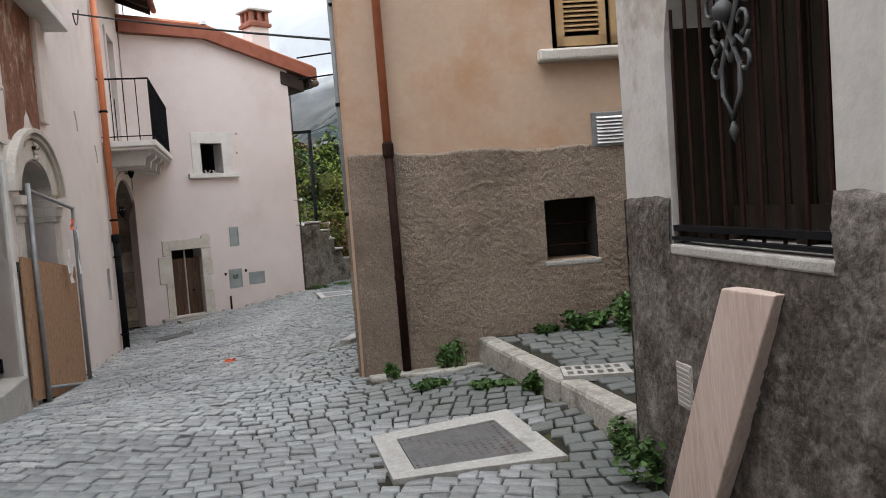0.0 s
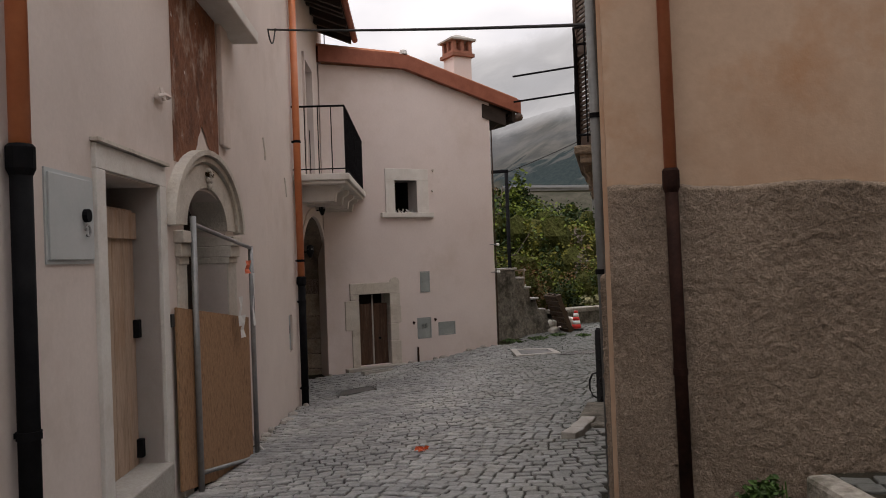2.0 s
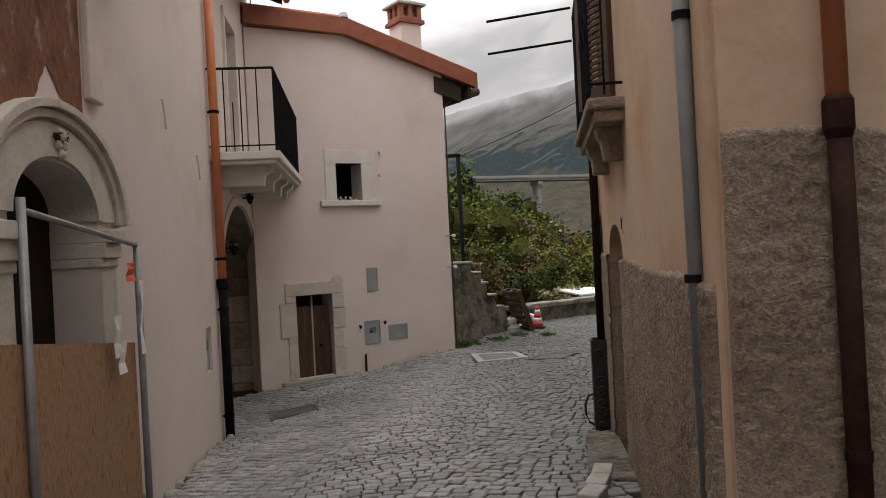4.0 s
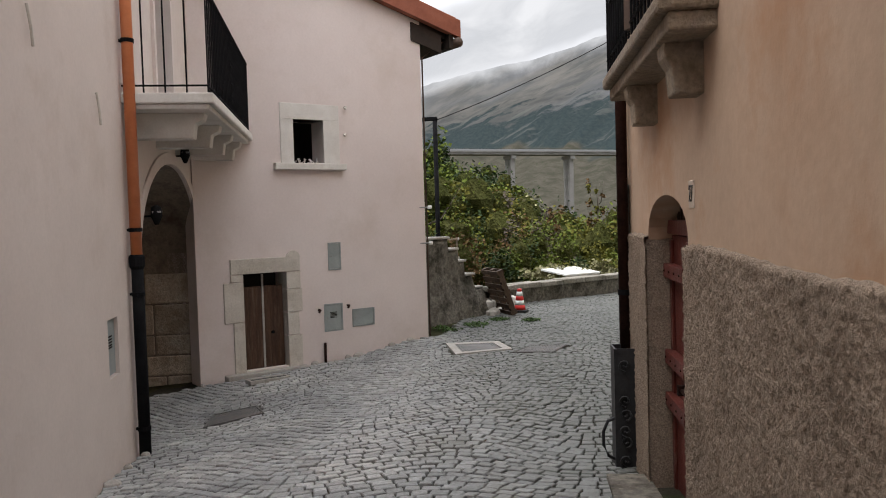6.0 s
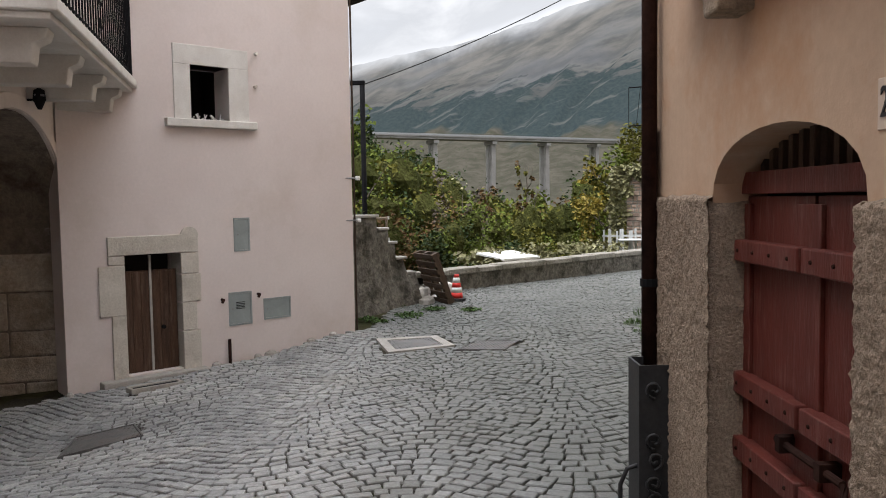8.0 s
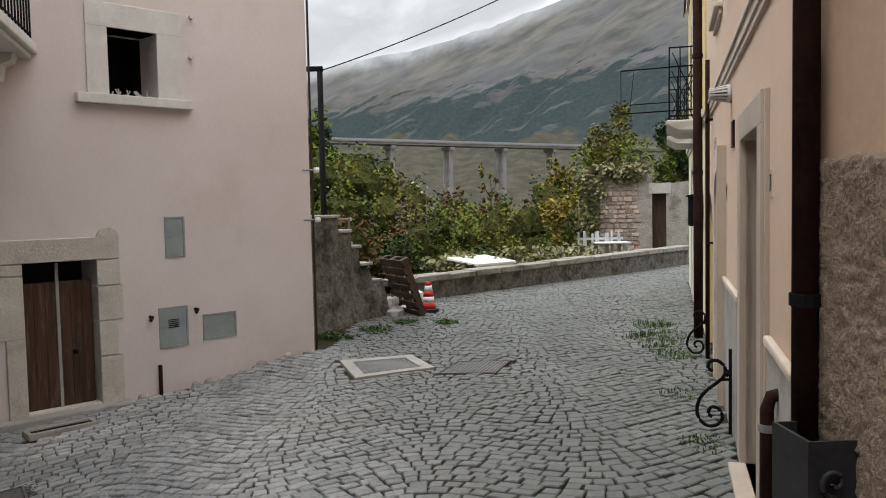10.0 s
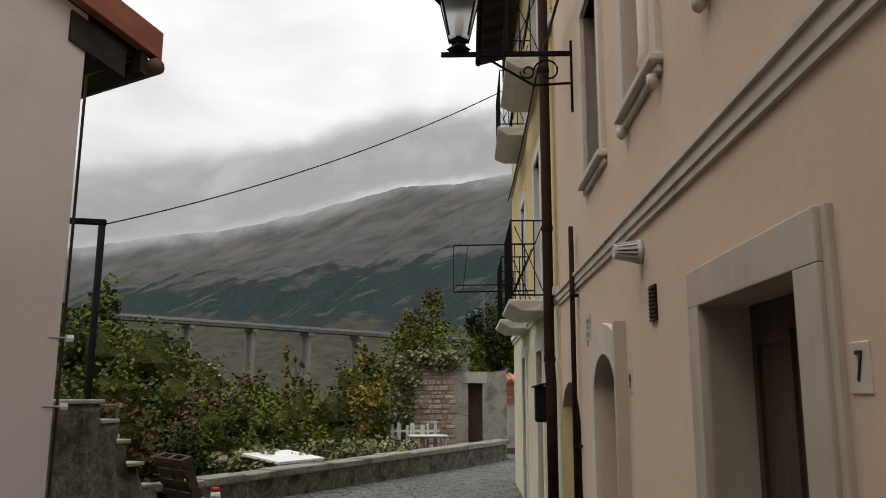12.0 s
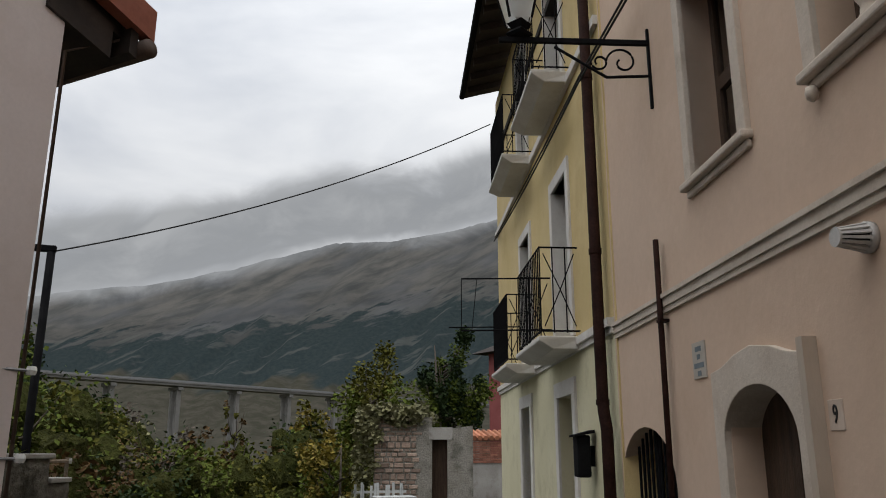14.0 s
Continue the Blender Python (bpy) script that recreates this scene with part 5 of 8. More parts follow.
for n_, x0, x1, z0, z1 in (("jamb_stone", 0.335, 0.50, -0.02, 0.72), ("jamb_stone", 0.335, 0.63, 0.72, 1.30), ("jamb_stone", -0.56, -0.335, -0.02, 0.45), ("jamb_stone", -0.52, -0.335, 0.46, 0.80), ("jamb_stone", -0.58, -0.335, 0.81, 1.15), ("lintel", -0.56, 0.52, 1.42, 1.64), ("lintel_side", -0.56, -0.335, 1.16, 1.41), ("lintel_side", 0.335, 0.52, 1.31, 1.41)):
    Mesh().box(x0, x1, -0.3, 0.028, z0, z1).make(n_, M["stone"], cd, bevel=0.008)
band(0.0, 0.11, 1.62, 0.0, 0.03, 12).make("carved_scroll", M["stone"], cd).location = (-0.45, 0, 0)
for i in range(4):
    Mesh().box(-0.22, 0.24, 0.026, 0.034, 1.47 + i * 0.035, 1.485 + i * 0.035).make("fluting", M["stone"], cd)
Mesh().box(-0.62, 0.66, -0.3, 0.16, -0.25, -0.015).make("door_step", M["concrete"], cd, "low cement door step", bevel=0.015)


def hatch(u0, u1, z0, z1, label, slots=False):
    t = thing("wall_hatch", WF.at((u0 + u1) / 2, (z0 + z1) / 2), label, "hatch")
    a, b = (u1 - u0) / 2, (z1 - z0) / 2
    Mesh().prism(rect(-a, a, -b, b), [rect(-a + 0.02, a - 0.02, -b + 0.02, b - 0.02)], lambda u, d, z: (u, d, z), -0.03, 0.012).make("hatch_frame", M["zinc"], t)
    Mesh().box(-a + 0.022, a - 0.022, -0.03, 0.007, -b + 0.022, b - 0.022).make("hatch_door", M["zinc"], t, bevel=0.002)
    Mesh().tube([(a - 0.05, 0.0, 0), (a - 0.05, 0.012, 0)], 0.012, 8).make("lock", M["iron_grey"], t)
    if slots:
        # slots are raised bars, black in place of the darkness inside
        sl = Mesh().box(-0.06, 0.06, 0.007, 0.011, -0.004, 0.004).make("vent_slot", M["iron_black"], t).data
        for i in range(4):
            piece("vent_slot", sl, t, Matrix.Translation((0, 0, 0.02 + i * 0.02)))


hatch(2.05, 2.27, 0.87, 1.30, "tall grey zinc meter hatch in the facade")
hatch(1.95, 2.27, -0.08, 0.35, "square grey green gas hatch with vent slots", True)
hatch(2.44, 2.84, -0.05, 0.23, "wide low grey green service hatch")
for u, z in ((1.86, 0.27), (2.36, 0.30), (2.42, 3.40), (2.40, 2.98)):
    hk = thing("wall_hook", WF.at(u, z), "short iron stub in the plaster", "hook")
    Mesh().tube([(0, -0.01, 0), (0.0, 0.06, 0.0), (0.03, 0.08, -0.03)], 0.018, 7).make("stub", M["stone"] if z > 1 else M["iron_brown"], hk)
st_ = thing("pipe_stub", WF.at(1.93, street_z(-5.46, 17.5), 0.04), "rusty iron pipe stub at the wall foot", "pipe")
Mesh().tube([(0, 0, -0.1), (0, 0, 0.30)], 0.022, 8).make("stub", M["iron_brown"], st_, smooth=True)
dr = thing("slot_drain", Matrix.Translation((-5.93, 16.45, street_z(-5.93, 16.45) + 0.02)) @ pose(0, 0, 0, 0, 0, 45), "dark open slot drain before the cellar door", "drain")
Mesh().prism(rect(-0.30, 0.30, -0.10, 0.10), [rect(-0.26, 0.26, -0.06, 0.06)], lambda u, d, z: (u, z, d), -0.05, 0.012).make("drain_frame", M["concrete"], dr, bevel=0.006)
# black block stands in for the darkness inside the open slot
Mesh().box(-0.26, 0.26, -0.06, 0.06, -0.06, -0.004).make("drain_hole", M["iron_black"], dr)
rng = random.Random(21)
for w_, ua, ub in ((WF, 0.0, 3.85), (WL, 3.3, 7.2)):
    u = ua
    while u < ub:
        s = rng.uniform(0.08, 0.2)
        p = w_.put(u, rng.uniform(0.02, 0.09), 0)
        if not (w_ is WF and 0.3 < u < 1.7):
            zz = street_z(p.x, p.y)
            rk = Mesh().lathe([(0.02, -0.06), (s * 0.5, -0.03), (s * 0.42, 0.02), (s * 0.2, 0.04)], 7, (p.x, p.y, zz))
            tagged(rk.make("edge_stone", M["concrete"], bevel=0.006), "small broken mortar stone at the wall foot", "stone", "edge stones")
        u += s + rng.uniform(0.05, 0.5)

# roof of the facade house
rf = thing("house_roof", WF.at(1.8, 5.55), "terracotta roof with orange metal verge and dark eave", "roof")


def ridge_pt(u, d, dz=0.0):
    """Verge line over the facade: level, then falling past the corner."""
    z = 0.0 if u < 1.8 else -(u - 1.8) * 0.27
    return (1.8 - u, d, z + dz)


def strip(name, us, d0, d1, z0, z1, mat, lab=""):
    m = Mesh()
    for u in us:
        for d in (d0, d1):
            for z in (z0, z1):
                m.v.append(ridge_pt(u, d, z))
    n = len(us)
    for i in range(n - 1):
        a, b = i * 4, i * 4 + 4
        m.f += [(a, a + 1, b + 1, b), (a + 2, b + 2, b + 3, a + 3), (a, b, b + 2, a + 2), (a + 1, a + 3, b + 3, b + 1)]
    m.f += [(0, 2, 3, 1), (4 * n - 4, 4 * n - 3, 4 * n - 1, 4 * n - 2)]
    return m.make(name, mat, rf, lab)


strip("verge", [-0.05, 1.78, 1.82, 4.62], 0.04, 0.16, -0.10, 0.19, M["verge_copper"], "orange painted metal verge")
strip("roof_deck", [-0.05, 1.78, 1.82, 4.55], -4.5, 0.04, 0.05, 0.16, M["terracotta"])
# dark block added to fill the dark space below the soffit
strip("wall_plate", [3.70, 4.30], -4.5, 0.03, -0.46, -0.16, M["timber_eave"], "dark block added under the eave")
strip("soffit", [3.70, 4.52], -4.5, 0.10, -0.02, 0.05, M["timber_eave"], "dark stained eave boarding")
for k in range(9):
    strip("rafter", [3.7, 4.50], -0.15 - k * 0.5, -0.03 - k * 0.5, -0.16, -0.02, M["timber_eave"])
gut = Mesh()
gp0 = ridge_pt(4.58, 0.16, -0.19)
gut.tube([gp0, (gp0[0], -4.4, gp0[2])], 0.085, 12)
# dark brown puts the shadow on the gutter's underside into its colour
gut.make("gutter", M["shutter_brown"], rf, smooth=True)
# dark board added, also for the shadowed underside
strip("fascia", [4.42, 4.50], -4.5, 0.10, -0.33, -0.02, M["timber_eave"], "dark board added under the eave")
tl = Mesh()
for k in range(22):
    y = -0.02 - k * 0.2
    tl.tube([ridge_pt(1.85, y, 0.2), ridge_pt(4.6, y, 0.2)], 0.08, 8)
    tl.tube([ridge_pt(1.75, y, 0.2), ridge_pt(-0.1, y, 0.2)], 0.08, 8)
tl.make("roof_tiles", M["terracotta"], rf, "rows of curved terracotta tiles")
Mesh().lathe([(0.02, 0.0), (0.09, 0.02), (0.07, 0.10), (0.01, 0.13)], 10, (0.0, 0.10, 0.18)).make("ridge_cap", M["concrete_white"], rf)
ch = thing("chimney", WF.at(3.60, 5.43, -0.8), "plastered chimney with a red brick head and slab cap", "chimney")
Mesh().box(-0.23, 0.23, -0.23, 0.23, -0.7, 0.62).make("stack", M["plaster_facade"], ch, bevel=0.01)
Mesh().box(-0.29, 0.29, -0.29, 0.29, 0.60, 0.68).box(-0.25, 0.25, -0.25, 0.25, 0.68, 0.74).make("brick_collar", M["brick"], ch, bevel=0.006)
pm_ = Mesh().box(-0.045, 0.045, -0.045, 0.045, 0.74, 0.96).make("brick_post", M["brick"], ch).data
for i in range(3):
    for j in range(3):
        if (i, j) != (1, 1) and not (i == 0 and j == 0):
            piece("brick_post", pm_, ch, Matrix.Translation((-0.2 + 0.2 * i, -0.2 + 0.2 * j, 0)))
piece("brick_post", pm_, ch, Matrix.Translation((-0.2, -0.2, 0)))
Mesh().add([(-0.32, -0.32, 0.96), (0.32, -0.32, 0.96), (0.32, 0.32, 0.96), (-0.32, 0.32, 0.96), (-0.32, -0.32, 1.0), (0.32, -0.32, 1.0), (0.32, 0.32, 1.0), (-0.32, 0.32, 1.0), (0, 0, 1.16)], [(0, 1, 2, 3), (0, 1, 5, 4), (1, 2, 6, 5), (2, 3, 7, 6), (3, 0, 4, 7), (4, 5, 8), (5, 6, 8), (6, 7, 8), (7, 4, 8)]).make("cap", M["concrete"], ch, "grey slab chimney cap")
cpn = thing("corner_downpipe", Matrix.Translation((-4.09, 19.06, street_z(-4.0, 19.1))), "thin dark red rain pipe down the house corner", "downpipe")
Mesh().tube([(0, 0, 0), (0, 0, 4.7), (0.35, 0.35, 5.05)], 0.014, 10).make("pipe", M["shutter_brown"], cpn, smooth=True)
for z in (1.6, 2.2):
    Mesh().tube([(-0.30, -0.28, z), (0.06, -0.02, z)], 0.012, 6).make("tie_rod", M["iron_grey"], cpn)
    Mesh().lathe([(0.03, -0.03), (0.04, 0.0), (0.03, 0.03)], 8, (0.06, -0.02, z)).make("insulator", M["white_paint"], cpn)

# ---------------- corner house side: red door, balcony, guard ----------------
def side_skip(u, z):
    return 3.205 < u < 4.355


rough_panel("trim_side_roughcast", WS, 0.0, 5.22, lambda u: -0.7, lambda u: 1.45 + 0.012 * math.sin(3 * u) + 0.006 * u, 0.016, 0.017, 0.024, M["roughcast"], side_skip, 6.0, "grey-brown roughcast on the lower side wall")
# the roughcast turns into the door reveal
for uu, nm in ((3.18, "near"), (4.38, "far")):
    jw = Wall((WS.put(uu, 0, 0).x, WS.put(uu, 0, 0).y), (WS.put(uu, -0.4, 0).x, WS.put(uu, -0.4, 0).y), 1 if nm == "near" else -1)
    rough_panel("trim_reveal_roughcast", jw, -0.02, 0.36, lambda u: -0.7, lambda u: 1.46, 0.024, 0.014, 0.008, M["roughcast"], None, 9.0)
rd = thing("door_27", WS.at(3.78, -0.35, -0.15), "dark red painted double door with heavy battens", "door")
for s in (-1, 1):
    x0, x1 = (0.012, 0.63) if s > 0 else (-0.63, -0.012)
    lf = Mesh().box(x0, x1, -0.05, 0.0, 0.0, 1.83).make("leaf", M["wood_red"], rd, bevel=0.004)
    for xa in ((x0, x1 - 0.1) if s > 0 else (x0, x1 - 0.06)):
        Mesh().box(xa, xa + 0.10, 0.0, 0.018, 0.0, 1.80).make("stile", M["wood_red"], lf, bevel=0.003)
    for z in (1.56, 1.00, 0.72):
        Mesh().box(x0 - 0.0, x1, 0.0, 0.06, z, z + 0.09).make("batten", M["wood_red"], lf, "worn red batten with iron studs", bevel=0.006)
        for k in range(4):
            xs = x0 + (x1 - x0) * (k + 0.5) / 4
            Mesh().lathe([(0.009, 0.0), (0.006, 0.006)], 6).make("stud", M["iron_brown"], lf).matrix_local = Matrix.Translation((xs, 0.06, z + 0.045)) @ pose(0, 0, 0, -90)
Mesh().box(-0.64, 0.64, -0.05, 0.03, 1.84, 1.93).make("transom", M["wood_red"], rd, bevel=0.004)
gl = Mesh().box(-0.018, 0.018, -0.05, -0.02, 1.90, 2.2).make("grille_slat", M["wood_dark"], rd).data
for i in range(15):
    piece("grille_slat", gl, rd, Matrix.Translation((-0.6 + i * 0.085, 0, 0)))
dark_room(rd, -0.7, 0.7, -0.12, -0.09, 0.0, 2.2)
Mesh().tube([(0.18, 0.05, 0.92), (-0.30, 0.05, 0.92)], 0.014, 8).make("bolt", M["iron_brown"], rd)
Mesh().tube([(-0.30, 0.05, 0.92), (-0.33, 0.06, 0.89), (-0.33, 0.06, 0.74)], 0.012, 6).make("bolt_handle", M["iron_brown"], rd)
for x in (0.12, -0.18):
    Mesh().box(x - 0.02, x + 0.02, 0.0, 0.075, 0.89, 0.95).make("bolt_keeper", M["iron_brown"], rd)
number_tile(WS, 3.08, 1.715, "27", (0.115, 0.135))
stp = Mesh()
stp.prism([(2.7, 0.0), (4.6, 0.0), (4.6, 0.28), (2.8, 0.34)], [], lambda u, d, z: tuple(WS.put(u, z, street_z(*WS.put(u, 0.2, 0).xy) + d)), -0.2, 0.035)
tagged(stp.make("pavement_step", M["stair_masonry"], kind="structure", bevel=0.02), "rough cement step at the red door")
kb = Mesh()
for i in range(3):
    w0 = WS.put(2.35 + i * 0.28, 0.34 - i * 0.05, 0)
    kb.box(-0.12, 0.12, -0.07, 0.07, -0.1, 0.06, Matrix.Translation((w0.x, w0.y, street_z(w0.x, w0.y))) @ pose(0, 0, 0, 0, 0, 75 + i * 6))
tagged(kb.make("kerb_row", M["cement_frame"], kind="structure", bevel=0.012), "short row of pale kerb blocks")
b2 = thing("side_balcony", WS.at(3.60, 2.43), "weathered stone balcony with black iron railing", "balcony")
Mesh().box(-1.05, 1.02, -0.05, 0.20, -0.04, 0.04).make("slab", M["stone_brown"], b2, "moulded brown stone slab", bevel=0.012)
Mesh().box(-1.08, 1.05, -0.05, 0.245, 0.04, 0.12).make("slab_edge", M["stone_brown"], b2, bevel=0.02)
for x in (-0.72, 0.44):
    Mesh().prism([(-0.05, -0.27), (0.13, -0.27), (0.14, -0.15), (0.17, -0.10), (0.18, -0.04), (-0.05, -0.04)], [], lambda u, d, z, x=x: (x + d, u, z), -0.085, 0.085).make("corbel", M["stone_brown"], b2, bevel=0.012)
bar2 = Mesh().tube([(0, 0, 0.15), (0, 0, 1.2)], 0.008, 6).make("bar", M["iron_black"], b2).data
for i in range(19):
    piece("bar", bar2, b2, Matrix.Translation((-1.0 + i * 0.108, 0.215, 0)))
for x in (-1.0, 0.95):
    for y in (0.12,):
        piece("bar", bar2, b2, Matrix.Translation((x, y, 0)))
for z in (0.22, 1.05, 1.2):
    Mesh().tube([(-1.0, 0.0, z), (-1.0, 0.215, z), (0.95, 0.215, z), (0.95, 0.0, z)], 0.011, 6).make("rail", M["iron_black"], b2)
for i in range(6):
    Mesh().tube(spiral(-0.85 + i * 0.32, 0.62, 0.12, 0.03, 0, 7.5, 22, 0.222), 0.006, 5).make("scroll", M["iron_black"], b2)
for x, z in ((0.95, 1.16), (0.95, 0.86)):
    Mesh().tube([(x, 0.23, z + 0.15), (x, 1.0, z + 0.09)], 0.012, 6).make("clothes_rod", M["iron_black"], b2, "iron clothes-line rod")
sh = thing("shutter_door", WS.at(3.60, 2.62), "dark brown louvred balcony shutters", "shutters")
for s in (-1, 1):
    x0, x1 = (0.0, 0.50) if s > 0 else (-0.50, 0.0)
    lf = Mesh().prism(rect(x0, x1, 0.0, 2.1), [rect(x0 + 0.07, x1 - 0.07, 0.12, 0.95), rect(x0 + 0.07, x1 - 0.07, 1.05, 2.0)], lambda u, d, z: (u, d, z), 0.0, 0.045).make("shutter_leaf", M["shutter_brown"], sh)
    slm = Mesh().box(x0 + 0.06, x1 - 0.06, 0.006, 0.03, -0.016, 0.012).make("slat", M["shutter_brown"], lf).data
    for i in range(40):
        z = 0.14 + i * 0.048
        if z < 2.0:
            piece("slat", slm, lf, Matrix.Translation((0, 0, z)))
    if s < 0:      # this leaf stands open, square to the wall
        lf.matrix_local = Matrix.Translation((-0.5, 0.0, 0)) @ Matrix.Rotation(radians(24), 4, "Z") @ Matrix.Translation((0.5, 0, 0))
dg = thing("iron_downpipe", WS.at(5.15, street_z(-1.25, 12.3) - 0.05, 0.06), "rusty brown iron downpipe at the house joint", "downpipe")
Mesh().tube([(0, 0, 0), (0, 0, 7.0)], 0.041, 12).make("pipe", M["iron_brown"], dg, smooth=True)
for z in (1.34, 3.2, 5.0):
    Mesh().lathe([(0.049, -0.02), (0.049, 0.02)], 12, (0, 0, z)).make("clamp", M["iron_black"], dg)
gd = thing("pipe_guard", WS.at(5.02, street_z(-1.25, 12.3) + 0.02, 0.16), "black sheet iron pipe guard with welded scrolls", "pipe guard")
for x0, x1, y0, y1 in ((-0.10, 0.12, 0.0, 0.012), (0.11, 0.12, -0.15, 0.0), (-0.10, -0.09, -0.15, 0.0)):
    Mesh().box(x0, x1, y0, y1, 0.0, 0.88).make("plate", M["iron_guard"], gd)
for z, s in ((0.76, 1), (0.50, 1), (0.40, -1), (0.28, 1), (0.20, -1), (0.06, 1)):
    Mesh().tube([(-0.112, -0.062 + p2[0], p2[2]) for p2 in spiral(0.0, z, 0.046, 0.008, -1.6, -1.6 + s * 7.6, 22)], 0.0085, 6).make("scroll", M["iron_guard"], gd, smooth=True)
Mesh().tube([(-0.05, 0.0, 0.36), (-0.05, 0.06, 0.34), (-0.05, 0.095, 0.26), (-0.05, 0.095, 0.16), (-0.05, 0.06, 0.08), (-0.05, 0.0, 0.05)], 0.012, 8).make("side_loop", M["iron_guard"], gd, smooth=True)

# ---------------- pink row ----------------
d7 = thing("door_7", WP.at(1.33, -0.20), "cream marble door surround with a dark brown door", "door")
for n_, x0, x1, z0, z1 in (("jamb", 0.46, 0.60, 0.0, 1.90), ("jamb", -0.62, -0.46, 0.0, 1.90), ("lintel", -0.62, 0.60, 1.90, 2.05)):
    Mesh().box(x0, x1, -0.38, 0.035, z0, z1).make(n_, M["marble"], d7, bevel=0.004)
Mesh().box(-0.66, -0.62, -0.02, 0.02, -0.1, 2.05).make("side_pilaster", M["marble"], d7, bevel=0.004)
Mesh().box(-0.47, 0.47, -0.4, 0.10, -0.14, 0.0).make("threshold", M["marble"], d7, bevel=0.006)
for x0, x1 in ((0.005, 0.46), (-0.46, -0.005)):
    lf = Mesh().box(x0, x1, -0.21, -0.17, 0.0, 1.9).make("leaf", M["wood_dark"], d7)
    for z0, z1 in ((0.12, 0.75), (0.85, 1.78)):
        Mesh().prism(rect(x0 + 0.05, x1 - 0.05, z0, z1), [rect(x0 + 0.09, x1 - 0.09, z0 + 0.04, z1 - 0.04)], lambda u, d, z: (u, d, z), -0.17, -0.155).make("panel_mould", M["wood_dark"], lf)
number_tile(WP, 0.595, 1.425, "7", (0.10, 0.125))
d9 = thing("door_9", WP.at(4.0, -0.38), "arched stone doorway with a dark door behind", "door")
ringo = [(0.56, 0), (0.56, 2.10), (0.40, 2.12), (0.22, 2.17), (0.0, 2.20), (-0.22, 2.17), (-0.40, 2.12), (-0.56, 2.10), (-0.56, 0)]
hole = arch(-0.43, 0.43, 0.0, 1.70, 1.99, 16)[2:]
Mesh().prism(ringo[:1] + ringo[1:8] + ringo[8:] + [(-0.43, 0.0)] + hole[::-1] + [(0.43, 0.0)], [], lambda u, d, z: (u, d, z), -0.36, 0.04).make("surround", M["trim_warm"], d9, bevel=0.006)
Mesh().box(-0.62, -0.56, -0.02, 0.07, 0.0, 2.16).make("side_strip", M["marble"], d9)
Mesh().box(-0.425, 0.425, -0.22, -0.18, 0.0, 1.97).make("leaf", M["wood_dark"], d9)
Mesh().box(-0.02, 0.02, -0.18, -0.165, 0.0, 1.95).make("meeting_strip", M["wood_dark"], d9)
number_tile(WP, 3.285, 1.42, "9", (0.12, 0.135))
sg = thing("wall_sign", WP.at(4.80, 1.83), "pale blue grey wall sign with faded lettering", "sign")
Mesh().box(-0.105, 0.105, 0.0, 0.01, -0.115, 0.115).make("plate", surface("pale_sign_plate", [(0.38, 0.35, 0.30), (0.44, 0.40, 0.35)], 5, 0.6, grain=30, bump=0.05, depth=0.0), sg)
for i, (wd, z) in enumerate(((0.10, 0.07), (0.05, 0.02), (0.16, -0.035), (0.06, -0.085))):
    Mesh().box(-wd / 2, wd / 2, 0.010, 0.012, z - 0.016, z + 0.016).make("writing_bar", M["sign_ink"], sg)


def window_surround(u0, u1, z0, z1, label, w=WP, group="pink row windows", baluster=False):
    t = thing("window", w.at((u0 + u1) / 2, z0), label, "window", group)
    a, H = (u1 - u0) / 2, z1 - z0
    for n_, x0, x1, zz0, zz1 in (("jamb", a, a + 0.11, -0.02, H), ("jamb", -a - 0.11, -a, -0.02, H), ("lintel", -a - 0.11, a + 0.11, H, H + 0.13)):
        Mesh().box(x0, x1, -0.34, 0.035, zz0, zz1).make(n_, M["trim_warm"], t, bevel=0.006)
    Mesh().box(-a - 0.13, a + 0.13, -0.34, 0.07, -0.05, 0.0).make("sill", M["trim_warm"], t, bevel=0.012)
    Mesh().box(-a - 0.11, a + 0.11, 0.0, 0.03, -0.10, -0.05).make("sill_moulding", M["trim_warm"], t, bevel=0.012)
    for x0, x1 in ((0.0, a), (-a, 0.0)):
        Mesh().prism(rect(x0, x1, 0.0, H), [rect(x0 + 0.06, x1 - 0.06, 0.08, H * 0.45), rect(x0 + 0.06, x1 - 0.06, H * 0.52, H - 0.07)], lambda u, d, z: (u, d, z), -0.24, -0.19).make("sash", M["wood_dark"], t)
        Mesh().box(x0 + 0.05, x1 - 0.05, -0.22, -0.212, 0.06, H - 0.05).make("pane", M["glass"], t)
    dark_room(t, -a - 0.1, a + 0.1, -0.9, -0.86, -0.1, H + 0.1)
    if baluster:
        Mesh().lathe([(0.05, 0.0), (0.07, 0.02), (0.05, 0.06), (0.045, 0.1), (0.065, 0.14), (0.05, 0.2), (0.05, H)], 14, (0.0, -0.04, 0.0)).make("colonnette", M["trim_warm"], t, smooth=True)
        for x in (-a - 0.05, a + 0.05):
            Mesh().lathe([(0.008, -0.165), (0.026, -0.15), (0.032, -0.125), (0.026, -0.095)], 12, (x, 0.04, 0)).make("sill_boss", M["trim_warm"], t, smooth=True)
    return t


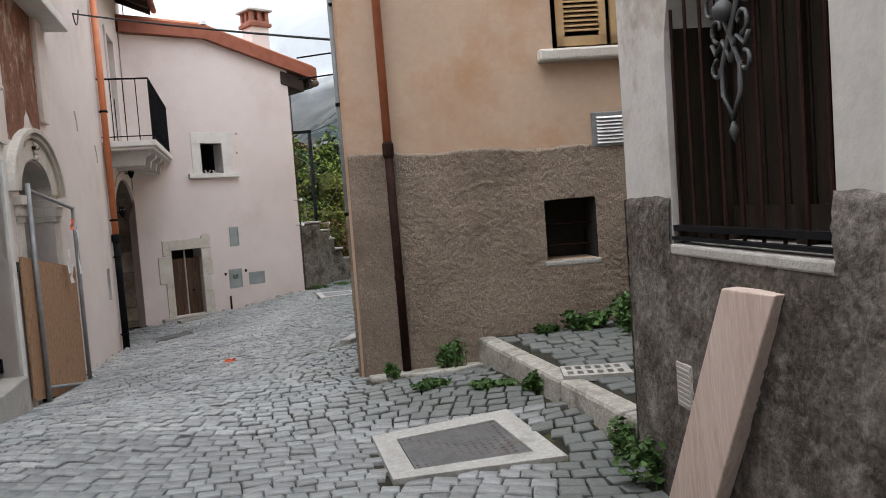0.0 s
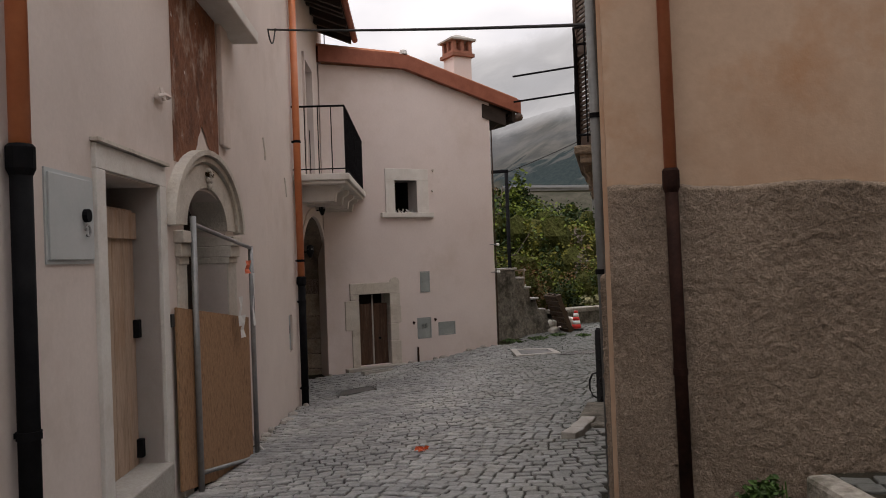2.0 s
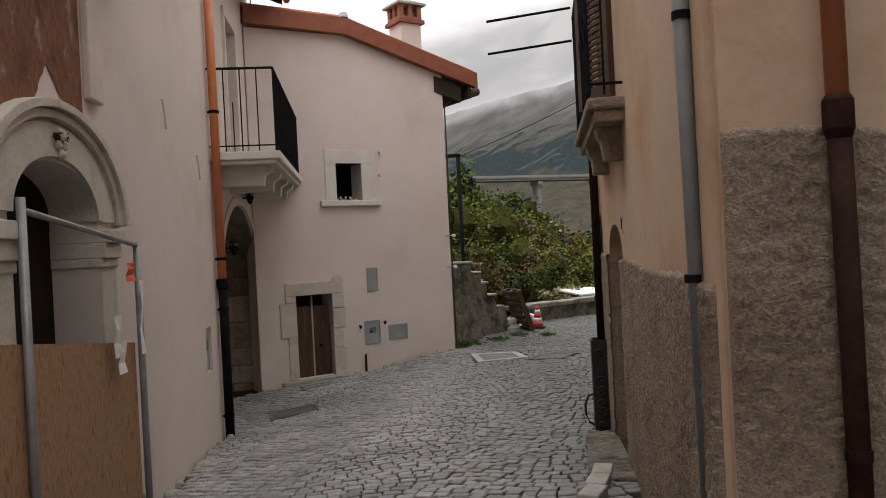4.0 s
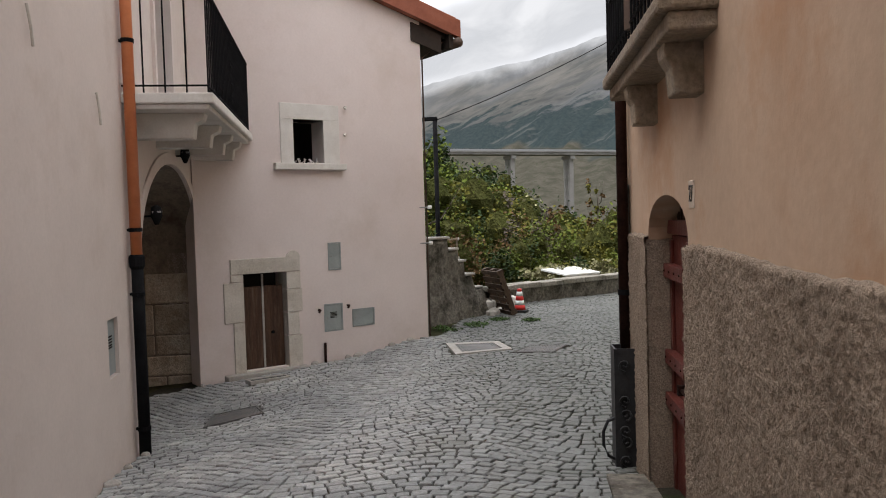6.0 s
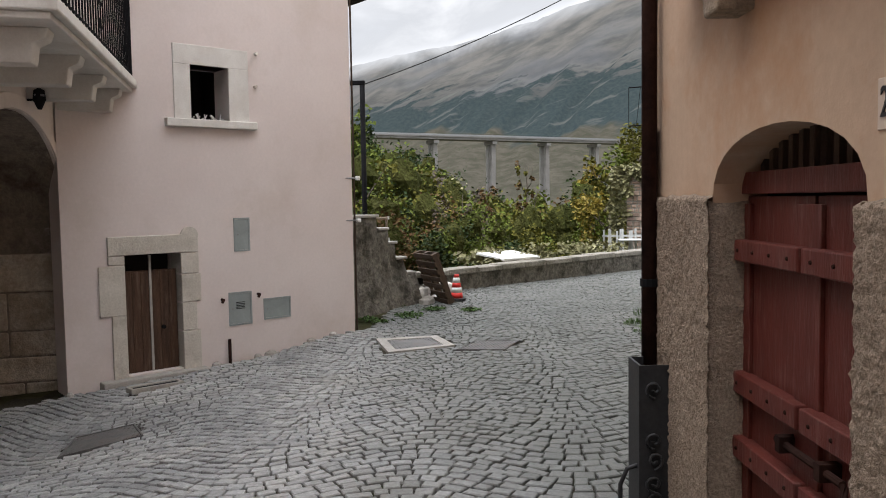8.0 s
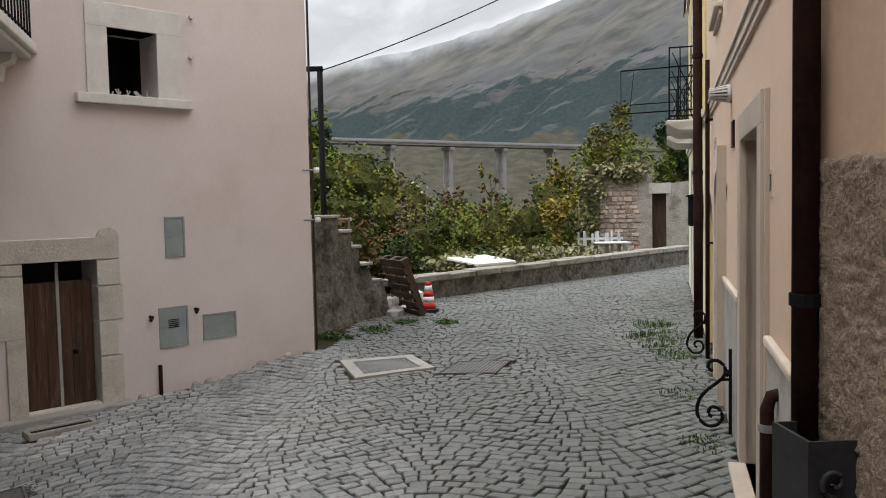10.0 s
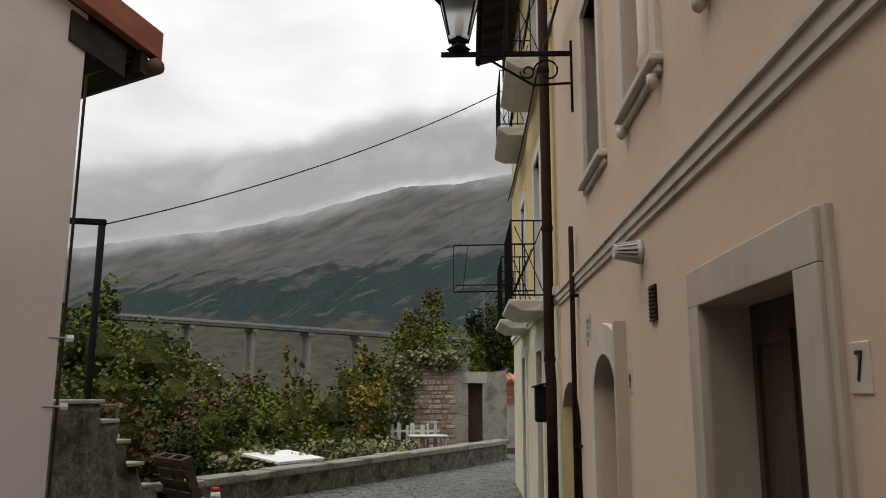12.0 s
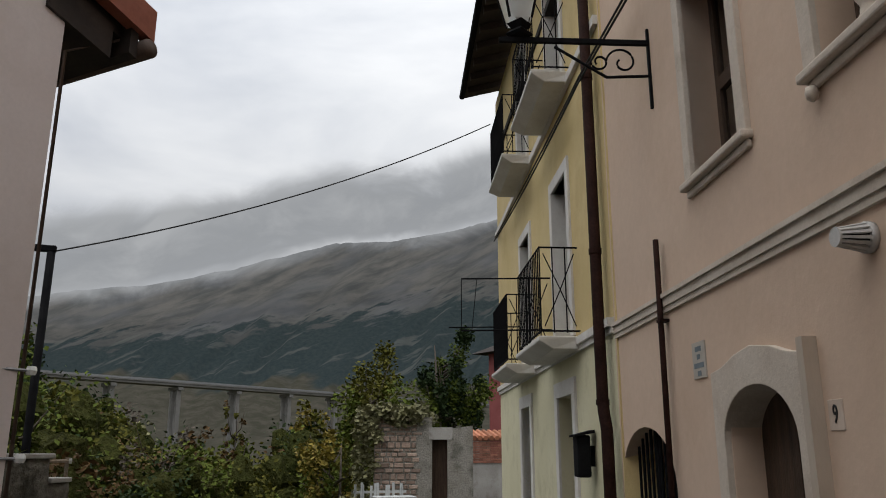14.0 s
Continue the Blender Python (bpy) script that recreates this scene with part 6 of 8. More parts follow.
window_surround(3.90, 4.62, 2.98, 4.35, "upper window with white stone surround and brown sash")
window_surround(2.36, 3.04, 2.98, 4.35, "upper window with white stone surround and a slim column", baluster=True)
window_surround(0.80, 1.48, 2.98, 4.35, "upper window with white stone surround and sill bosses", baluster=True)
co = Mesh()
for z0, z1, dd_ in ((2.23, 2.27, 0.02), (2.27, 2.33, 0.032), (2.33, 2.36, 0.048)):
    co.prism(rect(0.0, 6.68, z0, z1), [], WP.put, 0.0, dd_)
tagged(co.make("trim_cornice", M["trim_warm"], kind="structure"), "white moulded string course across the pink wall")
wc_ = Mesh()
for a, b in ((-0.2, 0.59), (2.02, 3.42)):
    wc_.prism(rect(a, b, -0.9, 0.72), [], WP.put, 0.0, 0.02)
tagged(wc_.make("trim_wainscot", M["concrete"], kind="structure"), "stained grey cement wainscot")
wt = Mesh()
for a, b in ((-0.2, 0.59), (2.02, 3.42)):
    wt.prism(rect(a, b, 0.72, 0.765), [], WP.put, 0.0, 0.036)
tagged(wt.make("trim_wainscot_cap", M["trim_warm"], kind="structure", bevel=0.012), "white moulded cap on the wainscot")
vc = thing("flue_cowl", WP.at(2.87, 2.11), "cream plastic flue cowl with ribs", "flue cowl")
Mesh().tube([(0, 0, 0), (0, 0.03, 0)], 0.066, 18).make("collar", M["concrete_white"], vc, smooth=True)
ribm = Mesh().add([(-0.007, 0.03, 0.050), (0.007, 0.03, 0.050), (0.007, 0.03, 0.062), (-0.007, 0.03, 0.062), (-0.005, 0.145, 0.030), (0.005, 0.145, 0.030), (0.005, 0.145, 0.040), (-0.005, 0.145, 0.040)], [(0, 1, 2, 3), (7, 6, 5, 4), (0, 4, 5, 1), (1, 5, 6, 2), (2, 6, 7, 3), (3, 7, 4, 0)]).make("rib", M["concrete_white"], vc).data
for k in range(1, 14):
    piece("rib", ribm, vc, Matrix.Rotation(k * 2 * math.pi / 14, 4, "Y"))
Mesh().tube([(0, 0.03, 0), (0, 0.14, 0)], [0.046, 0.026], 12).make("core", M["rubber"], vc)
Mesh().tube([(0, 0.142, 0), (0, 0.152, 0)], 0.042, 14).make("end_cap", M["concrete_white"], vc)
gv = thing("wall_grille", WP.at(2.635, 1.80), "brown slatted vent grille in the pink wall", "vent")
Mesh().box(-0.065, 0.065, 0.0, 0.012, -0.085, 0.095).make("grille_frame", M["iron_brown"], gv)
gs = Mesh().box(-0.05, 0.05, 0.012, 0.02, -0.004, 0.004).make("slat", M["wood_dark"], gv).data
for i in range(9):
    piece("slat", gs, gv, Matrix.Translation((0, 0, -0.08 + i * 0.02)))
mc = thing("meter_box", WP.at(-0.25, 1.62), "pale grey wall meter box", "meter box")
Mesh().box(-0.06, 0.06, -0.02, 0.02, -0.23, 0.23).make("box_body", M["box_grey"], mc, bevel=0.008)
Mesh().tube([(0.03, 0.02, 0.05), (0.03, 0.03, 0.05)], 0.012, 8).make("lock", M["iron_black"], mc)
tp = thing("thin_pipe", WP.at(5.36, street_z(0.2, 17.5), 0.05), "slim rusty iron service pipe on the wall", "pipe")
Mesh().tube([(0.03, 0, 0), (0, 0, 2.1), (-0.015, 0, 3.05)], 0.022, 8).make("pipe", M["iron_brown"], tp, smooth=True)
for z in (1.2, 2.45):
    Mesh().box(-0.05, 0.03, -0.05, 0.02, z - 0.01, z + 0.01).make("clip", M["iron_brown"], tp)
bp_ = thing("drain_pipe", WP.at(0.22, street_z(-1.1, 12.7), 0.06), "dark drain pipe with an elbow into the wall", "pipe")
Mesh().tube([(0, 0, 0), (0, 0, 0.78), (0, -0.015, 0.83), (0, -0.08, 0.85)], 0.027, 12).make("pipe", M["iron_brown"], bp_, smooth=True)
Mesh().lathe([(0.034, -0.01), (0.034, 0.02)], 12, (0, 0, 0.70)).make("collar", M["iron_grey"], bp_)
for u, sc in ((2.42, 1.02), (5.4, 1.0)):
    p = WP.put(u, 0.05, 0)
    bs = thing("boot_scraper", WP.at(u, street_z(p.x, p.y) + 0.01, 0.03), "black wrought iron scroll bracket by the wall", "iron scroll", "iron scrolls")
    Mesh().box(-0.015, 0.015, 0.0, 0.02, 0.0, 0.56 * sc).make("upright", M["iron_black"], bs)
    knots = [(0.12, 0.41), (0.15, 0.43), (0.14, 0.47), (0.09, 0.48), (0.045, 0.44), (0.05, 0.38), (0.10, 0.33), (0.16, 0.28), (0.21, 0.21), (0.22, 0.12), (0.17, 0.05), (0.10, 0.05), (0.06, 0.10), (0.08, 0.16), (0.13, 0.17), (0.15, 0.13), (0.12, 0.10)]
    curve = []
    for a, b, c, e in zip([knots[0]] + knots, knots, knots[1:], knots[2:] + [knots[-1]]):
        for q in range(4):
            w = q / 4
            curve.append((0.0, *(0.5 * (2 * b[n] + (c[n] - a[n]) * w + (2 * a[n] - 5 * b[n] + 4 * c[n] - e[n]) * w * w + (3 * b[n] - a[n] - 3 * c[n] + e[n]) * w ** 3) * (1, sc)[n] for n in (0, 1))))
    Mesh().tube(curve, 0.012, 7).make("scroll", M["iron_black"], bs, smooth=True)
    Mesh().tube([(0.0, 0.0, 0.36 * sc), (0.0, 0.075, 0.355 * sc)], 0.010, 6).make("stay", M["iron_black"], bs)
    Mesh().lathe([(0.006, -0.025), (0.024, 0.0), (0.006, 0.025)], 8, (0, 0.03, 0.40 * sc)).make("knob", M["iron_black"], bs)
gt = thing("arched_gate", WP.at(6.06, -0.5, -0.10), "dark barred gate in an arched cellar opening", "gate")
gbm = Mesh().tube([(0, 0, 0), (0, 0, 2.0)], 0.012, 6).make("bar", M["iron_black"], gt).data
for i in range(12):
    piece("bar", gbm, gt, Matrix.Translation((-0.61 + i * 0.111, 0, 0)))
for z in (0.5, 1.35):
    Mesh().box(-0.65, 0.65, -0.012, 0.012, z, z + 0.035).make("cross_rail", M["iron_black"], gt)
dark_room(gt, -0.7, 0.7, -0.34, -0.31, -0.3, 2.2)
Mesh().box(-0.65, 0.65, -0.03, -0.016, 0.0, 0.75).make("kick_sheet", M["iron_black"], gt, "black sheet along the foot of the gate")
pd = thing("tall_downpipe", WP.at(6.95, street_z(0.7, 19.0), 0.09), "tall brown iron downpipe between the two houses", "downpipe")
Mesh().tube([(-0.10, 0, 0), (-0.10, 0, 1.75), (-0.02, 0.0, 1.92), (0.0, 0, 2.05), (0, 0, 8.3)], 0.055, 12).make("pipe", M["iron_brown"], pd, smooth=True)
for z in (2.0, 3.4, 5.2, 6.6):
    Mesh().lathe([(0.063, -0.025), (0.063, 0.025)], 12, (0, 0, z)).make("clamp", M["iron_brown"], pd)
# wall closing the joint between the houses
jn = Wall((WP.put(6.70, 0, 0).x, WP.put(6.70, 0, 0).y), (WY.put(0.05, 0, 0).x, WY.put(0.05, 0, 0).y), 1)
wall_part("wall_house_joint", jn, rect(-0.05, jn.length + 0.02, -1.0, 8.0), [], M["plaster_yellow"], 0.3, 0.004)

# street lantern on its bracket
la = thing("street_lantern", WP.at(5.32, 4.36), "black lantern on a wrought iron wall bracket", "street lantern")
Mesh().box(-0.014, 0.014, 0.0, 0.02, -0.55, 0.12).make("wall_plate", M["iron_black"], la)
Mesh().box(-0.016, 0.016, 0.0, 1.18, -0.02, 0.02).make("arm", M["iron_black"], la)
Mesh().tube([(0, 0.0, -0.28), (0, 0.35, -0.30), (0, 0.75, -0.05)], 0.012, 6).make("stay", M["iron_black"], la, smooth=True)
for c, r, s in ((0.22, 0.13, 1), (0.40, 0.07, -1)):
    Mesh().tube([(0.0, p2[0] + c, p2[2] - 0.17) for p2 in spiral(0, 0, r, 0.03, 0, s * 7.0, 24)], 0.009, 6).make("scroll", M["iron_black"], la, smooth=True)
lx, ly, lz = 0.0, 1.02, 0.03
lan = Mesh().lathe([(0.09, 0.0), (0.11, 0.02), (0.06, 0.06), (0.10, 0.11)], 4, (lx, ly, lz))
lan.make("lantern_base", M["iron_black"], la)
for k in range(4):
    a0, a1 = math.pi / 4 + k * math.pi / 2, math.pi / 4 + (k + 1) * math.pi / 2
    r0, r1 = 0.12, 0.245
    P = [Vector((lx + r * math.cos(a), ly + r * math.sin(a), lz + z)) for a, r, z in ((a0, r0, 0.12), (a1, r0, 0.12), (a1, r1, 0.56), (a0, r1, 0.56))]
    Mesh().add(P, [(0, 1, 2, 3)]).make("glass_pane", M["frosted"], la)
    Mesh().tube([P[0], P[3]], 0.011, 6).make("corner_bar", M["iron_black"], la)
    Mesh().tube([P[2], P[3]], 0.013, 6).make("top_bar", M["iron_black"], la)
Mesh().lathe([(0.27, 0.56), (0.24, 0.60), (0.13, 0.72), (0.10, 0.80), (0.03, 0.84)], 8, (lx, ly, lz)).make("lantern_roof", M["iron_black"], la)
Mesh().lathe([(0.02, 0.14), (0.05, 0.24), (0.045, 0.32), (0.01, 0.36)], 10, (lx, ly, lz)).make("bulb", M["white_paint"], la, smooth=True)

# ---------------- yellow house ----------------
for (u0, u1, z0, z1), lab in (((1.88, 2.70, -0.5, 1.88), "tall ground floor door with white stone frame"), ((4.74, 5.54, -0.5, 1.90), "second ground floor door with white frame")):
    t = thing("yellow_house_door", WY.at((u0 + u1) / 2, z0), lab, "door", "yellow house doors")
    a, H = (u1 - u0) / 2, z1 - z0
    for n_, x0, x1, zz0, zz1 in (("jamb", a, a + 0.16, 0, H), ("jamb", -a - 0.16, -a, 0, H), ("lintel", -a - 0.16, a + 0.16, H, H + 0.18)):
        Mesh().box(x0, x1, -0.3, 0.03, zz0, zz1).make(n_, M["stone_white"], t, bevel=0.005)
    Mesh().box(-a, a, -0.32, -0.27, 0, H).make("leaf", M["wood_dark"], t)
rail_v = Mesh().tube([(0, 0, 0.1), (0, 0, 1.05)], 0.008, 5).make("yellow_rail_bar", M["iron_black"]).data
bpy.data.objects.remove(bpy.data.objects["yellow_rail_bar"])
for zf in (2.45, 5.55):
    for uc in (2.20, 4.85):
        t = thing("french_window", WY.at(uc, zf + 0.05), "tall balcony window with white frame", "window", "yellow house windows")
        for n_, x0, x1, z0, z1 in (("jamb", 0.42, 0.56, 0, 1.95), ("jamb", -0.56, -0.42, 0, 1.95), ("lintel", -0.56, 0.56, 1.95, 2.1)):
            Mesh().box(x0, x1, -0.25, 0.03, z0, z1).make(n_, M["stone_white"], t, bevel=0.005)
        Mesh().prism(rect(-0.45, 0.45, 0, 1.95), [rect(-0.38, -0.04, 0.1, 1.85), rect(0.04, 0.38, 0.1, 1.85)], lambda u, d, z: (u, d, z), -0.24, -0.19).make("sash", M["box_grey"], t)
        Mesh().box(-0.42, 0.42, -0.225, -0.215, 0.05, 1.9).make("pane", M["glass"], t)
        dark_room(t, -0.6, 0.6, -0.9, -0.86, -0.1, 2.1)
        b = thing("yellow_balcony", WY.at(uc, zf - 0.14), "small white slab balcony with black iron railing", "balcony", "yellow house balconies")
        Mesh().add([(x, y, z) for x, y, z in ((-0.80, -0.05, 0.0), (0.80, -0.05, 0.0), (0.80, 0.30, 0.0), (-0.80, 0.30, 0.0), (-0.80, -0.05, 0.14), (0.80, -0.05, 0.14), (0.85, 0.46, 0.14), (-0.85, 0.46, 0.14), (0.85, 0.46, 0.09), (-0.85, 0.46, 0.09))], [(0, 1, 2, 3), (4, 5, 6, 7), (3, 2, 8, 9), (9, 8, 6, 7), (0, 4, 5, 1), (1, 5, 6, 8, 2), (0, 3, 9, 7, 4)]).make("slab", M["stone_white"], b, bevel=0.012)
        for i in range(15):
            piece("bar", rail_v, b, Matrix.Translation((-0.78 + i * 0.1114, 0.42, 0.08)))
        for x in (-0.78, 0.78):
            for y in (0.14, 0.28):
                piece("bar", rail_v, b, Matrix.Translation((x, y, 0.08)))
            Mesh().tube([(x, 0.04, 0.25), (x, 0.20, 0.65), (x, 0.04, 1.05)], 0.007, 5).make("end_scroll", M["iron_black"], b)
            Mesh().tube([(x, 0.38, 0.25), (x, 0.20, 0.65), (x, 0.38, 1.05)], 0.007, 5).make("end_scroll", M["iron_black"], b)
        for z in (0.2, 1.12):
            Mesh().tube([(-0.78, 0.0, z), (-0.78, 0.42, z), (0.78, 0.42, z), (0.78, 0.0, z)], 0.011, 5).make("rail", M["iron_black"], b)
        if zf < 3:
            for z in ((1.12, 0.45) if uc < 3.5 else (0.9,)):
                Mesh().tube([(0.78, 0.0, z), (0.78, 1.15, z - 0.02)], 0.011, 5).make("clothes_rod", M["iron_black"], b)
            if uc < 3.5:
                Mesh().tube([(0.78, 1.15, 1.10), (0.78, 1.15, 0.43)], 0.006, 5).make("rod_link", M["iron_black"], b)
                Mesh().tube([(0.78, 0.95, 1.10), (0.78, 1.02, 0.43)], 0.005, 5).make("rod_link", M["iron_black"], b)
yc = Mesh()
for z0, z1, dd_ in ((2.30, 2.36, 0.03), (2.36, 2.44, 0.06), (5.40, 5.50, 0.05)):
    yc.prism(rect(0.1, 8.2, z0, z1), [], WY.put, 0.0, dd_)
tagged(yc.make("trim_yellow_cornice", M["stone_white"], kind="structure"), "white string courses of the yellow house")
pb = thing("post_box", WY.at(1.05, 1.22), "black metal post box on a bracket", "post box")
Mesh().box(-0.11, 0.11, 0.06, 0.19, -0.20, 0.20).make("box_body", M["iron_black"], pb, bevel=0.02)
Mesh().add([(-0.13, 0.02, 0.22), (0.13, 0.02, 0.22), (0.13, 0.22, 0.18), (-0.13, 0.22, 0.18), (-0.13, 0.02, 0.25), (0.13, 0.02, 0.25), (0.13, 0.22, 0.20), (-0.13, 0.22, 0.20)], [(0, 1, 2, 3), (7, 6, 5, 4), (0, 4, 5, 1), (1, 5, 6, 2), (2, 6, 7, 3), (3, 7, 4, 0)]).make("lid", M["iron_black"], pb)
Mesh().box(-0.02, 0.02, 0.0, 0.06, -0.1, 0.1).make("bracket", M["iron_black"], pb)
ye = thing("yellow_house_eave", WY.at(4.3, 8.25), "dark timber eave of the yellow house with tile edge", "eave")
Mesh().add([(-4.2, -0.1, 0.30), (3.75, -0.1, 0.30), (3.75, 0.66, 0.10), (-4.2, 0.66, 0.10), (-4.2, -0.1, 0.36), (3.75, -0.1, 0.36), (3.75, 0.66, 0.16), (-4.2, 0.66, 0.16)], [(0, 1, 2, 3), (7, 6, 5, 4), (0, 4, 5, 1), (1, 5, 6, 2), (2, 6, 7, 3), (3, 7, 4, 0)]).make("boarding", M["timber_eave"], ye)
raf2 = Mesh().add([(-0.05, -0.1, 0.18), (0.05, -0.1, 0.18), (0.05, 0.63, -0.03), (-0.05, 0.63, -0.03), (-0.05, -0.1, 0.31), (0.05, -0.1, 0.31), (0.05, 0.63, 0.11), (-0.05, 0.63, 0.11)], [(0, 1, 2, 3), (7, 6, 5, 4), (0, 4, 5, 1), (1, 5, 6, 2), (2, 6, 7, 3), (3, 7, 4, 0)]).make("rafter", M["timber_eave"], ye).data
for i in range(13):
    piece("rafter", raf2, ye, Matrix.Translation((-3.9 + i * 0.6, 0, 0)))
tl = Mesh()
for i in range(42):
    tl.tube([(-4.1 + i * 0.186, 0.68, 0.20), (-4.1 + i * 0.186, -0.2, 0.45)], 0.08, 7)
tl.make("roof_tiles", M["terracotta"], ye, "curved tile ends")
Mesh().tube([(-4.2, 0.71, 0.13), (3.75, 0.71, 0.13)], 0.06, 8).make("gutter", M["iron_black"], ye, smooth=True)


# ---------------- cables ----------------
def cable(name, a, b, sag, r, label, n=24):
    a, b = Vector(a), Vector(b)
    pts = [a.lerp(b, i / n) - Vector((0, 0, sag * 4 * (i / n) * (1 - i / n))) for i in range(n + 1)]
    t = thing(name, Matrix.Identity(4), label, "cable")
    Mesh().tube(pts, r, 6).make("wire", M["rubber"], t, smooth=True)


cable("overhead_cable", (-4.90, 24.54, 3.95), WY.put(7.9, 0.15, 7.72), 0.27, 0.012, "thin overhead cable from the street lamp to the yellow house")
cable("overhead_cable", WL.put(4.87, 0.10, 4.36), (-0.83, 7.2, 2.97), 0.02, 0.012, "black overhead cable across the lane")
cable("wall_cable", WL.put(4.87, 0.10, 4.36), WL.put(5.7, 0.05, 4.62), 0.18, 0.009, "slack black cable on the plaster wall")
cable("wall_cable", WP.put(0.4, 0.06, 4.62), WY.put(0.3, 0.16, 4.92), 0.0, 0.012, "cable bundle along the pink house wall")
cable("wall_cable", WP.put(0.4, 0.10, 4.55), WY.put(0.3, 0.18, 4.84), 0.03, 0.012, "cable bundle along the pink house wall")
cable("wall_cable", WY.put(0.3, 0.16, 4.92), WY.put(8.0, 0.08, 5.35), 0.05, 0.012, "cable bundle along the yellow house wall")
cable("wall_cable", WY.put(0.3, 0.18, 4.84), WY.put(8.0, 0.10, 5.28), 0.08, 0.012, "cable bundle along the yellow house wall")

# ---------------- parapet, stair wall, street furniture ----------------
pp = thing("parapet_wall", PAR.at(0, -0.5), "low stained masonry parapet along the valley side", "parapet")
pl = PAR.length
pam = Mesh()
nseg = 40
for i in range(nseg + 1):
    u = pl * i / nseg + (-0.8 if i == 0 else 0)
    for d, z in ((0.0, -0.6), (0.02 + 0.015 * noise.noise(Vector((u * 2, 0, 0))), 0.40 + 0.015 * noise.noise(Vector((u, 3, 0)))), (-0.34, 0.40), (-0.34, -2.2)):
        pam.v.append((-u * 1.0, d, z))
for i in range(nseg):
    a, b = i * 4, i * 4 + 4
    pam.f += [(a, a + 1, b + 1, b), (a + 1, a + 2, b + 2, b + 1), (a + 2, a + 3, b + 3, b + 2)]
pam.make("masonry", M["stair_masonry"], pp)
rng = random.Random(31)
u = -0.8
while u < pl:
    L = rng.uniform(0.7, 1.2)
    Mesh().box(-u - L + 0.012, -u, -0.38, 0.06, 0.40, 0.52 + rng.uniform(-0.012, 0.012)).make("coping_stone", M["old_wall"], pp, bevel=0.018)
    u += L
SW_ = Wall((-5.35, 19.8), (-3.35, 23.25), -1)
swt = thing("stair_wall", SW_.at(0, -0.5), "stained masonry stair flank with stepped top", "wall")
STEPS = [(2.33, 1.70), (2.62, 1.46), (2.86, 1.20), (3.15, 0.90), (3.42, 0.60), (3.62, 0.36)]
us = [0.05 * i for i in range(73)]
for u_s, _ in STEPS[:-1]:
    us = [u for u in us if abs(u - u_s) > 0.012] + [u_s - 0.006, u_s + 0.006]
us.sort()
sm = Mesh()
KR = 26
for u in us:
    top = next((zt for ue, zt in STEPS if u < ue), 0.36) + 0.02 * noise.noise(Vector((u * 4, 5, 0)))
    for k in range(KR + 1):
        z = -0.8 + (top + 0.8) * k / KR
        d = -0.03 + 0.05 * noise.noise(Vector((u * 1.7, z * 1.7, 0))) + 0.03 * noise.noise(Vector((u * 6, z * 6, 3))) + 0.20 * max(0.0, 0.8 - z) / 0.8 - (0.02 if k == KR else 0)
        sm.v.append((-u, d, z))
    sm.v.append((-u, -0.9, top))
for i in range(len(us) - 1):
    for k in range(KR + 1):
        a, b = i * (KR + 2) + k, (i + 1) * (KR + 2) + k
        sm.f.append((a, a + 1, b + 1, b))
e0 = (len(us) - 1) * (KR + 2)
sm.f.append(tuple(range(e0, e0 + KR + 2)))
sm.make("flank", M["stair_masonry"], swt, smooth=True)
u_a = 0.0
for u_b, z in STEPS[:-1]:
    Mesh().box(-u_b - 0.03, -u_a, -0.92, 0.0, z - 0.005, z + 0.045).make("tread", M["concrete"], swt, "worn grey stone tread", bevel=0.012)
    u_a = u_b
hr = thing("stair_railing", SW_.at(2.45, 0.3, -0.5), "rusty pipe railing on the stair", "railing")
for x, z0, z1 in ((0.0, 0.65, 0.9), (-0.75, -0.4, 0.9)):
    Mesh().tube([(x, 0, z0 - 0.4), (x, 0, z1)], 0.022, 6).make("post", M["stone_brown"], hr)
for z in (0.86, 0.45):
    Mesh().tube([(0.35, 0, z), (-0.78, 0, z)], 0.022, 6).make("rail", M["stone_brown"], hr)
    Mesh().lathe([(0.03, -0.03), (0.035, 0), (0.03, 0.03)], 8, (-0.78, 0, z)).make("cap", M["concrete_white"], hr)
for i in range(16):
    rng = random.Random(100 + i)
    u, dd_ = 3.3 + rng.uniform(0, 1.1), rng.uniform(-0.15, 0.35)
    p = SW_.put(u, dd_, 0)
    s = rng.uniform(0.12, 0.26)
    z = street_z(p.x, p.y) + (0.18 if dd_ < 0.1 else 0)
    b = Mesh().lathe([(s * 0.25, -0.25), (s * 0.6, -0.02), (s * 0.55, s * 0.35), (s * 0.22, s * 0.5)], 7, (p.x, p.y, z))
    tagged(b.make("fallen_stone", M["concrete"] if i % 3 else M["stone_white"], bevel=0.012), "fallen masonry stone at the stair foot", "stone", "fallen stones")
lp_ = thing("street_lamp", Matrix.Translation((-4.893, 24.543, -2.2)), "slim black street lamp post with a flat head", "street lamp")
Mesh().tube([(0, 0, 0), (0, 0, 6.15)], 0.055, 10).make("post", M["iron_black"], lp_, smooth=True)
Mesh().box(-0.62, 0.06, -0.05, 0.05, 6.15, 6.24).make("lamp_head", M["iron_black"], lp_, bevel=0.015)
p_x = Vector((0.517, -0.856, 0.0))
p_z = Vector((-0.857 * 0.33, -0.517 * 0.33, 0.944)).normalized()
p_m = Matrix((p_x, p_z.cross(p_x), p_z)).transposed().to_4x4()
p_m.translation = (-3.10, 22.86, street_z(-3.1, 22.86) + 0.03)
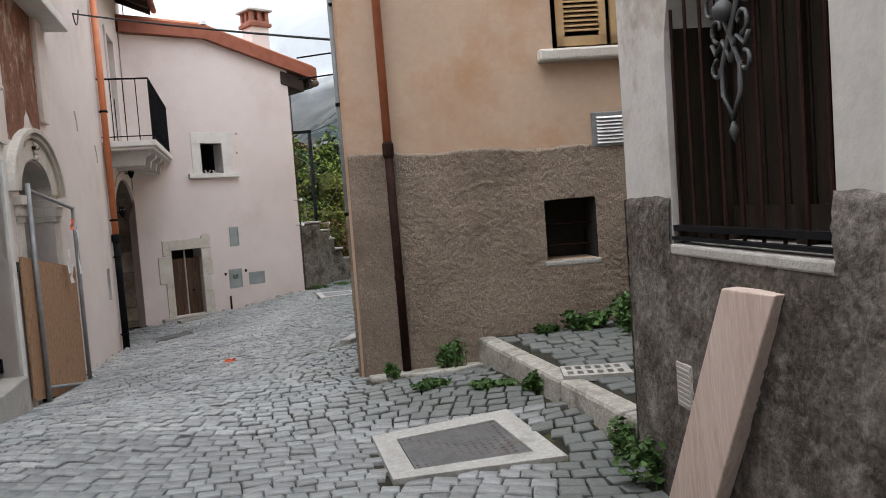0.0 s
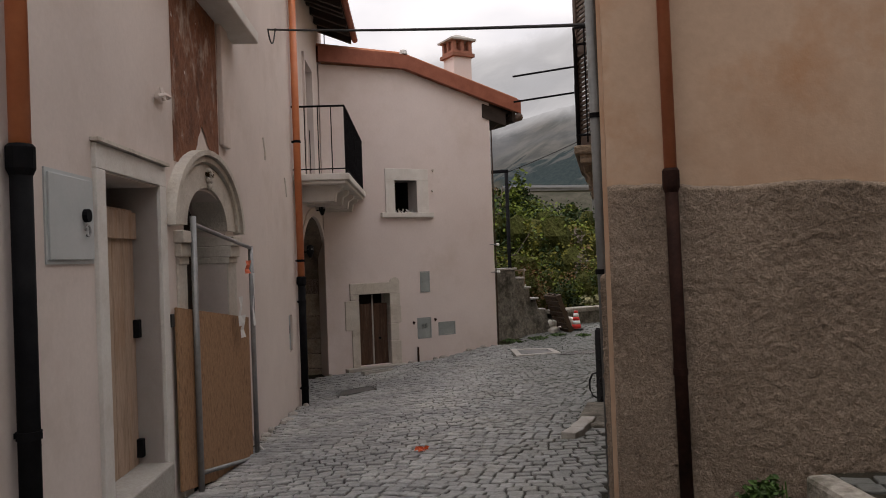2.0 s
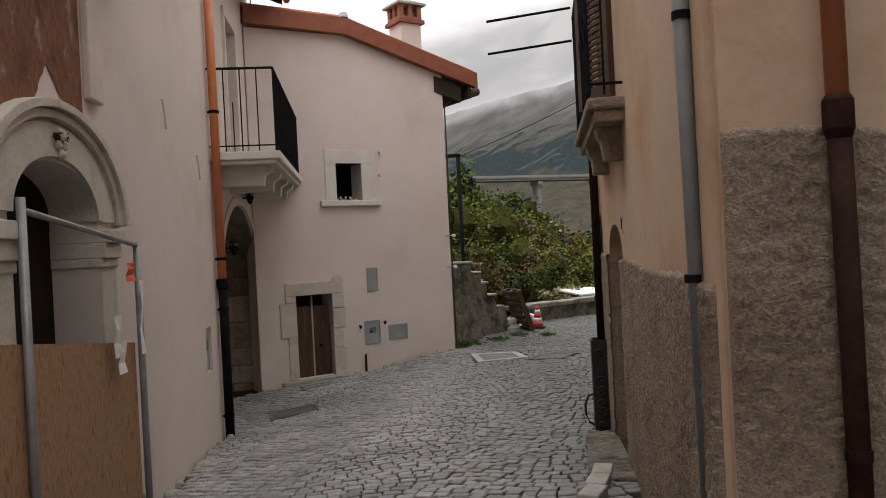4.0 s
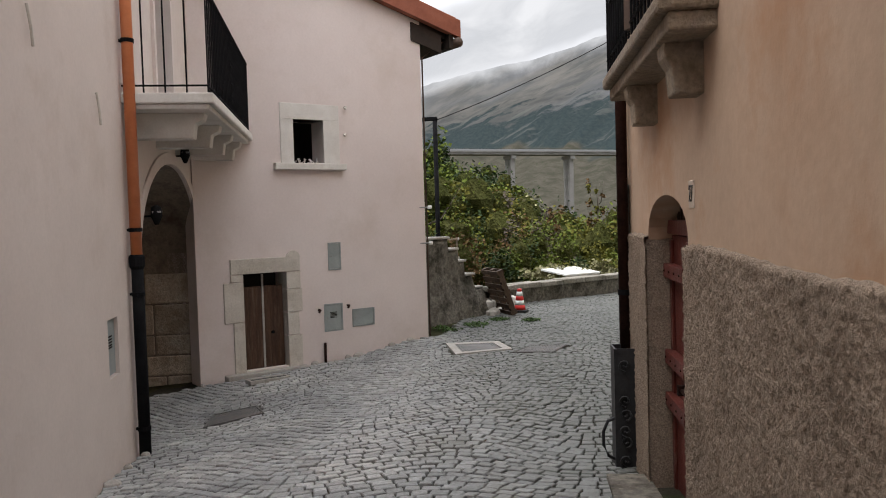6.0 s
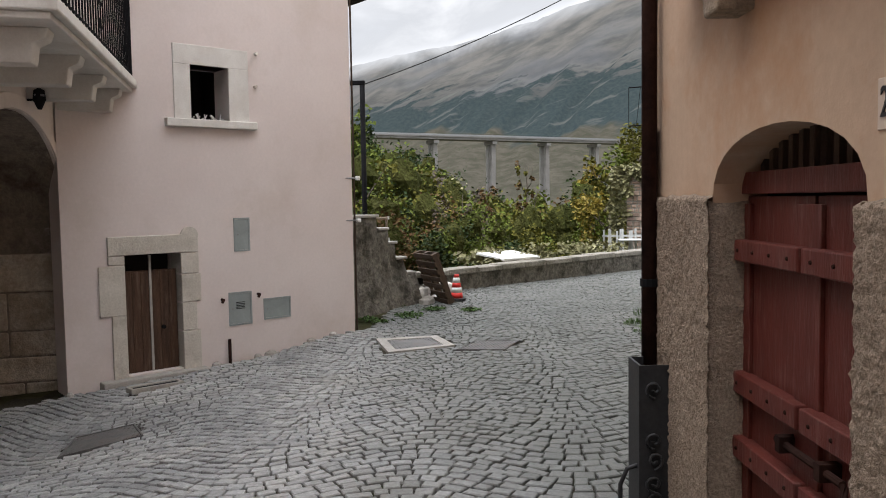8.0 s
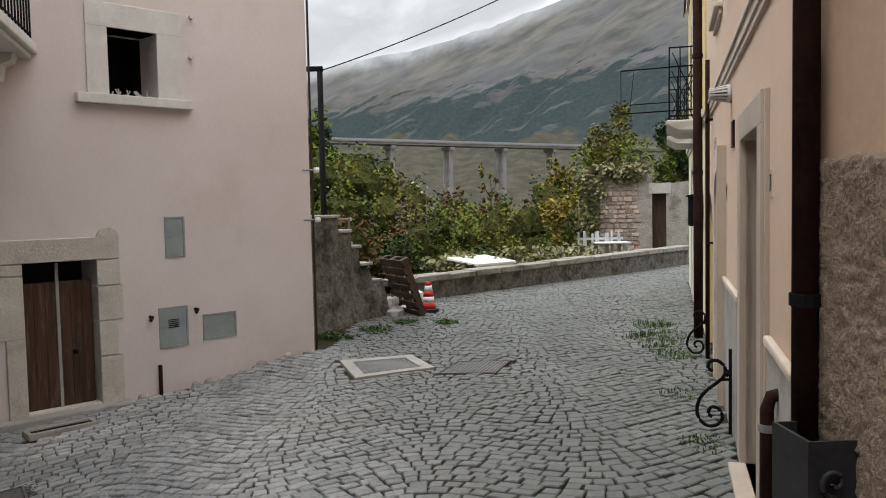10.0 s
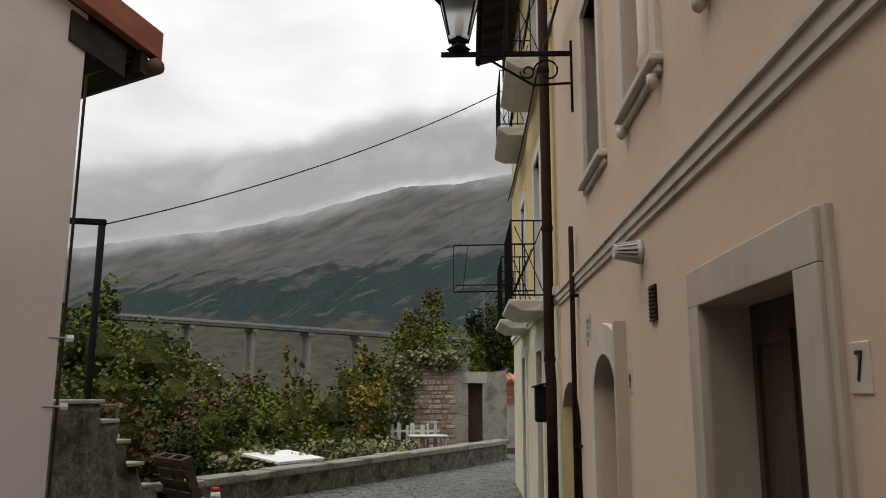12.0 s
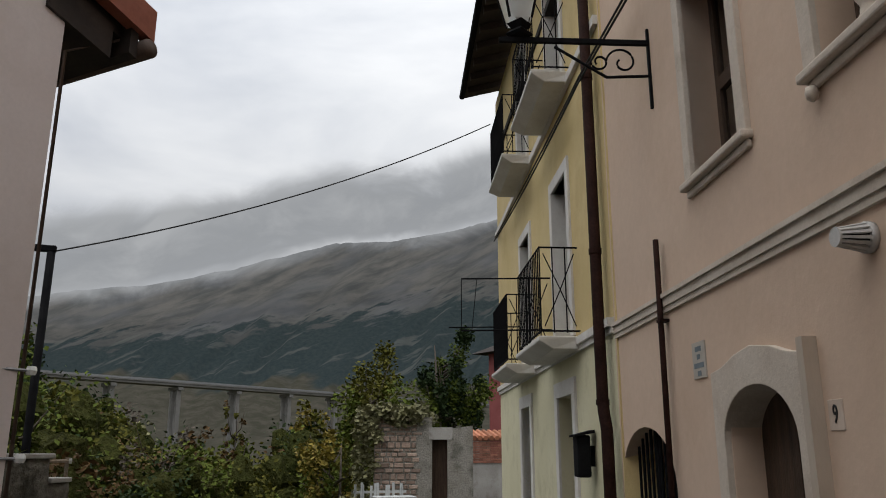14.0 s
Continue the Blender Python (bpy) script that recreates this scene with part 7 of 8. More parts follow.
pa = thing("wooden_pallet", p_m, "dark brown wooden pallet leaning by the parapet", "pallet")
for i in range(7):
    Mesh().box(-0.42, 0.42, -0.125, -0.10, 0.01 + i * 0.15, 0.095 + i * 0.15).make("board", M["wood_dark"], pa)
for i in range(3):
    Mesh().box(-0.42, 0.42, 0.0, 0.022, 0.01 + i * 0.45, 0.10 + i * 0.45).make("back_board", M["wood_dark"], pa)
for x in (-0.42, -0.05, 0.32):
    Mesh().box(x, x + 0.1, -0.10, 0.0, 0.0, 1.0).make("bearer", M["wood_dark"], pa)
co_ = thing("traffic_cone", Matrix.Translation((-2.86, 22.98, street_z(-2.86, 22.98) + 0.012)), "red and white striped traffic cone", "traffic cone")
Mesh().lathe([(0.18, 0.0), (0.18, 0.035), (0.135, 0.045)], 12).make("base", M["rubber"], co_)
rr = [(0.125, 0.045), (0.108, 0.15), (0.092, 0.25), (0.076, 0.34), (0.058, 0.44), (0.045, 0.50)]
for i, (a, b) in enumerate(zip(rr, rr[1:])):
    Mesh().lathe([a, b], 16).make("band", M["cone_red"] if i % 2 == 0 else M["white_paint"], co_, "red band" if i % 2 == 0 else "white band", smooth=True)
wp_ = thing("white_panel", Matrix.Translation((-1.65, 26.6, 0.04)) @ pose(0, 0, 0, 6, 0, 42), "white roof sheet lying behind the parapet", "sheet")
Mesh().box(-0.42, 0.78, -0.05, 0.95, 0.0, 0.05).make("sheet", M["white_panel"], wp_, bevel=0.006)
Mesh().box(-0.42, 0.78, -0.06, -0.02, -0.5, 0.0).make("prop", M["old_wall"], wp_)
wf_ = thing("picket_fence", Matrix.Translation((1.25, 32.75, -1.25)), "white painted picket fence beyond the parapet", "fence")
pkm = Mesh().box(-0.03, 0.03, 0, 0.02, 0.6, 1.72).make("picket", M["fence_grey"], wf_).data
for i in range(11):
    piece("picket", pkm, wf_, Matrix.Translation((i * 0.125, 0, 0.04 * math.sin(i * 1.7))) @ pose(0, 0, 0, 0, 2 * math.sin(i * 2.3), 0))
for z in (0.95, 1.5):
    Mesh().box(-0.05, 1.32, 0.02, 0.05, z, z + 0.06).make("fence_rail", M["fence_grey"], wf_)
tb = thing("garden_table", Matrix.Translation((2.15, 32.4, -0.9)), "white garden table beside the picket fence", "table")
Mesh().box(-0.5, 0.5, -0.35, 0.35, 1.05, 1.09).make("tabletop", M["fence_grey"], tb, bevel=0.01)
for x in (-0.42, 0.42):
    for y in (-0.28, 0.28):
        Mesh().box(x - 0.025, x + 0.025, y - 0.025, y + 0.025, 0.0, 1.05).make("leg", M["fence_grey"], tb)

# ---------------- ruined house ----------------
RU = Wall((2.45, 35.9), (5.35, 35.0), -1)
ru = thing("ruined_house", RU.at(0, -1.3), "roofless ruined stone house overgrown with creeper", "ruin")
Mesh().prism([(0, -1), (0, 3.35), (-0.4, 3.62), (-0.9, 3.50), (-1.35, 3.55), (-1.7, 3.55), (-1.7, 1.0), (-2.15, 1.0), (-2.15, 3.2), (-2.9, 3.3), (-2.9, -1)], [], lambda u, d, z: (u, d, z), -0.5, 0.0).make("front_wall", M["old_wall"], ru)
Mesh().prism([(-1.7, -1), (-1.7, 1.0), (-2.15, 1.0), (-2.15, -1)], [], lambda u, d, z: (u, d, z), -0.5, 0.0).make("threshold", M["old_wall"], ru)
Mesh().box(-2.2, -1.65, -0.4, -0.35, 0.9, 2.9).make("broken_door", M["wood_dark"], ru)
Mesh().box(-2.3, -1.6, -0.5, 0.02, 2.9, 3.25).make("door_lintel", M["concrete"], ru)
st = Mesh()
rng = random.Random(12)
z = 0.4
while z < 3.5:
    x, h = 0.0, rng.uniform(0.10, 0.2)
    while x > -1.15:
        w_ = rng.uniform(0.12, 0.32)
        o = rng.uniform(0.01, 0.05)
        x1 = x - w_
        st.add([(x - 0.012, -0.02, z + 0.012), (x1 + 0.012, -0.02, z + 0.012), (x1 + 0.012, -0.02, z + h - 0.012), (x - 0.012, -0.02, z + h - 0.012), (x - 0.03, o, z + 0.03), (x1 + 0.03, o, z + 0.03), (x1 + 0.03, o, z + h - 0.03), (x - 0.03, o, z + h - 0.03)], [(4, 5, 6, 7), (0, 1, 5, 4), (1, 2, 6, 5), (2, 3, 7, 6), (3, 0, 4, 7)])
        x = x1
    z += h
tagged(st.make("rubble_facing", M["rubble"], ru, "exposed pinkish rubble facing"), kind="stuff")
cr = Mesh()
rng = random.Random(77)
for _ in range(40):
    u = rng.uniform(-1.7, 0.35)
    leaves(cr, (u, rng.uniform(-0.45, 0.14), 3.55 + rng.uniform(-0.2, 0.25)), (0.34, 0.26, 0.24), 70, 0.15, rng, 0.1)
for _ in range(34):
    leaves(cr, (rng.uniform(-0.1, 0.5) ** 1, rng.uniform(-0.1, 0.16), rng.uniform(0.3, 3.4)), (0.24, 0.18, 0.32), 60, 0.14, rng, 0.1)
cr.make("creeper", M["leaf_pale"], ru, "pale dry creeper hanging over the wall")
bk = thing("brick_shed", Matrix.Translation((5.5, 37.2, -1.4)) @ pose(0, 0, 0, 0, 0, -6), "low shed wall of red brick with tile coping", "shed")
Mesh().box(0, 3.6, 0, 2.5, 0, 2.3).make("render_wall", M["concrete"], bk)
brm = Mesh()
for j in range(10):
    for i in range(15):
        x0 = i * 0.25 - (0.125 if j % 2 else 0) - 0.05
        brm.box(max(0, x0), min(3.6, x0 + 0.238), -0.03, 0.2, 2.3 + j * 0.075, 2.3 + j * 0.075 + 0.064)
tagged(brm.make("brick_course", M["brick"], bk, "courses of red brick"), kind="stuff")
tl = Mesh()
for i in range(20):
    tl.tube([(-0.05 + i * 0.19, -0.12, 3.08), (-0.05 + i * 0.19, 0.9, 3.3)], 0.085, 6)
tl.make("tile_coping", M["terracotta"], bk)
# far rose house
rh = thing("rose_house", Matrix.Translation((24.6, 62.0, -1.0)) @ pose(0, 0, 0, 0, 0, 20), "distant rose plastered house with dark roof", "house")
Mesh().box(-4, 4, 0, 7, 0, 9.4).make("wall", M["red_house"], rh)
Mesh().add([(-4.9, -1.0, 9.3), (4.9, -1.0, 9.3), (4.9, 8, 9.3), (-4.9, 8, 9.3), (-2, 3.5, 11), (2, 3.5, 11)], [(0, 1, 2, 3), (0, 1, 5, 4), (1, 2, 5), (2, 3, 4, 5), (3, 0, 4)]).make("roof", M["timber_eave"], rh)
for x in (-2.6, 0.2, 2.6):
    for z in (4.9, 7.4):
        # near-black boxes stand in for windows onto dark rooms
        wn_ = Mesh().box(x - 0.5, x + 0.5, -0.06, 0.05, z, z + 1.4).make("window", M["dark"], rh)
        Mesh().box(x - 0.6, x + 0.6, -0.12, 0.0, z - 0.12, z).make("sill", M["stone_white"], wn_)
Mesh().box(-5.2, 4.4, -1.7, 0.0, 4.0, 4.25).make("porch_roof", M["terracotta"], rh)
Mesh().box(-4.4, -4.0, -0.05, 0.2, 4.6, 9.2).make("corner_strip", M["shutter_brown"], rh)
# parked car
ca = thing("parked_car", Matrix.Translation((13.4, 52.5, -0.56)) @ pose(0, 0, 0, 0, 0, -24), "dark parked hatchback seen from the front", "car")
hull = [(-0.86, 0.35), (-0.88, 0.75), (-0.80, 0.92), (-0.66, 1.38), (-0.5, 1.46), (0.5, 1.46), (0.66, 1.38), (0.80, 0.92), (0.88, 0.75), (0.86, 0.35), (0.7, 0.24), (-0.7, 0.24)]
Mesh().prism(hull, [], lambda u, d, z: (u, d, z), -1.0, 2.9).make("body", M["car_paint"], ca, bevel=0.05)
Mesh().prism([(-0.87, 0.26), (-0.88, 0.72), (-0.78, 0.84), (0.78, 0.84), (0.88, 0.72), (0.87, 0.26)], [], lambda u, d, z: (u, d, z), -1.95, -1.0).make("bonnet", M["car_paint"], ca, bevel=0.06)
Mesh().add([(-0.64, -1.02, 0.90), (0.64, -1.02, 0.90), (0.54, -1.01, 1.38), (-0.54, -1.01, 1.38)], [(0, 1, 2, 3)]).make("windscreen", M["iron_black"], ca)
for s in (-1, 1):
    Mesh().box(s * 0.62 - 0.14, s * 0.62 + 0.14, -1.98, -1.9, 0.58, 0.70).make("headlight", M["white_paint"], ca, bevel=0.02)
    for y in (-1.35, 2.2):
        wh = Mesh().tube([(s * 0.74, y, 0.31), (s * 0.92, y, 0.31)], 0.31, 14).make("wheel", M["rubber"], ca)
        Mesh().tube([(s * 0.90, y, 0.31), (s * 0.93, y, 0.31)], 0.18, 12).make("rim", M["iron_grey"], wh)
Mesh().box(-0.26, 0.26, -1.97, -1.94, 0.36, 0.47).make("number_plate", M["white_paint"], ca)


# ---------------- trees and woods ----------------
def tree(x, y, h, spread, mats, n, size, seed, label, upright=0.6, sparse=False):
    rng = random.Random(seed)
    z0 = valley_z(x, y)
    t = thing("tree", Matrix.Translation((x, y, z0)), label, "tree")
    trunk = Mesh()
    trunk.tube([(0, 0, -0.3), (0.05 * h * rng.uniform(-1, 1), 0, h * 0.4), (0.06 * h * rng.uniform(-1, 1), 0.04 * h, h * 0.9)], [f * h * (0.5 if sparse else 1.0) for f in (0.022, 0.014, 0.003)], 8)
    tips = []
    for k in range(16):
        zb = h * rng.uniform(0.18, 0.8)
        a = rng.uniform(0, 6.28)
        L = spread * rng.uniform(0.5, 1.0) * (1.1 - 0.6 * zb / h)
        tip = Vector((L * math.cos(a), L * math.sin(a), zb + upright * L + 0.1 * h))
        trunk.tube([(0, 0, zb), (tip.x * 0.5, tip.y * 0.5, zb + upright * L * 0.35), tip], [f * h * (0.5 if sparse else 1.0) for f in (0.008, 0.005, 0.0015)], 5)
        tips.append((tip, L))
    trunk.make("trunk", M["bark"], t, smooth=True)
    crowns = [Mesh() for _ in mats]
    per = n // len(tips)
    for tip, L in tips:
        for q in range(3):
            c = tip * rng.uniform(0.55, 1.02) + Vector((0, 0, rng.uniform(-0.05, 0.08) * h))
            r = spread * rng.uniform(0.14, 0.30) * (0.7 if sparse else 1.0)
            leaves(crowns[rng.randrange(len(mats))], c, (r, r, r * 1.25), per // 3, size, rng, 0.15)
    for c, mt in zip(crowns, mats):
        if c.v:
            c.make("crown", mt, t)
    return t


tree(4.7, 47.0, 9.2, 3.1, [M["leaf_olive"], M["leaf_green"], M["leaf_olive"], M["leaf_yellow"]], 14000, 0.16, 1, "upright broadleaf tree turning yellow behind the ruin", 0.9)
tree(2.6, 43.0, 5.6, 1.9, [M["leaf_olive"], M["leaf_yellow"], M["leaf_green"]], 4200, 0.14, 2, "small yellowing tree beside the ruin", 0.8)
tree(-0.4, 52.0, 8.6, 1.1, [M["leaf_olive"], M["leaf_rust"]], 1500, 0.13, 3, "thin sparse tree with few leaves", 1.2, True)
tree(9.9, 52.0, 8.4, 2.6, [M["leaf_green"], M["leaf_dark"]], 9000, 0.17, 4, "dark green tree behind the brick shed", 0.7)
tree(-3.6, 38.0, 5.6, 2.0, [M["leaf_rust"], M["bark"]], 1300, 0.13, 5, "greyish half bare tree above the bushes", 0.7, True)
tree(5.2, 62.0, 9.2, 2.0, [M["leaf_yellow"], M["leaf_olive"]], 1600, 0.28, 6, "golden yellow autumn tree in the valley", 1.0)
tree(-7.0, 33.0, 5.2, 2.4, [M["leaf_green"], M["leaf_olive"]], 2600, 0.14, 7, "bushy green tree below the stair", 0.6)
tree(-12.5, 58.0, 8.5, 3.6, [M["leaf_dark"], M["leaf_green"]], 3000, 0.3, 8, "dense dark green tree on the slope", 0.5)
names = ["leaf_green", "leaf_olive", "leaf_dark", "leaf_rust", "leaf_yellow", "leaf_pale"]
wood = {k: Mesh() for k in names}
rng = random.Random(2024)
cores = Mesh()


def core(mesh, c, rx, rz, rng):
    """Lumpy core that fills a bush; its dark colour stands in for inner shade."""
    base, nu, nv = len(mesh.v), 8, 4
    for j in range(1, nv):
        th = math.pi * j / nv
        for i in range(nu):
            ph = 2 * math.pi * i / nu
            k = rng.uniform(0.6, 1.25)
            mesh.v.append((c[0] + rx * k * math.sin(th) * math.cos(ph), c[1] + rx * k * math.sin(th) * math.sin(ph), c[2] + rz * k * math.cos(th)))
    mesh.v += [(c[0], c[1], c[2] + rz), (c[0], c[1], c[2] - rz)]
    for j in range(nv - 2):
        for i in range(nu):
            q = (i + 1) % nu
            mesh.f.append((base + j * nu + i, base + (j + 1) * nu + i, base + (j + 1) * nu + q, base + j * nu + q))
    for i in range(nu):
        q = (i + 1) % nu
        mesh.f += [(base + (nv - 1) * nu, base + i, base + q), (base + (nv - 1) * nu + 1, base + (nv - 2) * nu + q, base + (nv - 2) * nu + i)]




def canopy(x, y):
    """Top of the woods: high on the slope towards the town, falling into the valley and rising again by the lane."""
    a, r = math.degrees(math.atan2(x + 2.2, y - 8)), math.hypot(x + 2.2, y - 8)
    line = ((-40, 8.0), (-14, 5.7), (-10, 4.7), (-7.5, 3.7), (-5, 3.1), (-1.5, 2.0), (3, 1.4), (6, 2.0), (8, 3.2), (12, 4.2), (40, 5.5))
    for (a0, e0), (a1, e1) in zip(line, line[1:]):
        if a <= a1:
            break
    k = max(0.0, min(1.0, (a - a0) / (a1 - a0)))
    return 1.45 + r * math.tan(math.radians(e0 + (e1 - e0) * k - 0.25))


made = 0
while made < 900:
    ang = math.radians(rng.uniform(-30, 34))
    r = 13 + 150 * rng.random() ** 1.7
    x, y = -2.5 + r * math.sin(ang), 12 + r * math.cos(ang)
    rel = Vector((x, y, 0)) - PAR.p
    beyond = rel.dot(-PAR.n)
    if beyond < 1.6 or abs((Vector((x, y, 0)) - LANE.p).dot(LANE.n)) < 5.5 and y > 26:
        continue
    if x > 0.6 and y < 40 and beyond < 9 and x < 9:
        continue
    if -3.6 < x < 0.2 and beyond < 3.4:
        continue
    made += 1
    near = r < 34
    rad = rng.uniform(0.7, 1.3) if near else rng.uniform(1.5, 2.8) * (1 + r / 160)
    h = rad * rng.uniform(0.9, 1.5)
    z = valley_z(x, y)
    lift = rng.uniform(0.8, 1.5) if near else rng.uniform(1.3, 3.6) * (0.7 if x > -8 else 1.35)
    k = rng.random()
    name = "leaf_green" if k < 0.36 else "leaf_olive" if k < 0.62 else "leaf_dark" if k < 0.80 else "leaf_rust" if k < 0.90 else "leaf_pale" if k < 0.95 else "leaf_yellow"
    if x < -9 and k > 0.3:
        name = "leaf_dark" if k < 0.75 else "leaf_green" if k < 0.92 else "leaf_rust"
    size = 0.045 + 0.0024 * r if near else 0.065 + 0.0034 * r
    lumps = rng.randint(6, 9)
    roof = canopy(x, y) + rng.uniform(-0.010, 0.004) * r
    for _ in range(lumps):
        v = Vector((rng.gauss(0, 0.5), rng.gauss(0, 0.5), rng.gauss(0, 0.45)))
        c = (x + v.x * rad, y + v.y * rad, z + lift + v.z * h)
        q = rng.uniform(0.35, 0.6)
        c = (c[0], c[1], min(c[2], roof - h * q))
        leaves(wood[name], c, (rad * q, rad * q, h * q), 260 if near else 125, size, rng, 0.42)
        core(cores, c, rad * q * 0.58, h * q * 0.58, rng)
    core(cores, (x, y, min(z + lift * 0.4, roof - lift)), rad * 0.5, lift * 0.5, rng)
tagged(cores.make("woodland_thicket", M["bush_core"]), "lumpy dark cores filling the valley bushes, shade put into their colour", "woodland", kind="stuff")
for k, m in wood.items():
    tagged(m.make("woodland_" + k.split("_")[1], M[k]), "mixed autumn bushes and trees filling the valley side", "woodland", kind="stuff")
# bramble spilling over the parapet
br = thing("creeper_bank", PAR.at(5.0, -0.2, -0.6), "pale creeper and bramble over the valley bank", "creeper")
bm_ = Mesh()
rng = random.Random(8)
for _ in range(44):
    leaves(bm_, (rng.uniform(-3.2, 3.2), rng.uniform(-1.4, 0.0), rng.uniform(0.0, 0.38)), (0.35, 0.3, 0.18), 50, 0.10, rng, 0.1)
bm_.make("foliage", M["leaf_pale"], br)
for i, (x, y, r, h, n) in enumerate(((0.20, 19.3, 0.46, 0.09, 420), (0.05, 18.5, 0.3, 0.06, 180), (0.35, 20.4, 0.3, 0.15, 160), (-0.45, 16.1, 0.22, 0.05, 90), (-0.75, 14.6, 0.2, 0.05, 90), (0.0, 17.9, 0.25, 0.09, 160))):
    grass_tuft(x, y, street_z(x, y), r, h, n, 300 + i, "green grass tuft growing between the cobbles")
for i, (x, y, r, n) in enumerate(((-3.6, 21.2, 0.5, 270), (-3.1, 21.9, 0.45, 200), (-4.1, 20.6, 0.4, 200), (-2.6, 21.6, 0.35, 150), (-3.9, 22.2, 0.3, 150))):
    weed_tuft("weed_patch", x, y, street_z(x, y), r, 0.06, n, 0.035, 500 + i, "low green weeds spreading on the cobbles")
lf_ = thing("orange_leaf", Matrix.Translation((-2.52, 8.75, street_z(-2.52, 8.75) + 0.012)), "crumpled orange scrap lying on the cobbles", "litter")
mm = Mesh()
leaves(mm, (0, 0, 0.012), (0.05, 0.05, 0.010), 18, 0.045, random.Random(2), 0.1)
mm.make("scrap", M["orange_paper"], lf_)

# ---------------- viaduct ----------------
va = Vector((-2.3 - 37.8, 458.0, 38.2))
vb = Vector((-2.3 + 61.4, 520.0, 38.2))
vd = (vb - va).normalized()
vn = Vector((-vd.y, vd.x, 0))
vm = Matrix((vd, vn, Vector((0, 0, 1)))).transposed().to_4x4()
vm.translation = va
vi = thing("viaduct", vm, "long pale concrete road viaduct across the valley", "viaduct")
Mesh().box(-60, 330, -5.5, 5.5, -1.9, -0.6).make("girder", M["bridge"], vi)
Mesh().box(-60, 330, -6.3, 6.3, -0.6, 0.0).make("deck", M["bridge"], vi)
Mesh().box(-60, 330, -6.35, -6.2, 0.0, 1.0).make("guard_rail", M["iron_grey"], vi)
pier = Mesh()
for s in (-1, 1):
    pier.prism([(s * 2.6 - 1.0, -1.3), (s * 2.6 + 1.0, -1.3), (s * 2.6 + 1.0, 1.3), (s * 2.6 - 1.0, 1.3)], [], lambda u, d, z: (z, u, d), -58, -2.4)
pier.box(-1.6, 1.6, -5.2, 5.2, -4.2, -2.4)
p_me = pier.make("pier", M["bridge"], vi).data
for k in range(1, 9):
    piece("pier", p_me, vi, Matrix.Translation((k * 39.0, 0, 0)))

# ---------------- mountain and cloud bank ----------------
def ridge_el(az):
    """Height angle of the visible ridge by bearing, degrees."""
    line = ((-80, 6.0), (-30, 7.5), (-12, 9.2), (-7.4, 10.3), (-3, 11.0), (0, 11.7), (5, 13.2), (10, 14.7), (14, 14.9), (18, 15.6), (23, 16.7), (40, 17.5), (80, 14.0))
    for (a0, e0), (a1, e1) in zip(line, line[1:]):
        if az <= a1:
            break
    e = e0 + (e1 - e0) * (az - a0) / (a1 - a0)
    return e + 0.16 * noise.noise(Vector((az * 0.5, 1, 0))) + 0.10 * noise.noise(Vector((az * 1.7, 4, 0)))


mm = Mesh()
NA, NR = 420, 120
m_uv = []
for j in range(NR + 1):
    k = j / NR
    dist = 800 + 2600 * k
    for i in range(NA + 1):
        az = -75 + 150 * i / NA
        el = -1.2 + (ridge_el(az) + 1.3) * (k ** 0.72)
        z = dist * math.tan(math.radians(el))
        s_ = az * 0.22 - k * 2.6
        fold = (1 - 2 * abs(noise.noise(Vector((s_, k * 0.5, 2))))) * 40 + (1 - 2 * abs(noise.noise(Vector((s_ * 2.6, k * 1.6, 7))))) * 17
        fold += noise.noise(Vector((s_ * 7, k * 5, 3))) * 8 + noise.noise(Vector((s_ * 15, k * 12, 5))) * 4
        z += fold * min(1, k * 2.5) * (1 - k ** 3) * 0.8
        a = math.radians(az)
        mm.v.append((dist * math.sin(a), dist * math.cos(a), z))
        m_uv.append((az, el))
for j in range(NR):
    for i in range(NA):
        a = j * (NA + 1) + i
        mm.f.append((a, a + 1, a + NA + 2, a + NA + 1))


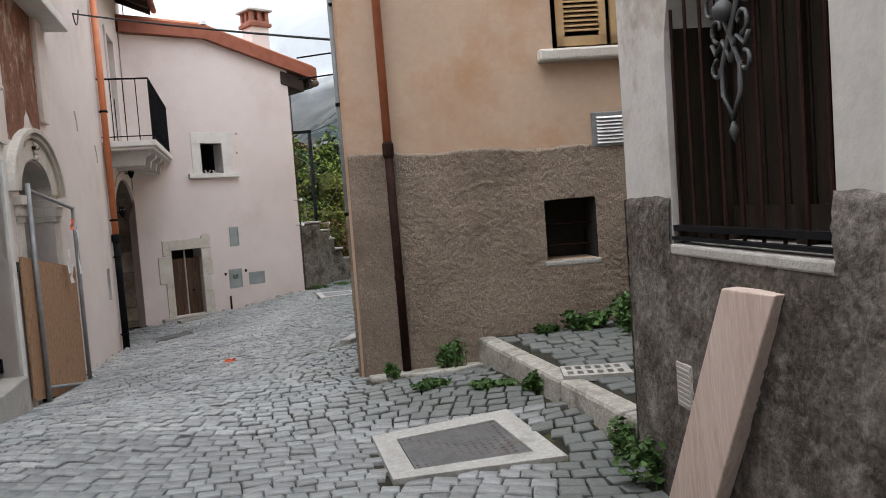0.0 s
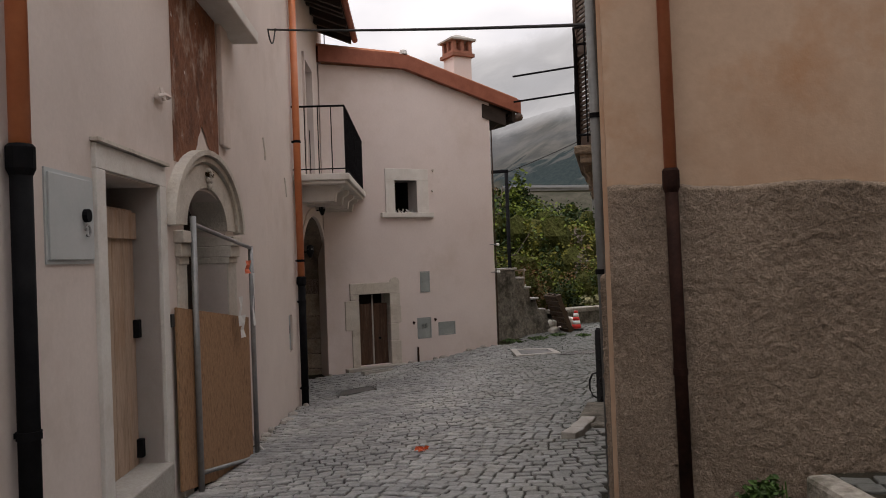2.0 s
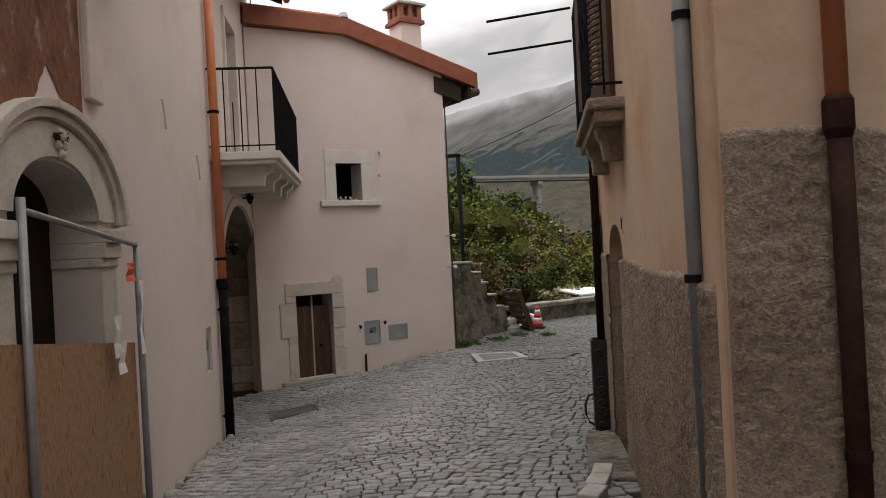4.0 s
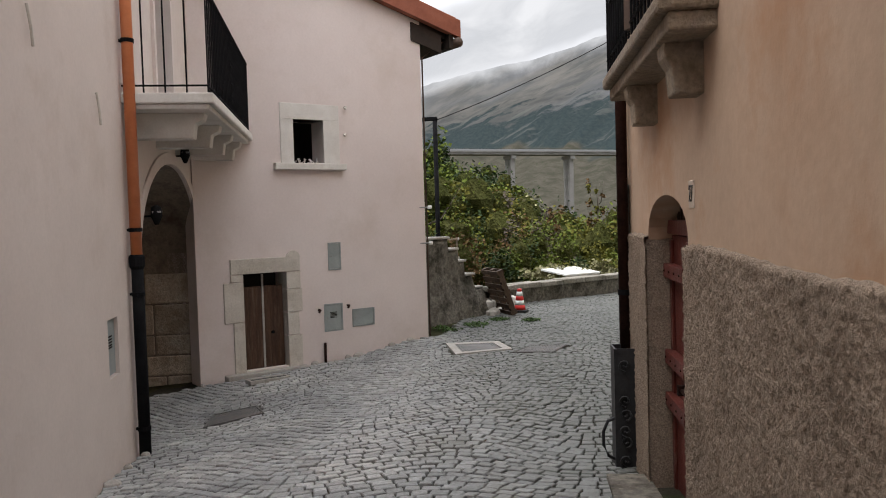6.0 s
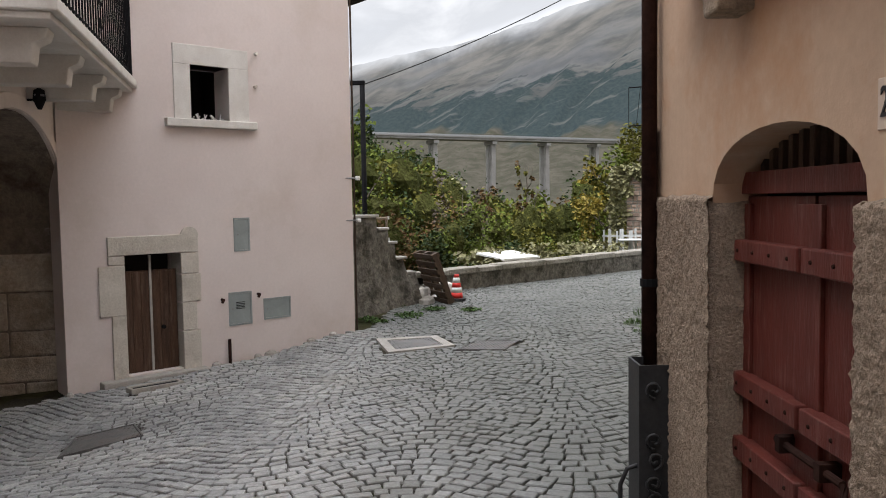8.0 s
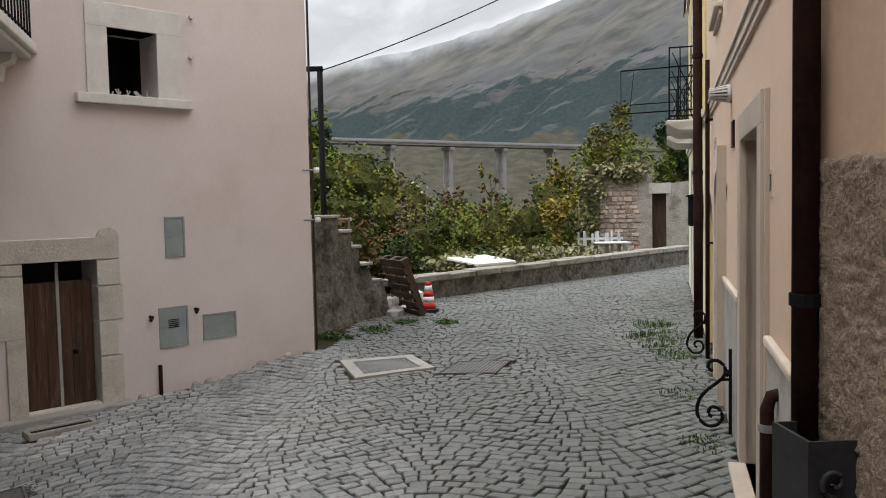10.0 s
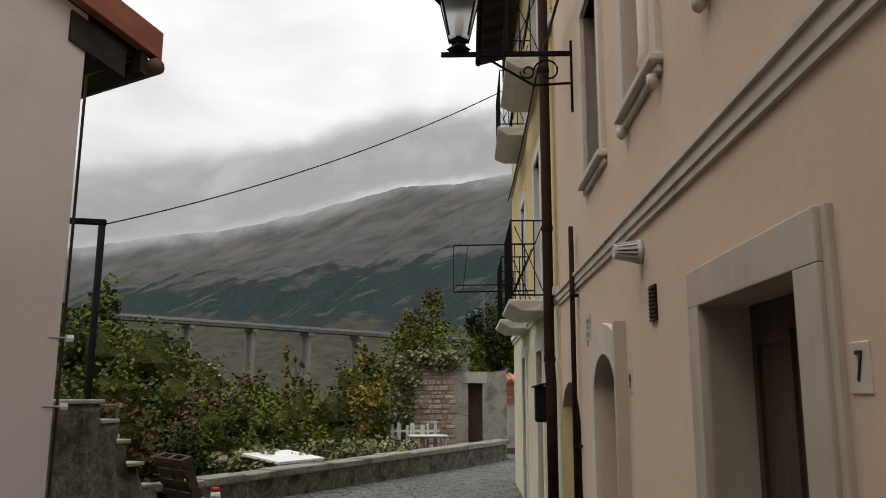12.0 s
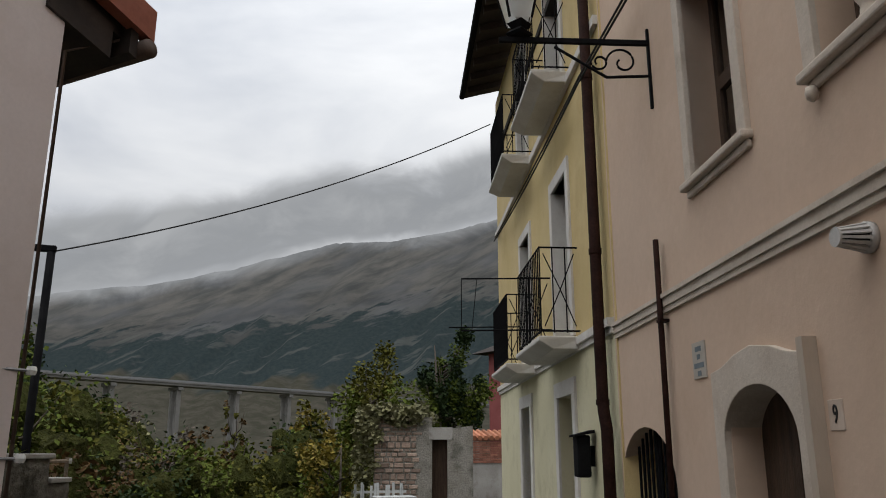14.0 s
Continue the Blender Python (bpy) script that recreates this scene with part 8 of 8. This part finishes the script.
def mountain_mat():
    """Bare grey-brown slopes with slanting gullies, a forest belt that climbs eastwards, pale tracks and fields at the foot."""
    m = bpy.data.materials.new("hazy_mountain_slope")
    m.use_nodes = True
    nd, ln = m.node_tree.nodes, m.node_tree.links
    b = nd["Principled BSDF"]
    b.inputs["Roughness"].default_value = 1.0
    b.inputs["Specular IOR Level"].default_value = 0.0
    uv, sep = nd.new("ShaderNodeUVMap"), nd.new("ShaderNodeSeparateXYZ")
    ln.new(uv.outputs[0], sep.inputs[0])

    def noise_of(scale, turn, detail, rough, at=0.0):
        t, n = nd.new("ShaderNodeMapping"), nd.new("ShaderNodeTexNoise")
        r, q = nd.new("ShaderNodeMapping"), n.inputs
        r.inputs["Rotation"].default_value = (0, 0, radians(-turn))
        r.inputs["Location"].default_value = (at, at, 0)
        t.inputs["Scale"].default_value = (*scale, 1)
        ln.new(uv.outputs[0], r.inputs["Vector"])
        ln.new(r.outputs[0], t.inputs["Vector"])
        ln.new(t.outputs[0], n.inputs["Vector"])
        q["Scale"].default_value, q["Detail"].default_value, q["Roughness"].default_value = 1.0, detail, rough
        return n.outputs[0]

    def calc(op, a, c, e=None):
        n = nd.new("ShaderNodeMath")
        n.operation = op
        for sock, v in zip(n.inputs, (a, c, e)):
            if v is None:
                continue
            if isinstance(v, (int, float)):
                sock.default_value = v
            else:
                ln.new(v, sock)
        return n.outputs[0]

    def soft(v, lo, hi, top=1.0):
        n = nd.new("ShaderNodeMapRange")
        n.interpolation_type = "SMOOTHSTEP"
        n.inputs["From Min"].default_value, n.inputs["From Max"].default_value, n.inputs["To Max"].default_value = lo, hi, top
        ln.new(v, n.inputs[0])
        return n.outputs[0]

    def blend(f, a, c):
        n = nd.new("ShaderNodeMixRGB")
        ln.new(f, n.inputs[0])
        for sock, v in ((n.inputs[1], a), (n.inputs[2], c)):
            if isinstance(v, tuple):
                sock.default_value = (*v, 1)
            else:
                ln.new(v, sock)
        return n.outputs[0]

    gully = noise_of((0.28, 1.5), 24, 7, 0.62)
    broad = noise_of((0.16, 0.5), 20, 4, 0.5, 30)
    speck = noise_of((3.2, 7.0), 18, 7, 0.75, 60)
    streak = noise_of((0.22, 2.6), 26, 4, 0.5, 90)
    # tones are cooled towards blue-grey in place of distance haze
    bare = blend(soft(gully, 0.32, 0.68), (0.056, 0.058, 0.056), (0.112, 0.106, 0.096))
    bare = blend(soft(broad, 0.42, 0.66, 0.6), bare, (0.090, 0.093, 0.098))
    bare = blend(soft(speck, 0.56, 0.70, 0.35), bare, (0.045, 0.050, 0.045))
    # forest edge by height, climbing to the east
    edge = calc("MULTIPLY_ADD", sep.outputs["X"], 0.15, 7.5)
    edge = calc("MULTIPLY_ADD", calc("SUBTRACT", gully, 0.5), 9.0, edge)
    wood_f = soft(calc("SUBTRACT", edge, sep.outputs["Y"]), -0.35, 0.75, 0.95)
    wood_c = blend(soft(speck, 0.36, 0.68), (0.020, 0.030, 0.033), (0.033, 0.043, 0.042))
    col = blend(wood_f, bare, wood_c)
    col = blend(soft(streak, 0.58, 0.67, 0.5), col, (0.096, 0.098, 0.090))
    # fields at the foot
    field = soft(calc("SUBTRACT", calc("MULTIPLY_ADD", calc("SUBTRACT", broad, 0.5), 4.0, 4.1), sep.outputs["Y"]), -0.2, 0.5, 0.9)
    f_col = blend(soft(noise_of((0.8, 4.0), 2, 6, 0.65, 7), 0.36, 0.66), (0.046, 0.044, 0.032), (0.074, 0.066, 0.052))
    f_col = blend(soft(speck, 0.54, 0.64, 0.7), f_col, (0.035, 0.042, 0.024))
    col = blend(field, col, f_col)
    ln.new(col, b.inputs["Base Color"])
    return m


mo = mm.make("backdrop_mountain", mountain_mat(), smooth=True, kind="structure", label="bare grey brown mountain with dark forest belts")
mo_uv = mo.data.uv_layers.new(name="UVMap")
for lpz in mo.data.loops:
    mo_uv.data[lpz.index].uv = m_uv[lpz.vertex_index]


def cloud_mat():
    m = bpy.data.materials.new("low_cloud_bank")
    m.use_nodes = True
    nd, ln = m.node_tree.nodes, m.node_tree.links
    nd.clear()
    out, em, tr, mx = nd.new("ShaderNodeOutputMaterial"), nd.new("ShaderNodeEmission"), nd.new("ShaderNodeBsdfTransparent"), nd.new("ShaderNodeMixShader")
    uv = nd.new("ShaderNodeUVMap")
    sep = nd.new("ShaderNodeSeparateXYZ")
    ln.new(uv.outputs[0], sep.inputs[0])
    mp = nd.new("ShaderNodeMapping")
    mp.inputs["Scale"].default_value = (26, 2.2, 1)
    ln.new(uv.outputs[0], mp.inputs["Vector"])
    n1 = nd.new("ShaderNodeTexNoise")
    n1.inputs["Scale"].default_value, n1.inputs["Detail"].default_value, n1.inputs["Roughness"].default_value = 1.0, 8, 0.58
    n1.inputs["Distortion"].default_value = 0.5
    ln.new(mp.outputs[0], n1.inputs["Vector"])
    # thick in the middle of the band, fading to both edges
    up = nd.new("ShaderNodeValToRGB")
    e = up.color_ramp.elements
    e[0].position, e[0].color = 0.0, (0, 0, 0, 1)
    e[1].position, e[1].color = 1.0, (0, 0, 0, 1)
    for p, v in ((0.08, 0.12), (0.17, 0.55), (0.26, 0.92), (0.46, 0.98), (0.66, 0.85)):
        x = e.new(p)
        x.color = (v, v, v, 1)
    ln.new(sep.outputs["Y"], up.inputs[0])
    a1 = nd.new("ShaderNodeMath")
    a1.operation = "MULTIPLY_ADD"
    ln.new(n1.outputs[0], a1.inputs[0])
    a1.inputs[1].default_value, a1.inputs[2].default_value = 1.5, -0.75
    a2 = nd.new("ShaderNodeMath")
    a2.operation = "ADD"
    ln.new(up.outputs[0], a2.inputs[0])
    ln.new(a1.outputs[0], a2.inputs[1])
    edge = nd.new("ShaderNodeMath")
    edge.operation = "MULTIPLY"
    gate = nd.new("ShaderNodeValToRGB")
    g = gate.color_ramp.elements
    g[0].position, g[0].color = 0.0, (0, 0, 0, 1)
    g[1].position, g[1].color = 1.0, (0, 0, 0, 1)
    for p in (0.10, 0.75):
        x = g.new(p)
        x.color = (1, 1, 1, 1)
    ln.new(sep.outputs["Y"], gate.inputs[0])
    ln.new(gate.outputs[0], edge.inputs[1])
    sm = nd.new("ShaderNodeMapRange")
    sm.interpolation_type = "SMOOTHSTEP"
    sm.inputs["From Min"].default_value, sm.inputs["From Max"].default_value = 0.05, 0.95
    ln.new(a2.outputs[0], sm.inputs[0])
    ln.new(sm.outputs[0], edge.inputs[0])
    tone = nd.new("ShaderNodeValToRGB")
    t = tone.color_ramp.elements
    t[0].position, t[0].color = 0.3, (0.47, 0.495, 0.525, 1)
    t[1].position, t[1].color = 0.7, (0.76, 0.78, 0.80, 1)
    ln.new(n1.outputs[0], tone.inputs[0])
    ln.new(tone.outputs[0], em.inputs[0])
    ln.new(edge.outputs[0], mx.inputs[0])
    ln.new(tr.outputs[0], mx.inputs[1])
    ln.new(em.outputs[0], mx.inputs[2])
    ln.new(mx.outputs[0], out.inputs[0])
    return m


cm = Mesh()
NC = 120
cols = []
for i in range(NC + 1):
    az = -80 + 160 * i / NC
    a = math.radians(az)
    base = ridge_el(az)
    for el in (base - 1.5, base + 7.0):
        cm.v.append((2300 * math.sin(a), 2300 * math.cos(a), 2300 * math.tan(math.radians(el))))
        cols.append((i / NC, 0.0 if el < base else 1.0))
cm.f = [(2 * i, 2 * i + 2, 2 * i + 3, 2 * i + 1) for i in range(NC)]
cl = cm.make("backdrop_cloud_bank", cloud_mat(), kind="structure", label="low grey cloud bank over the ridge")
uvl = cl.data.uv_layers.new(name="UVMap")
for lpz in cl.data.loops:
    uvl.data[lpz.index].uv = cols[lpz.vertex_index]

# ---------------- cobbled street: bed, stones ----------------
def in_street(x, y, pad=0.0):
    p = Vector((x, y, 0))

    def side(w, a=0.0, b=1e9):
        return (p - w.p).dot(w.n)
    if y < -3.5 or y > 40:
        return False
    if side(WL) < (pad if y < 13.3 or y > 16.5 else -1.5) and y < 16.6:
        return False
    if side(WF) < pad and y > 15.5 and x < -4.0:
        return False
    if x < -5.2 and y > 19:
        return False
    if side(SW_) < pad and 19.0 < y < 23.4 and x < -3.0:
        return False
    if side(PAR) < pad and y > 22.5 and x < 4.6:
        return False
    if y > 32.5 and abs((p - LANE.p).dot(LANE.n)) > 2.8:
        return False
    if y <= 4.5:
        return side(WN) > pad and x < 2.0
    if y <= 7.0:
        return (p - ALLEY.p).dot(ALLEY.n) > 0.08 + pad
    if y <= 12.45:
        return side(WS) > pad
    if y <= 18.9:
        return side(WP) > pad
    if y <= 27:
        return side(WY) > pad
    return x < 16


bed = Mesh()
nx_, ny_ = 70, 170
cell = {}
for j in range(ny_ + 1):
    for i in range(nx_ + 1):
        x, y = -9.0 + i * 0.3, -4.0 + j * 0.26
        cell[i, j] = len(bed.v)
        bed.v.append((x, y, street_z(x, y) - 0.026 if y < 33 else -0.52))
for j in range(ny_):
    for i in range(nx_):
        x, y = -9.0 + (i + 0.5) * 0.3, -4.0 + (j + 0.5) * 0.26
        if in_street(x, y, -0.45):
            bed.f.append((cell[i, j], cell[i + 1, j], cell[i + 1, j + 1], cell[i, j + 1]))
road = bed.make("road", M["joint"], kind="structure", label="earth and mortar bed of the cobbled street", smooth=True)

HOLES = [[(-0.44, 5.22), (0.42, 5.42), (0.72, 4.58), (-0.20, 4.34)], [(-3.72, 18.45), (-2.92, 18.95), (-2.62, 18.15), (-3.45, 17.74)],
         [(-2.58, 17.78), (-2.37, 18.42), (-1.77, 18.30), (-1.97, 17.62)], [(-5.82, 14.28), (-5.99, 14.86), (-5.54, 15.14), (-5.26, 14.72)], [(-0.72, 6.95), (-0.62, 6.62), (0.02, 6.60), (0.30, 6.86)],
         [(-6.2, 16.3), (-5.8, 16.7), (-5.65, 16.55), (-6.05, 16.15)]]


def inside(x, y, poly, grow=0.04):
    c = (sum(p[0] for p in poly) / len(poly), sum(p[1] for p in poly) / len(poly))
    hit = False
    k = len(poly)
    for i in range(k):
        (x0, y0), (x1, y1) = poly[i], poly[(i + 1) % k]
        x0, y0, x1, y1 = c[0] + (x0 - c[0]) * (1 + grow), c[1] + (y0 - c[1]) * (1 + grow), c[0] + (x1 - c[0]) * (1 + grow), c[1] + (y1 - c[1]) * (1 + grow)
        if (y0 > y) != (y1 > y) and x < x0 + (y - y0) * (x1 - x0) / (y1 - y0):
            hit = not hit
    return hit


def stone_at(mesh, x, y, wx, wy, turn, zf, rng):
    """One hand-cut sett: uneven outline, worn top edge."""
    c, s = math.cos(turn), math.sin(turn)
    ring = []
    for sx, sy in ((-1, -1), (1, -1), (1, 1), (-1, 1)):
        ring.append((sx * (wx / 2 - rng.uniform(0.003, 0.010)), sy * (wy / 2 - rng.uniform(0.003, 0.010))))
    dz, tx, ty = rng.uniform(-0.005, 0.006), rng.uniform(-0.07, 0.07), rng.uniform(-0.07, 0.07)
    base = len(mesh.v)
    for ins, dep in ((-0.001, -0.04), (0.0, -0.007), (0.007, 0.0)):
        for a, b in ring:
            a2, b2 = a - math.copysign(ins, a), b - math.copysign(ins, b)
            px, py = x + a2 * c - b2 * s, y + a2 * s + b2 * c
            mesh.v.append((px, py, zf(px, py) + dz + dep + (a2 * tx + b2 * ty if dep > -0.02 else 0)))
    mesh.f.append((base + 8, base + 9, base + 10, base + 11))
    for lv in (0, 4):
        for k in range(4):
            q = (k + 1) % 4
            mesh.f.append((base + lv + k, base + lv + q, base + lv + 4 + q, base + lv + 4 + k))


rng = random.Random(55)
rest = Mesh()
near_spots = []
ROW = 0.112
for k in range(int(38 / ROW)):
    y0 = -3.4 + k * ROW
    x = -8.6 + rng.uniform(0, 0.15)
    while x < 15.5:
        wd = rng.uniform(0.095, 0.155) if y0 < 14 else rng.uniform(0.09, 0.14)
        xc = x + wd / 2
        amp = 0.10 + 0.14 * max(0.0, min(1.0, (y0 - 8) / 6))
        per = 2.3
        slope = 0.10 if y0 < 8 else 0.10 * max(0, 1 - (y0 - 8) / 6)
        yc = y0 + slope * (xc + 1.5) + amp * math.cos(2 * math.pi * (xc + 2.6) / per) + 0.05 * noise.noise(Vector((xc * 0.9, y0 * 0.9, 0)))
        dy = slope - amp * 2 * math.pi / per * math.sin(2 * math.pi * (xc + 2.6) / per)
        x += wd
        if not in_street(xc, yc, 0.03) or any(inside(xc, yc, h) for h in HOLES):
            continue
        turn = math.atan(dy) + rng.gauss(0, 0.03)
        hgt = ROW * math.cos(math.atan(dy)) * rng.uniform(0.94, 1.0)
        if len(near_spots) < 300 and 3.7 < yc < 5.6 and -2.35 < xc < 0.6:
            near_spots.append((xc, yc, wd * math.hypot(1, dy), hgt, turn))
        else:
            stone_at(rest, xc, yc, wd * math.hypot(1, dy), hgt, turn, street_z if yc < 33 else (lambda a, b: -0.5), rng)
al_st = Mesh()
for k in range(26):
    y0 = 4.6 + k * 0.125
    x = 0.2 + rng.uniform(0, 0.1)
    while x < 4.5:
        wd = rng.uniform(0.12, 0.22)
        xc, yc = x + wd / 2, y0 + 0.12 * (x - 1)
        x += wd
        p = Vector((xc, yc, 0))
        if (p - ALLEY.p).dot(ALLEY.n) > -0.19 or (p - WC.p).dot(WC.n) < 0.08 or abs(xc - 1.02) < 0.25 and abs(yc - 5.55) < 0.18:
            continue
        if yc < 4.75 + 0.12 * (xc - 1.1):
            continue
        stone_at(al_st, xc, yc, wd, 0.122, math.atan(0.12) + rng.gauss(0, 0.03), alley_z, rng)
tagged(rest.make("cobbles", M["cobble"], road), "worn grey limestone setts in curving rows", kind="stuff")
tagged(al_st.make("alley_setts", M["cobble"], bpy.data.objects["pavement_alley"]), "worn grey setts of the alley", kind="stuff")
variants = []
for i in range(10):
    vm_ = Mesh()
    stone_at(vm_, 0, 0, 1.0, 1.0, 0, lambda a, b: 0.0, rng)
    # unit setts: rebuilt so that the worn edge keeps its width when scaled
    for q in range(8, 12):
        x0, y0, z0 = vm_.v[q]
        vm_.v[q] = (x0 * 0.88, y0 * 0.86, z0)
    for q in range(12):
        x0, y0, z0 = vm_.v[q]
        vm_.v[q] = (x0 * 0.955 + rng.uniform(-0.02, 0.02), y0 * 0.93 + rng.uniform(-0.02, 0.02), max(-0.03, min(0.006, z0 if q < 4 else (-0.007 if q < 8 else 0.0))))
    o = vm_.make("sett_shape", M["cobble_piece"])
    variants.append(o.data)
    bpy.data.objects.remove(o)
for xc, yc, wd, hgt, turn in near_spots:
    e_ = 0.05
    sx_ = (street_z(xc + e_, yc) - street_z(xc - e_, yc)) / (2 * e_)
    sy_ = (street_z(xc, yc + e_) - street_z(xc, yc - e_)) / (2 * e_)
    m = Matrix.Translation((xc, yc, street_z(xc, yc) + rng.uniform(-0.006, 0.007))) @ Euler((math.atan(sy_) + rng.gauss(0, 0.035), -math.atan(sx_) + rng.gauss(0, 0.035), turn)).to_matrix().to_4x4() @ Matrix.Diagonal((wd, hgt, 1, 1))
    piece("cobble", variants[rng.randrange(10)], road, m)
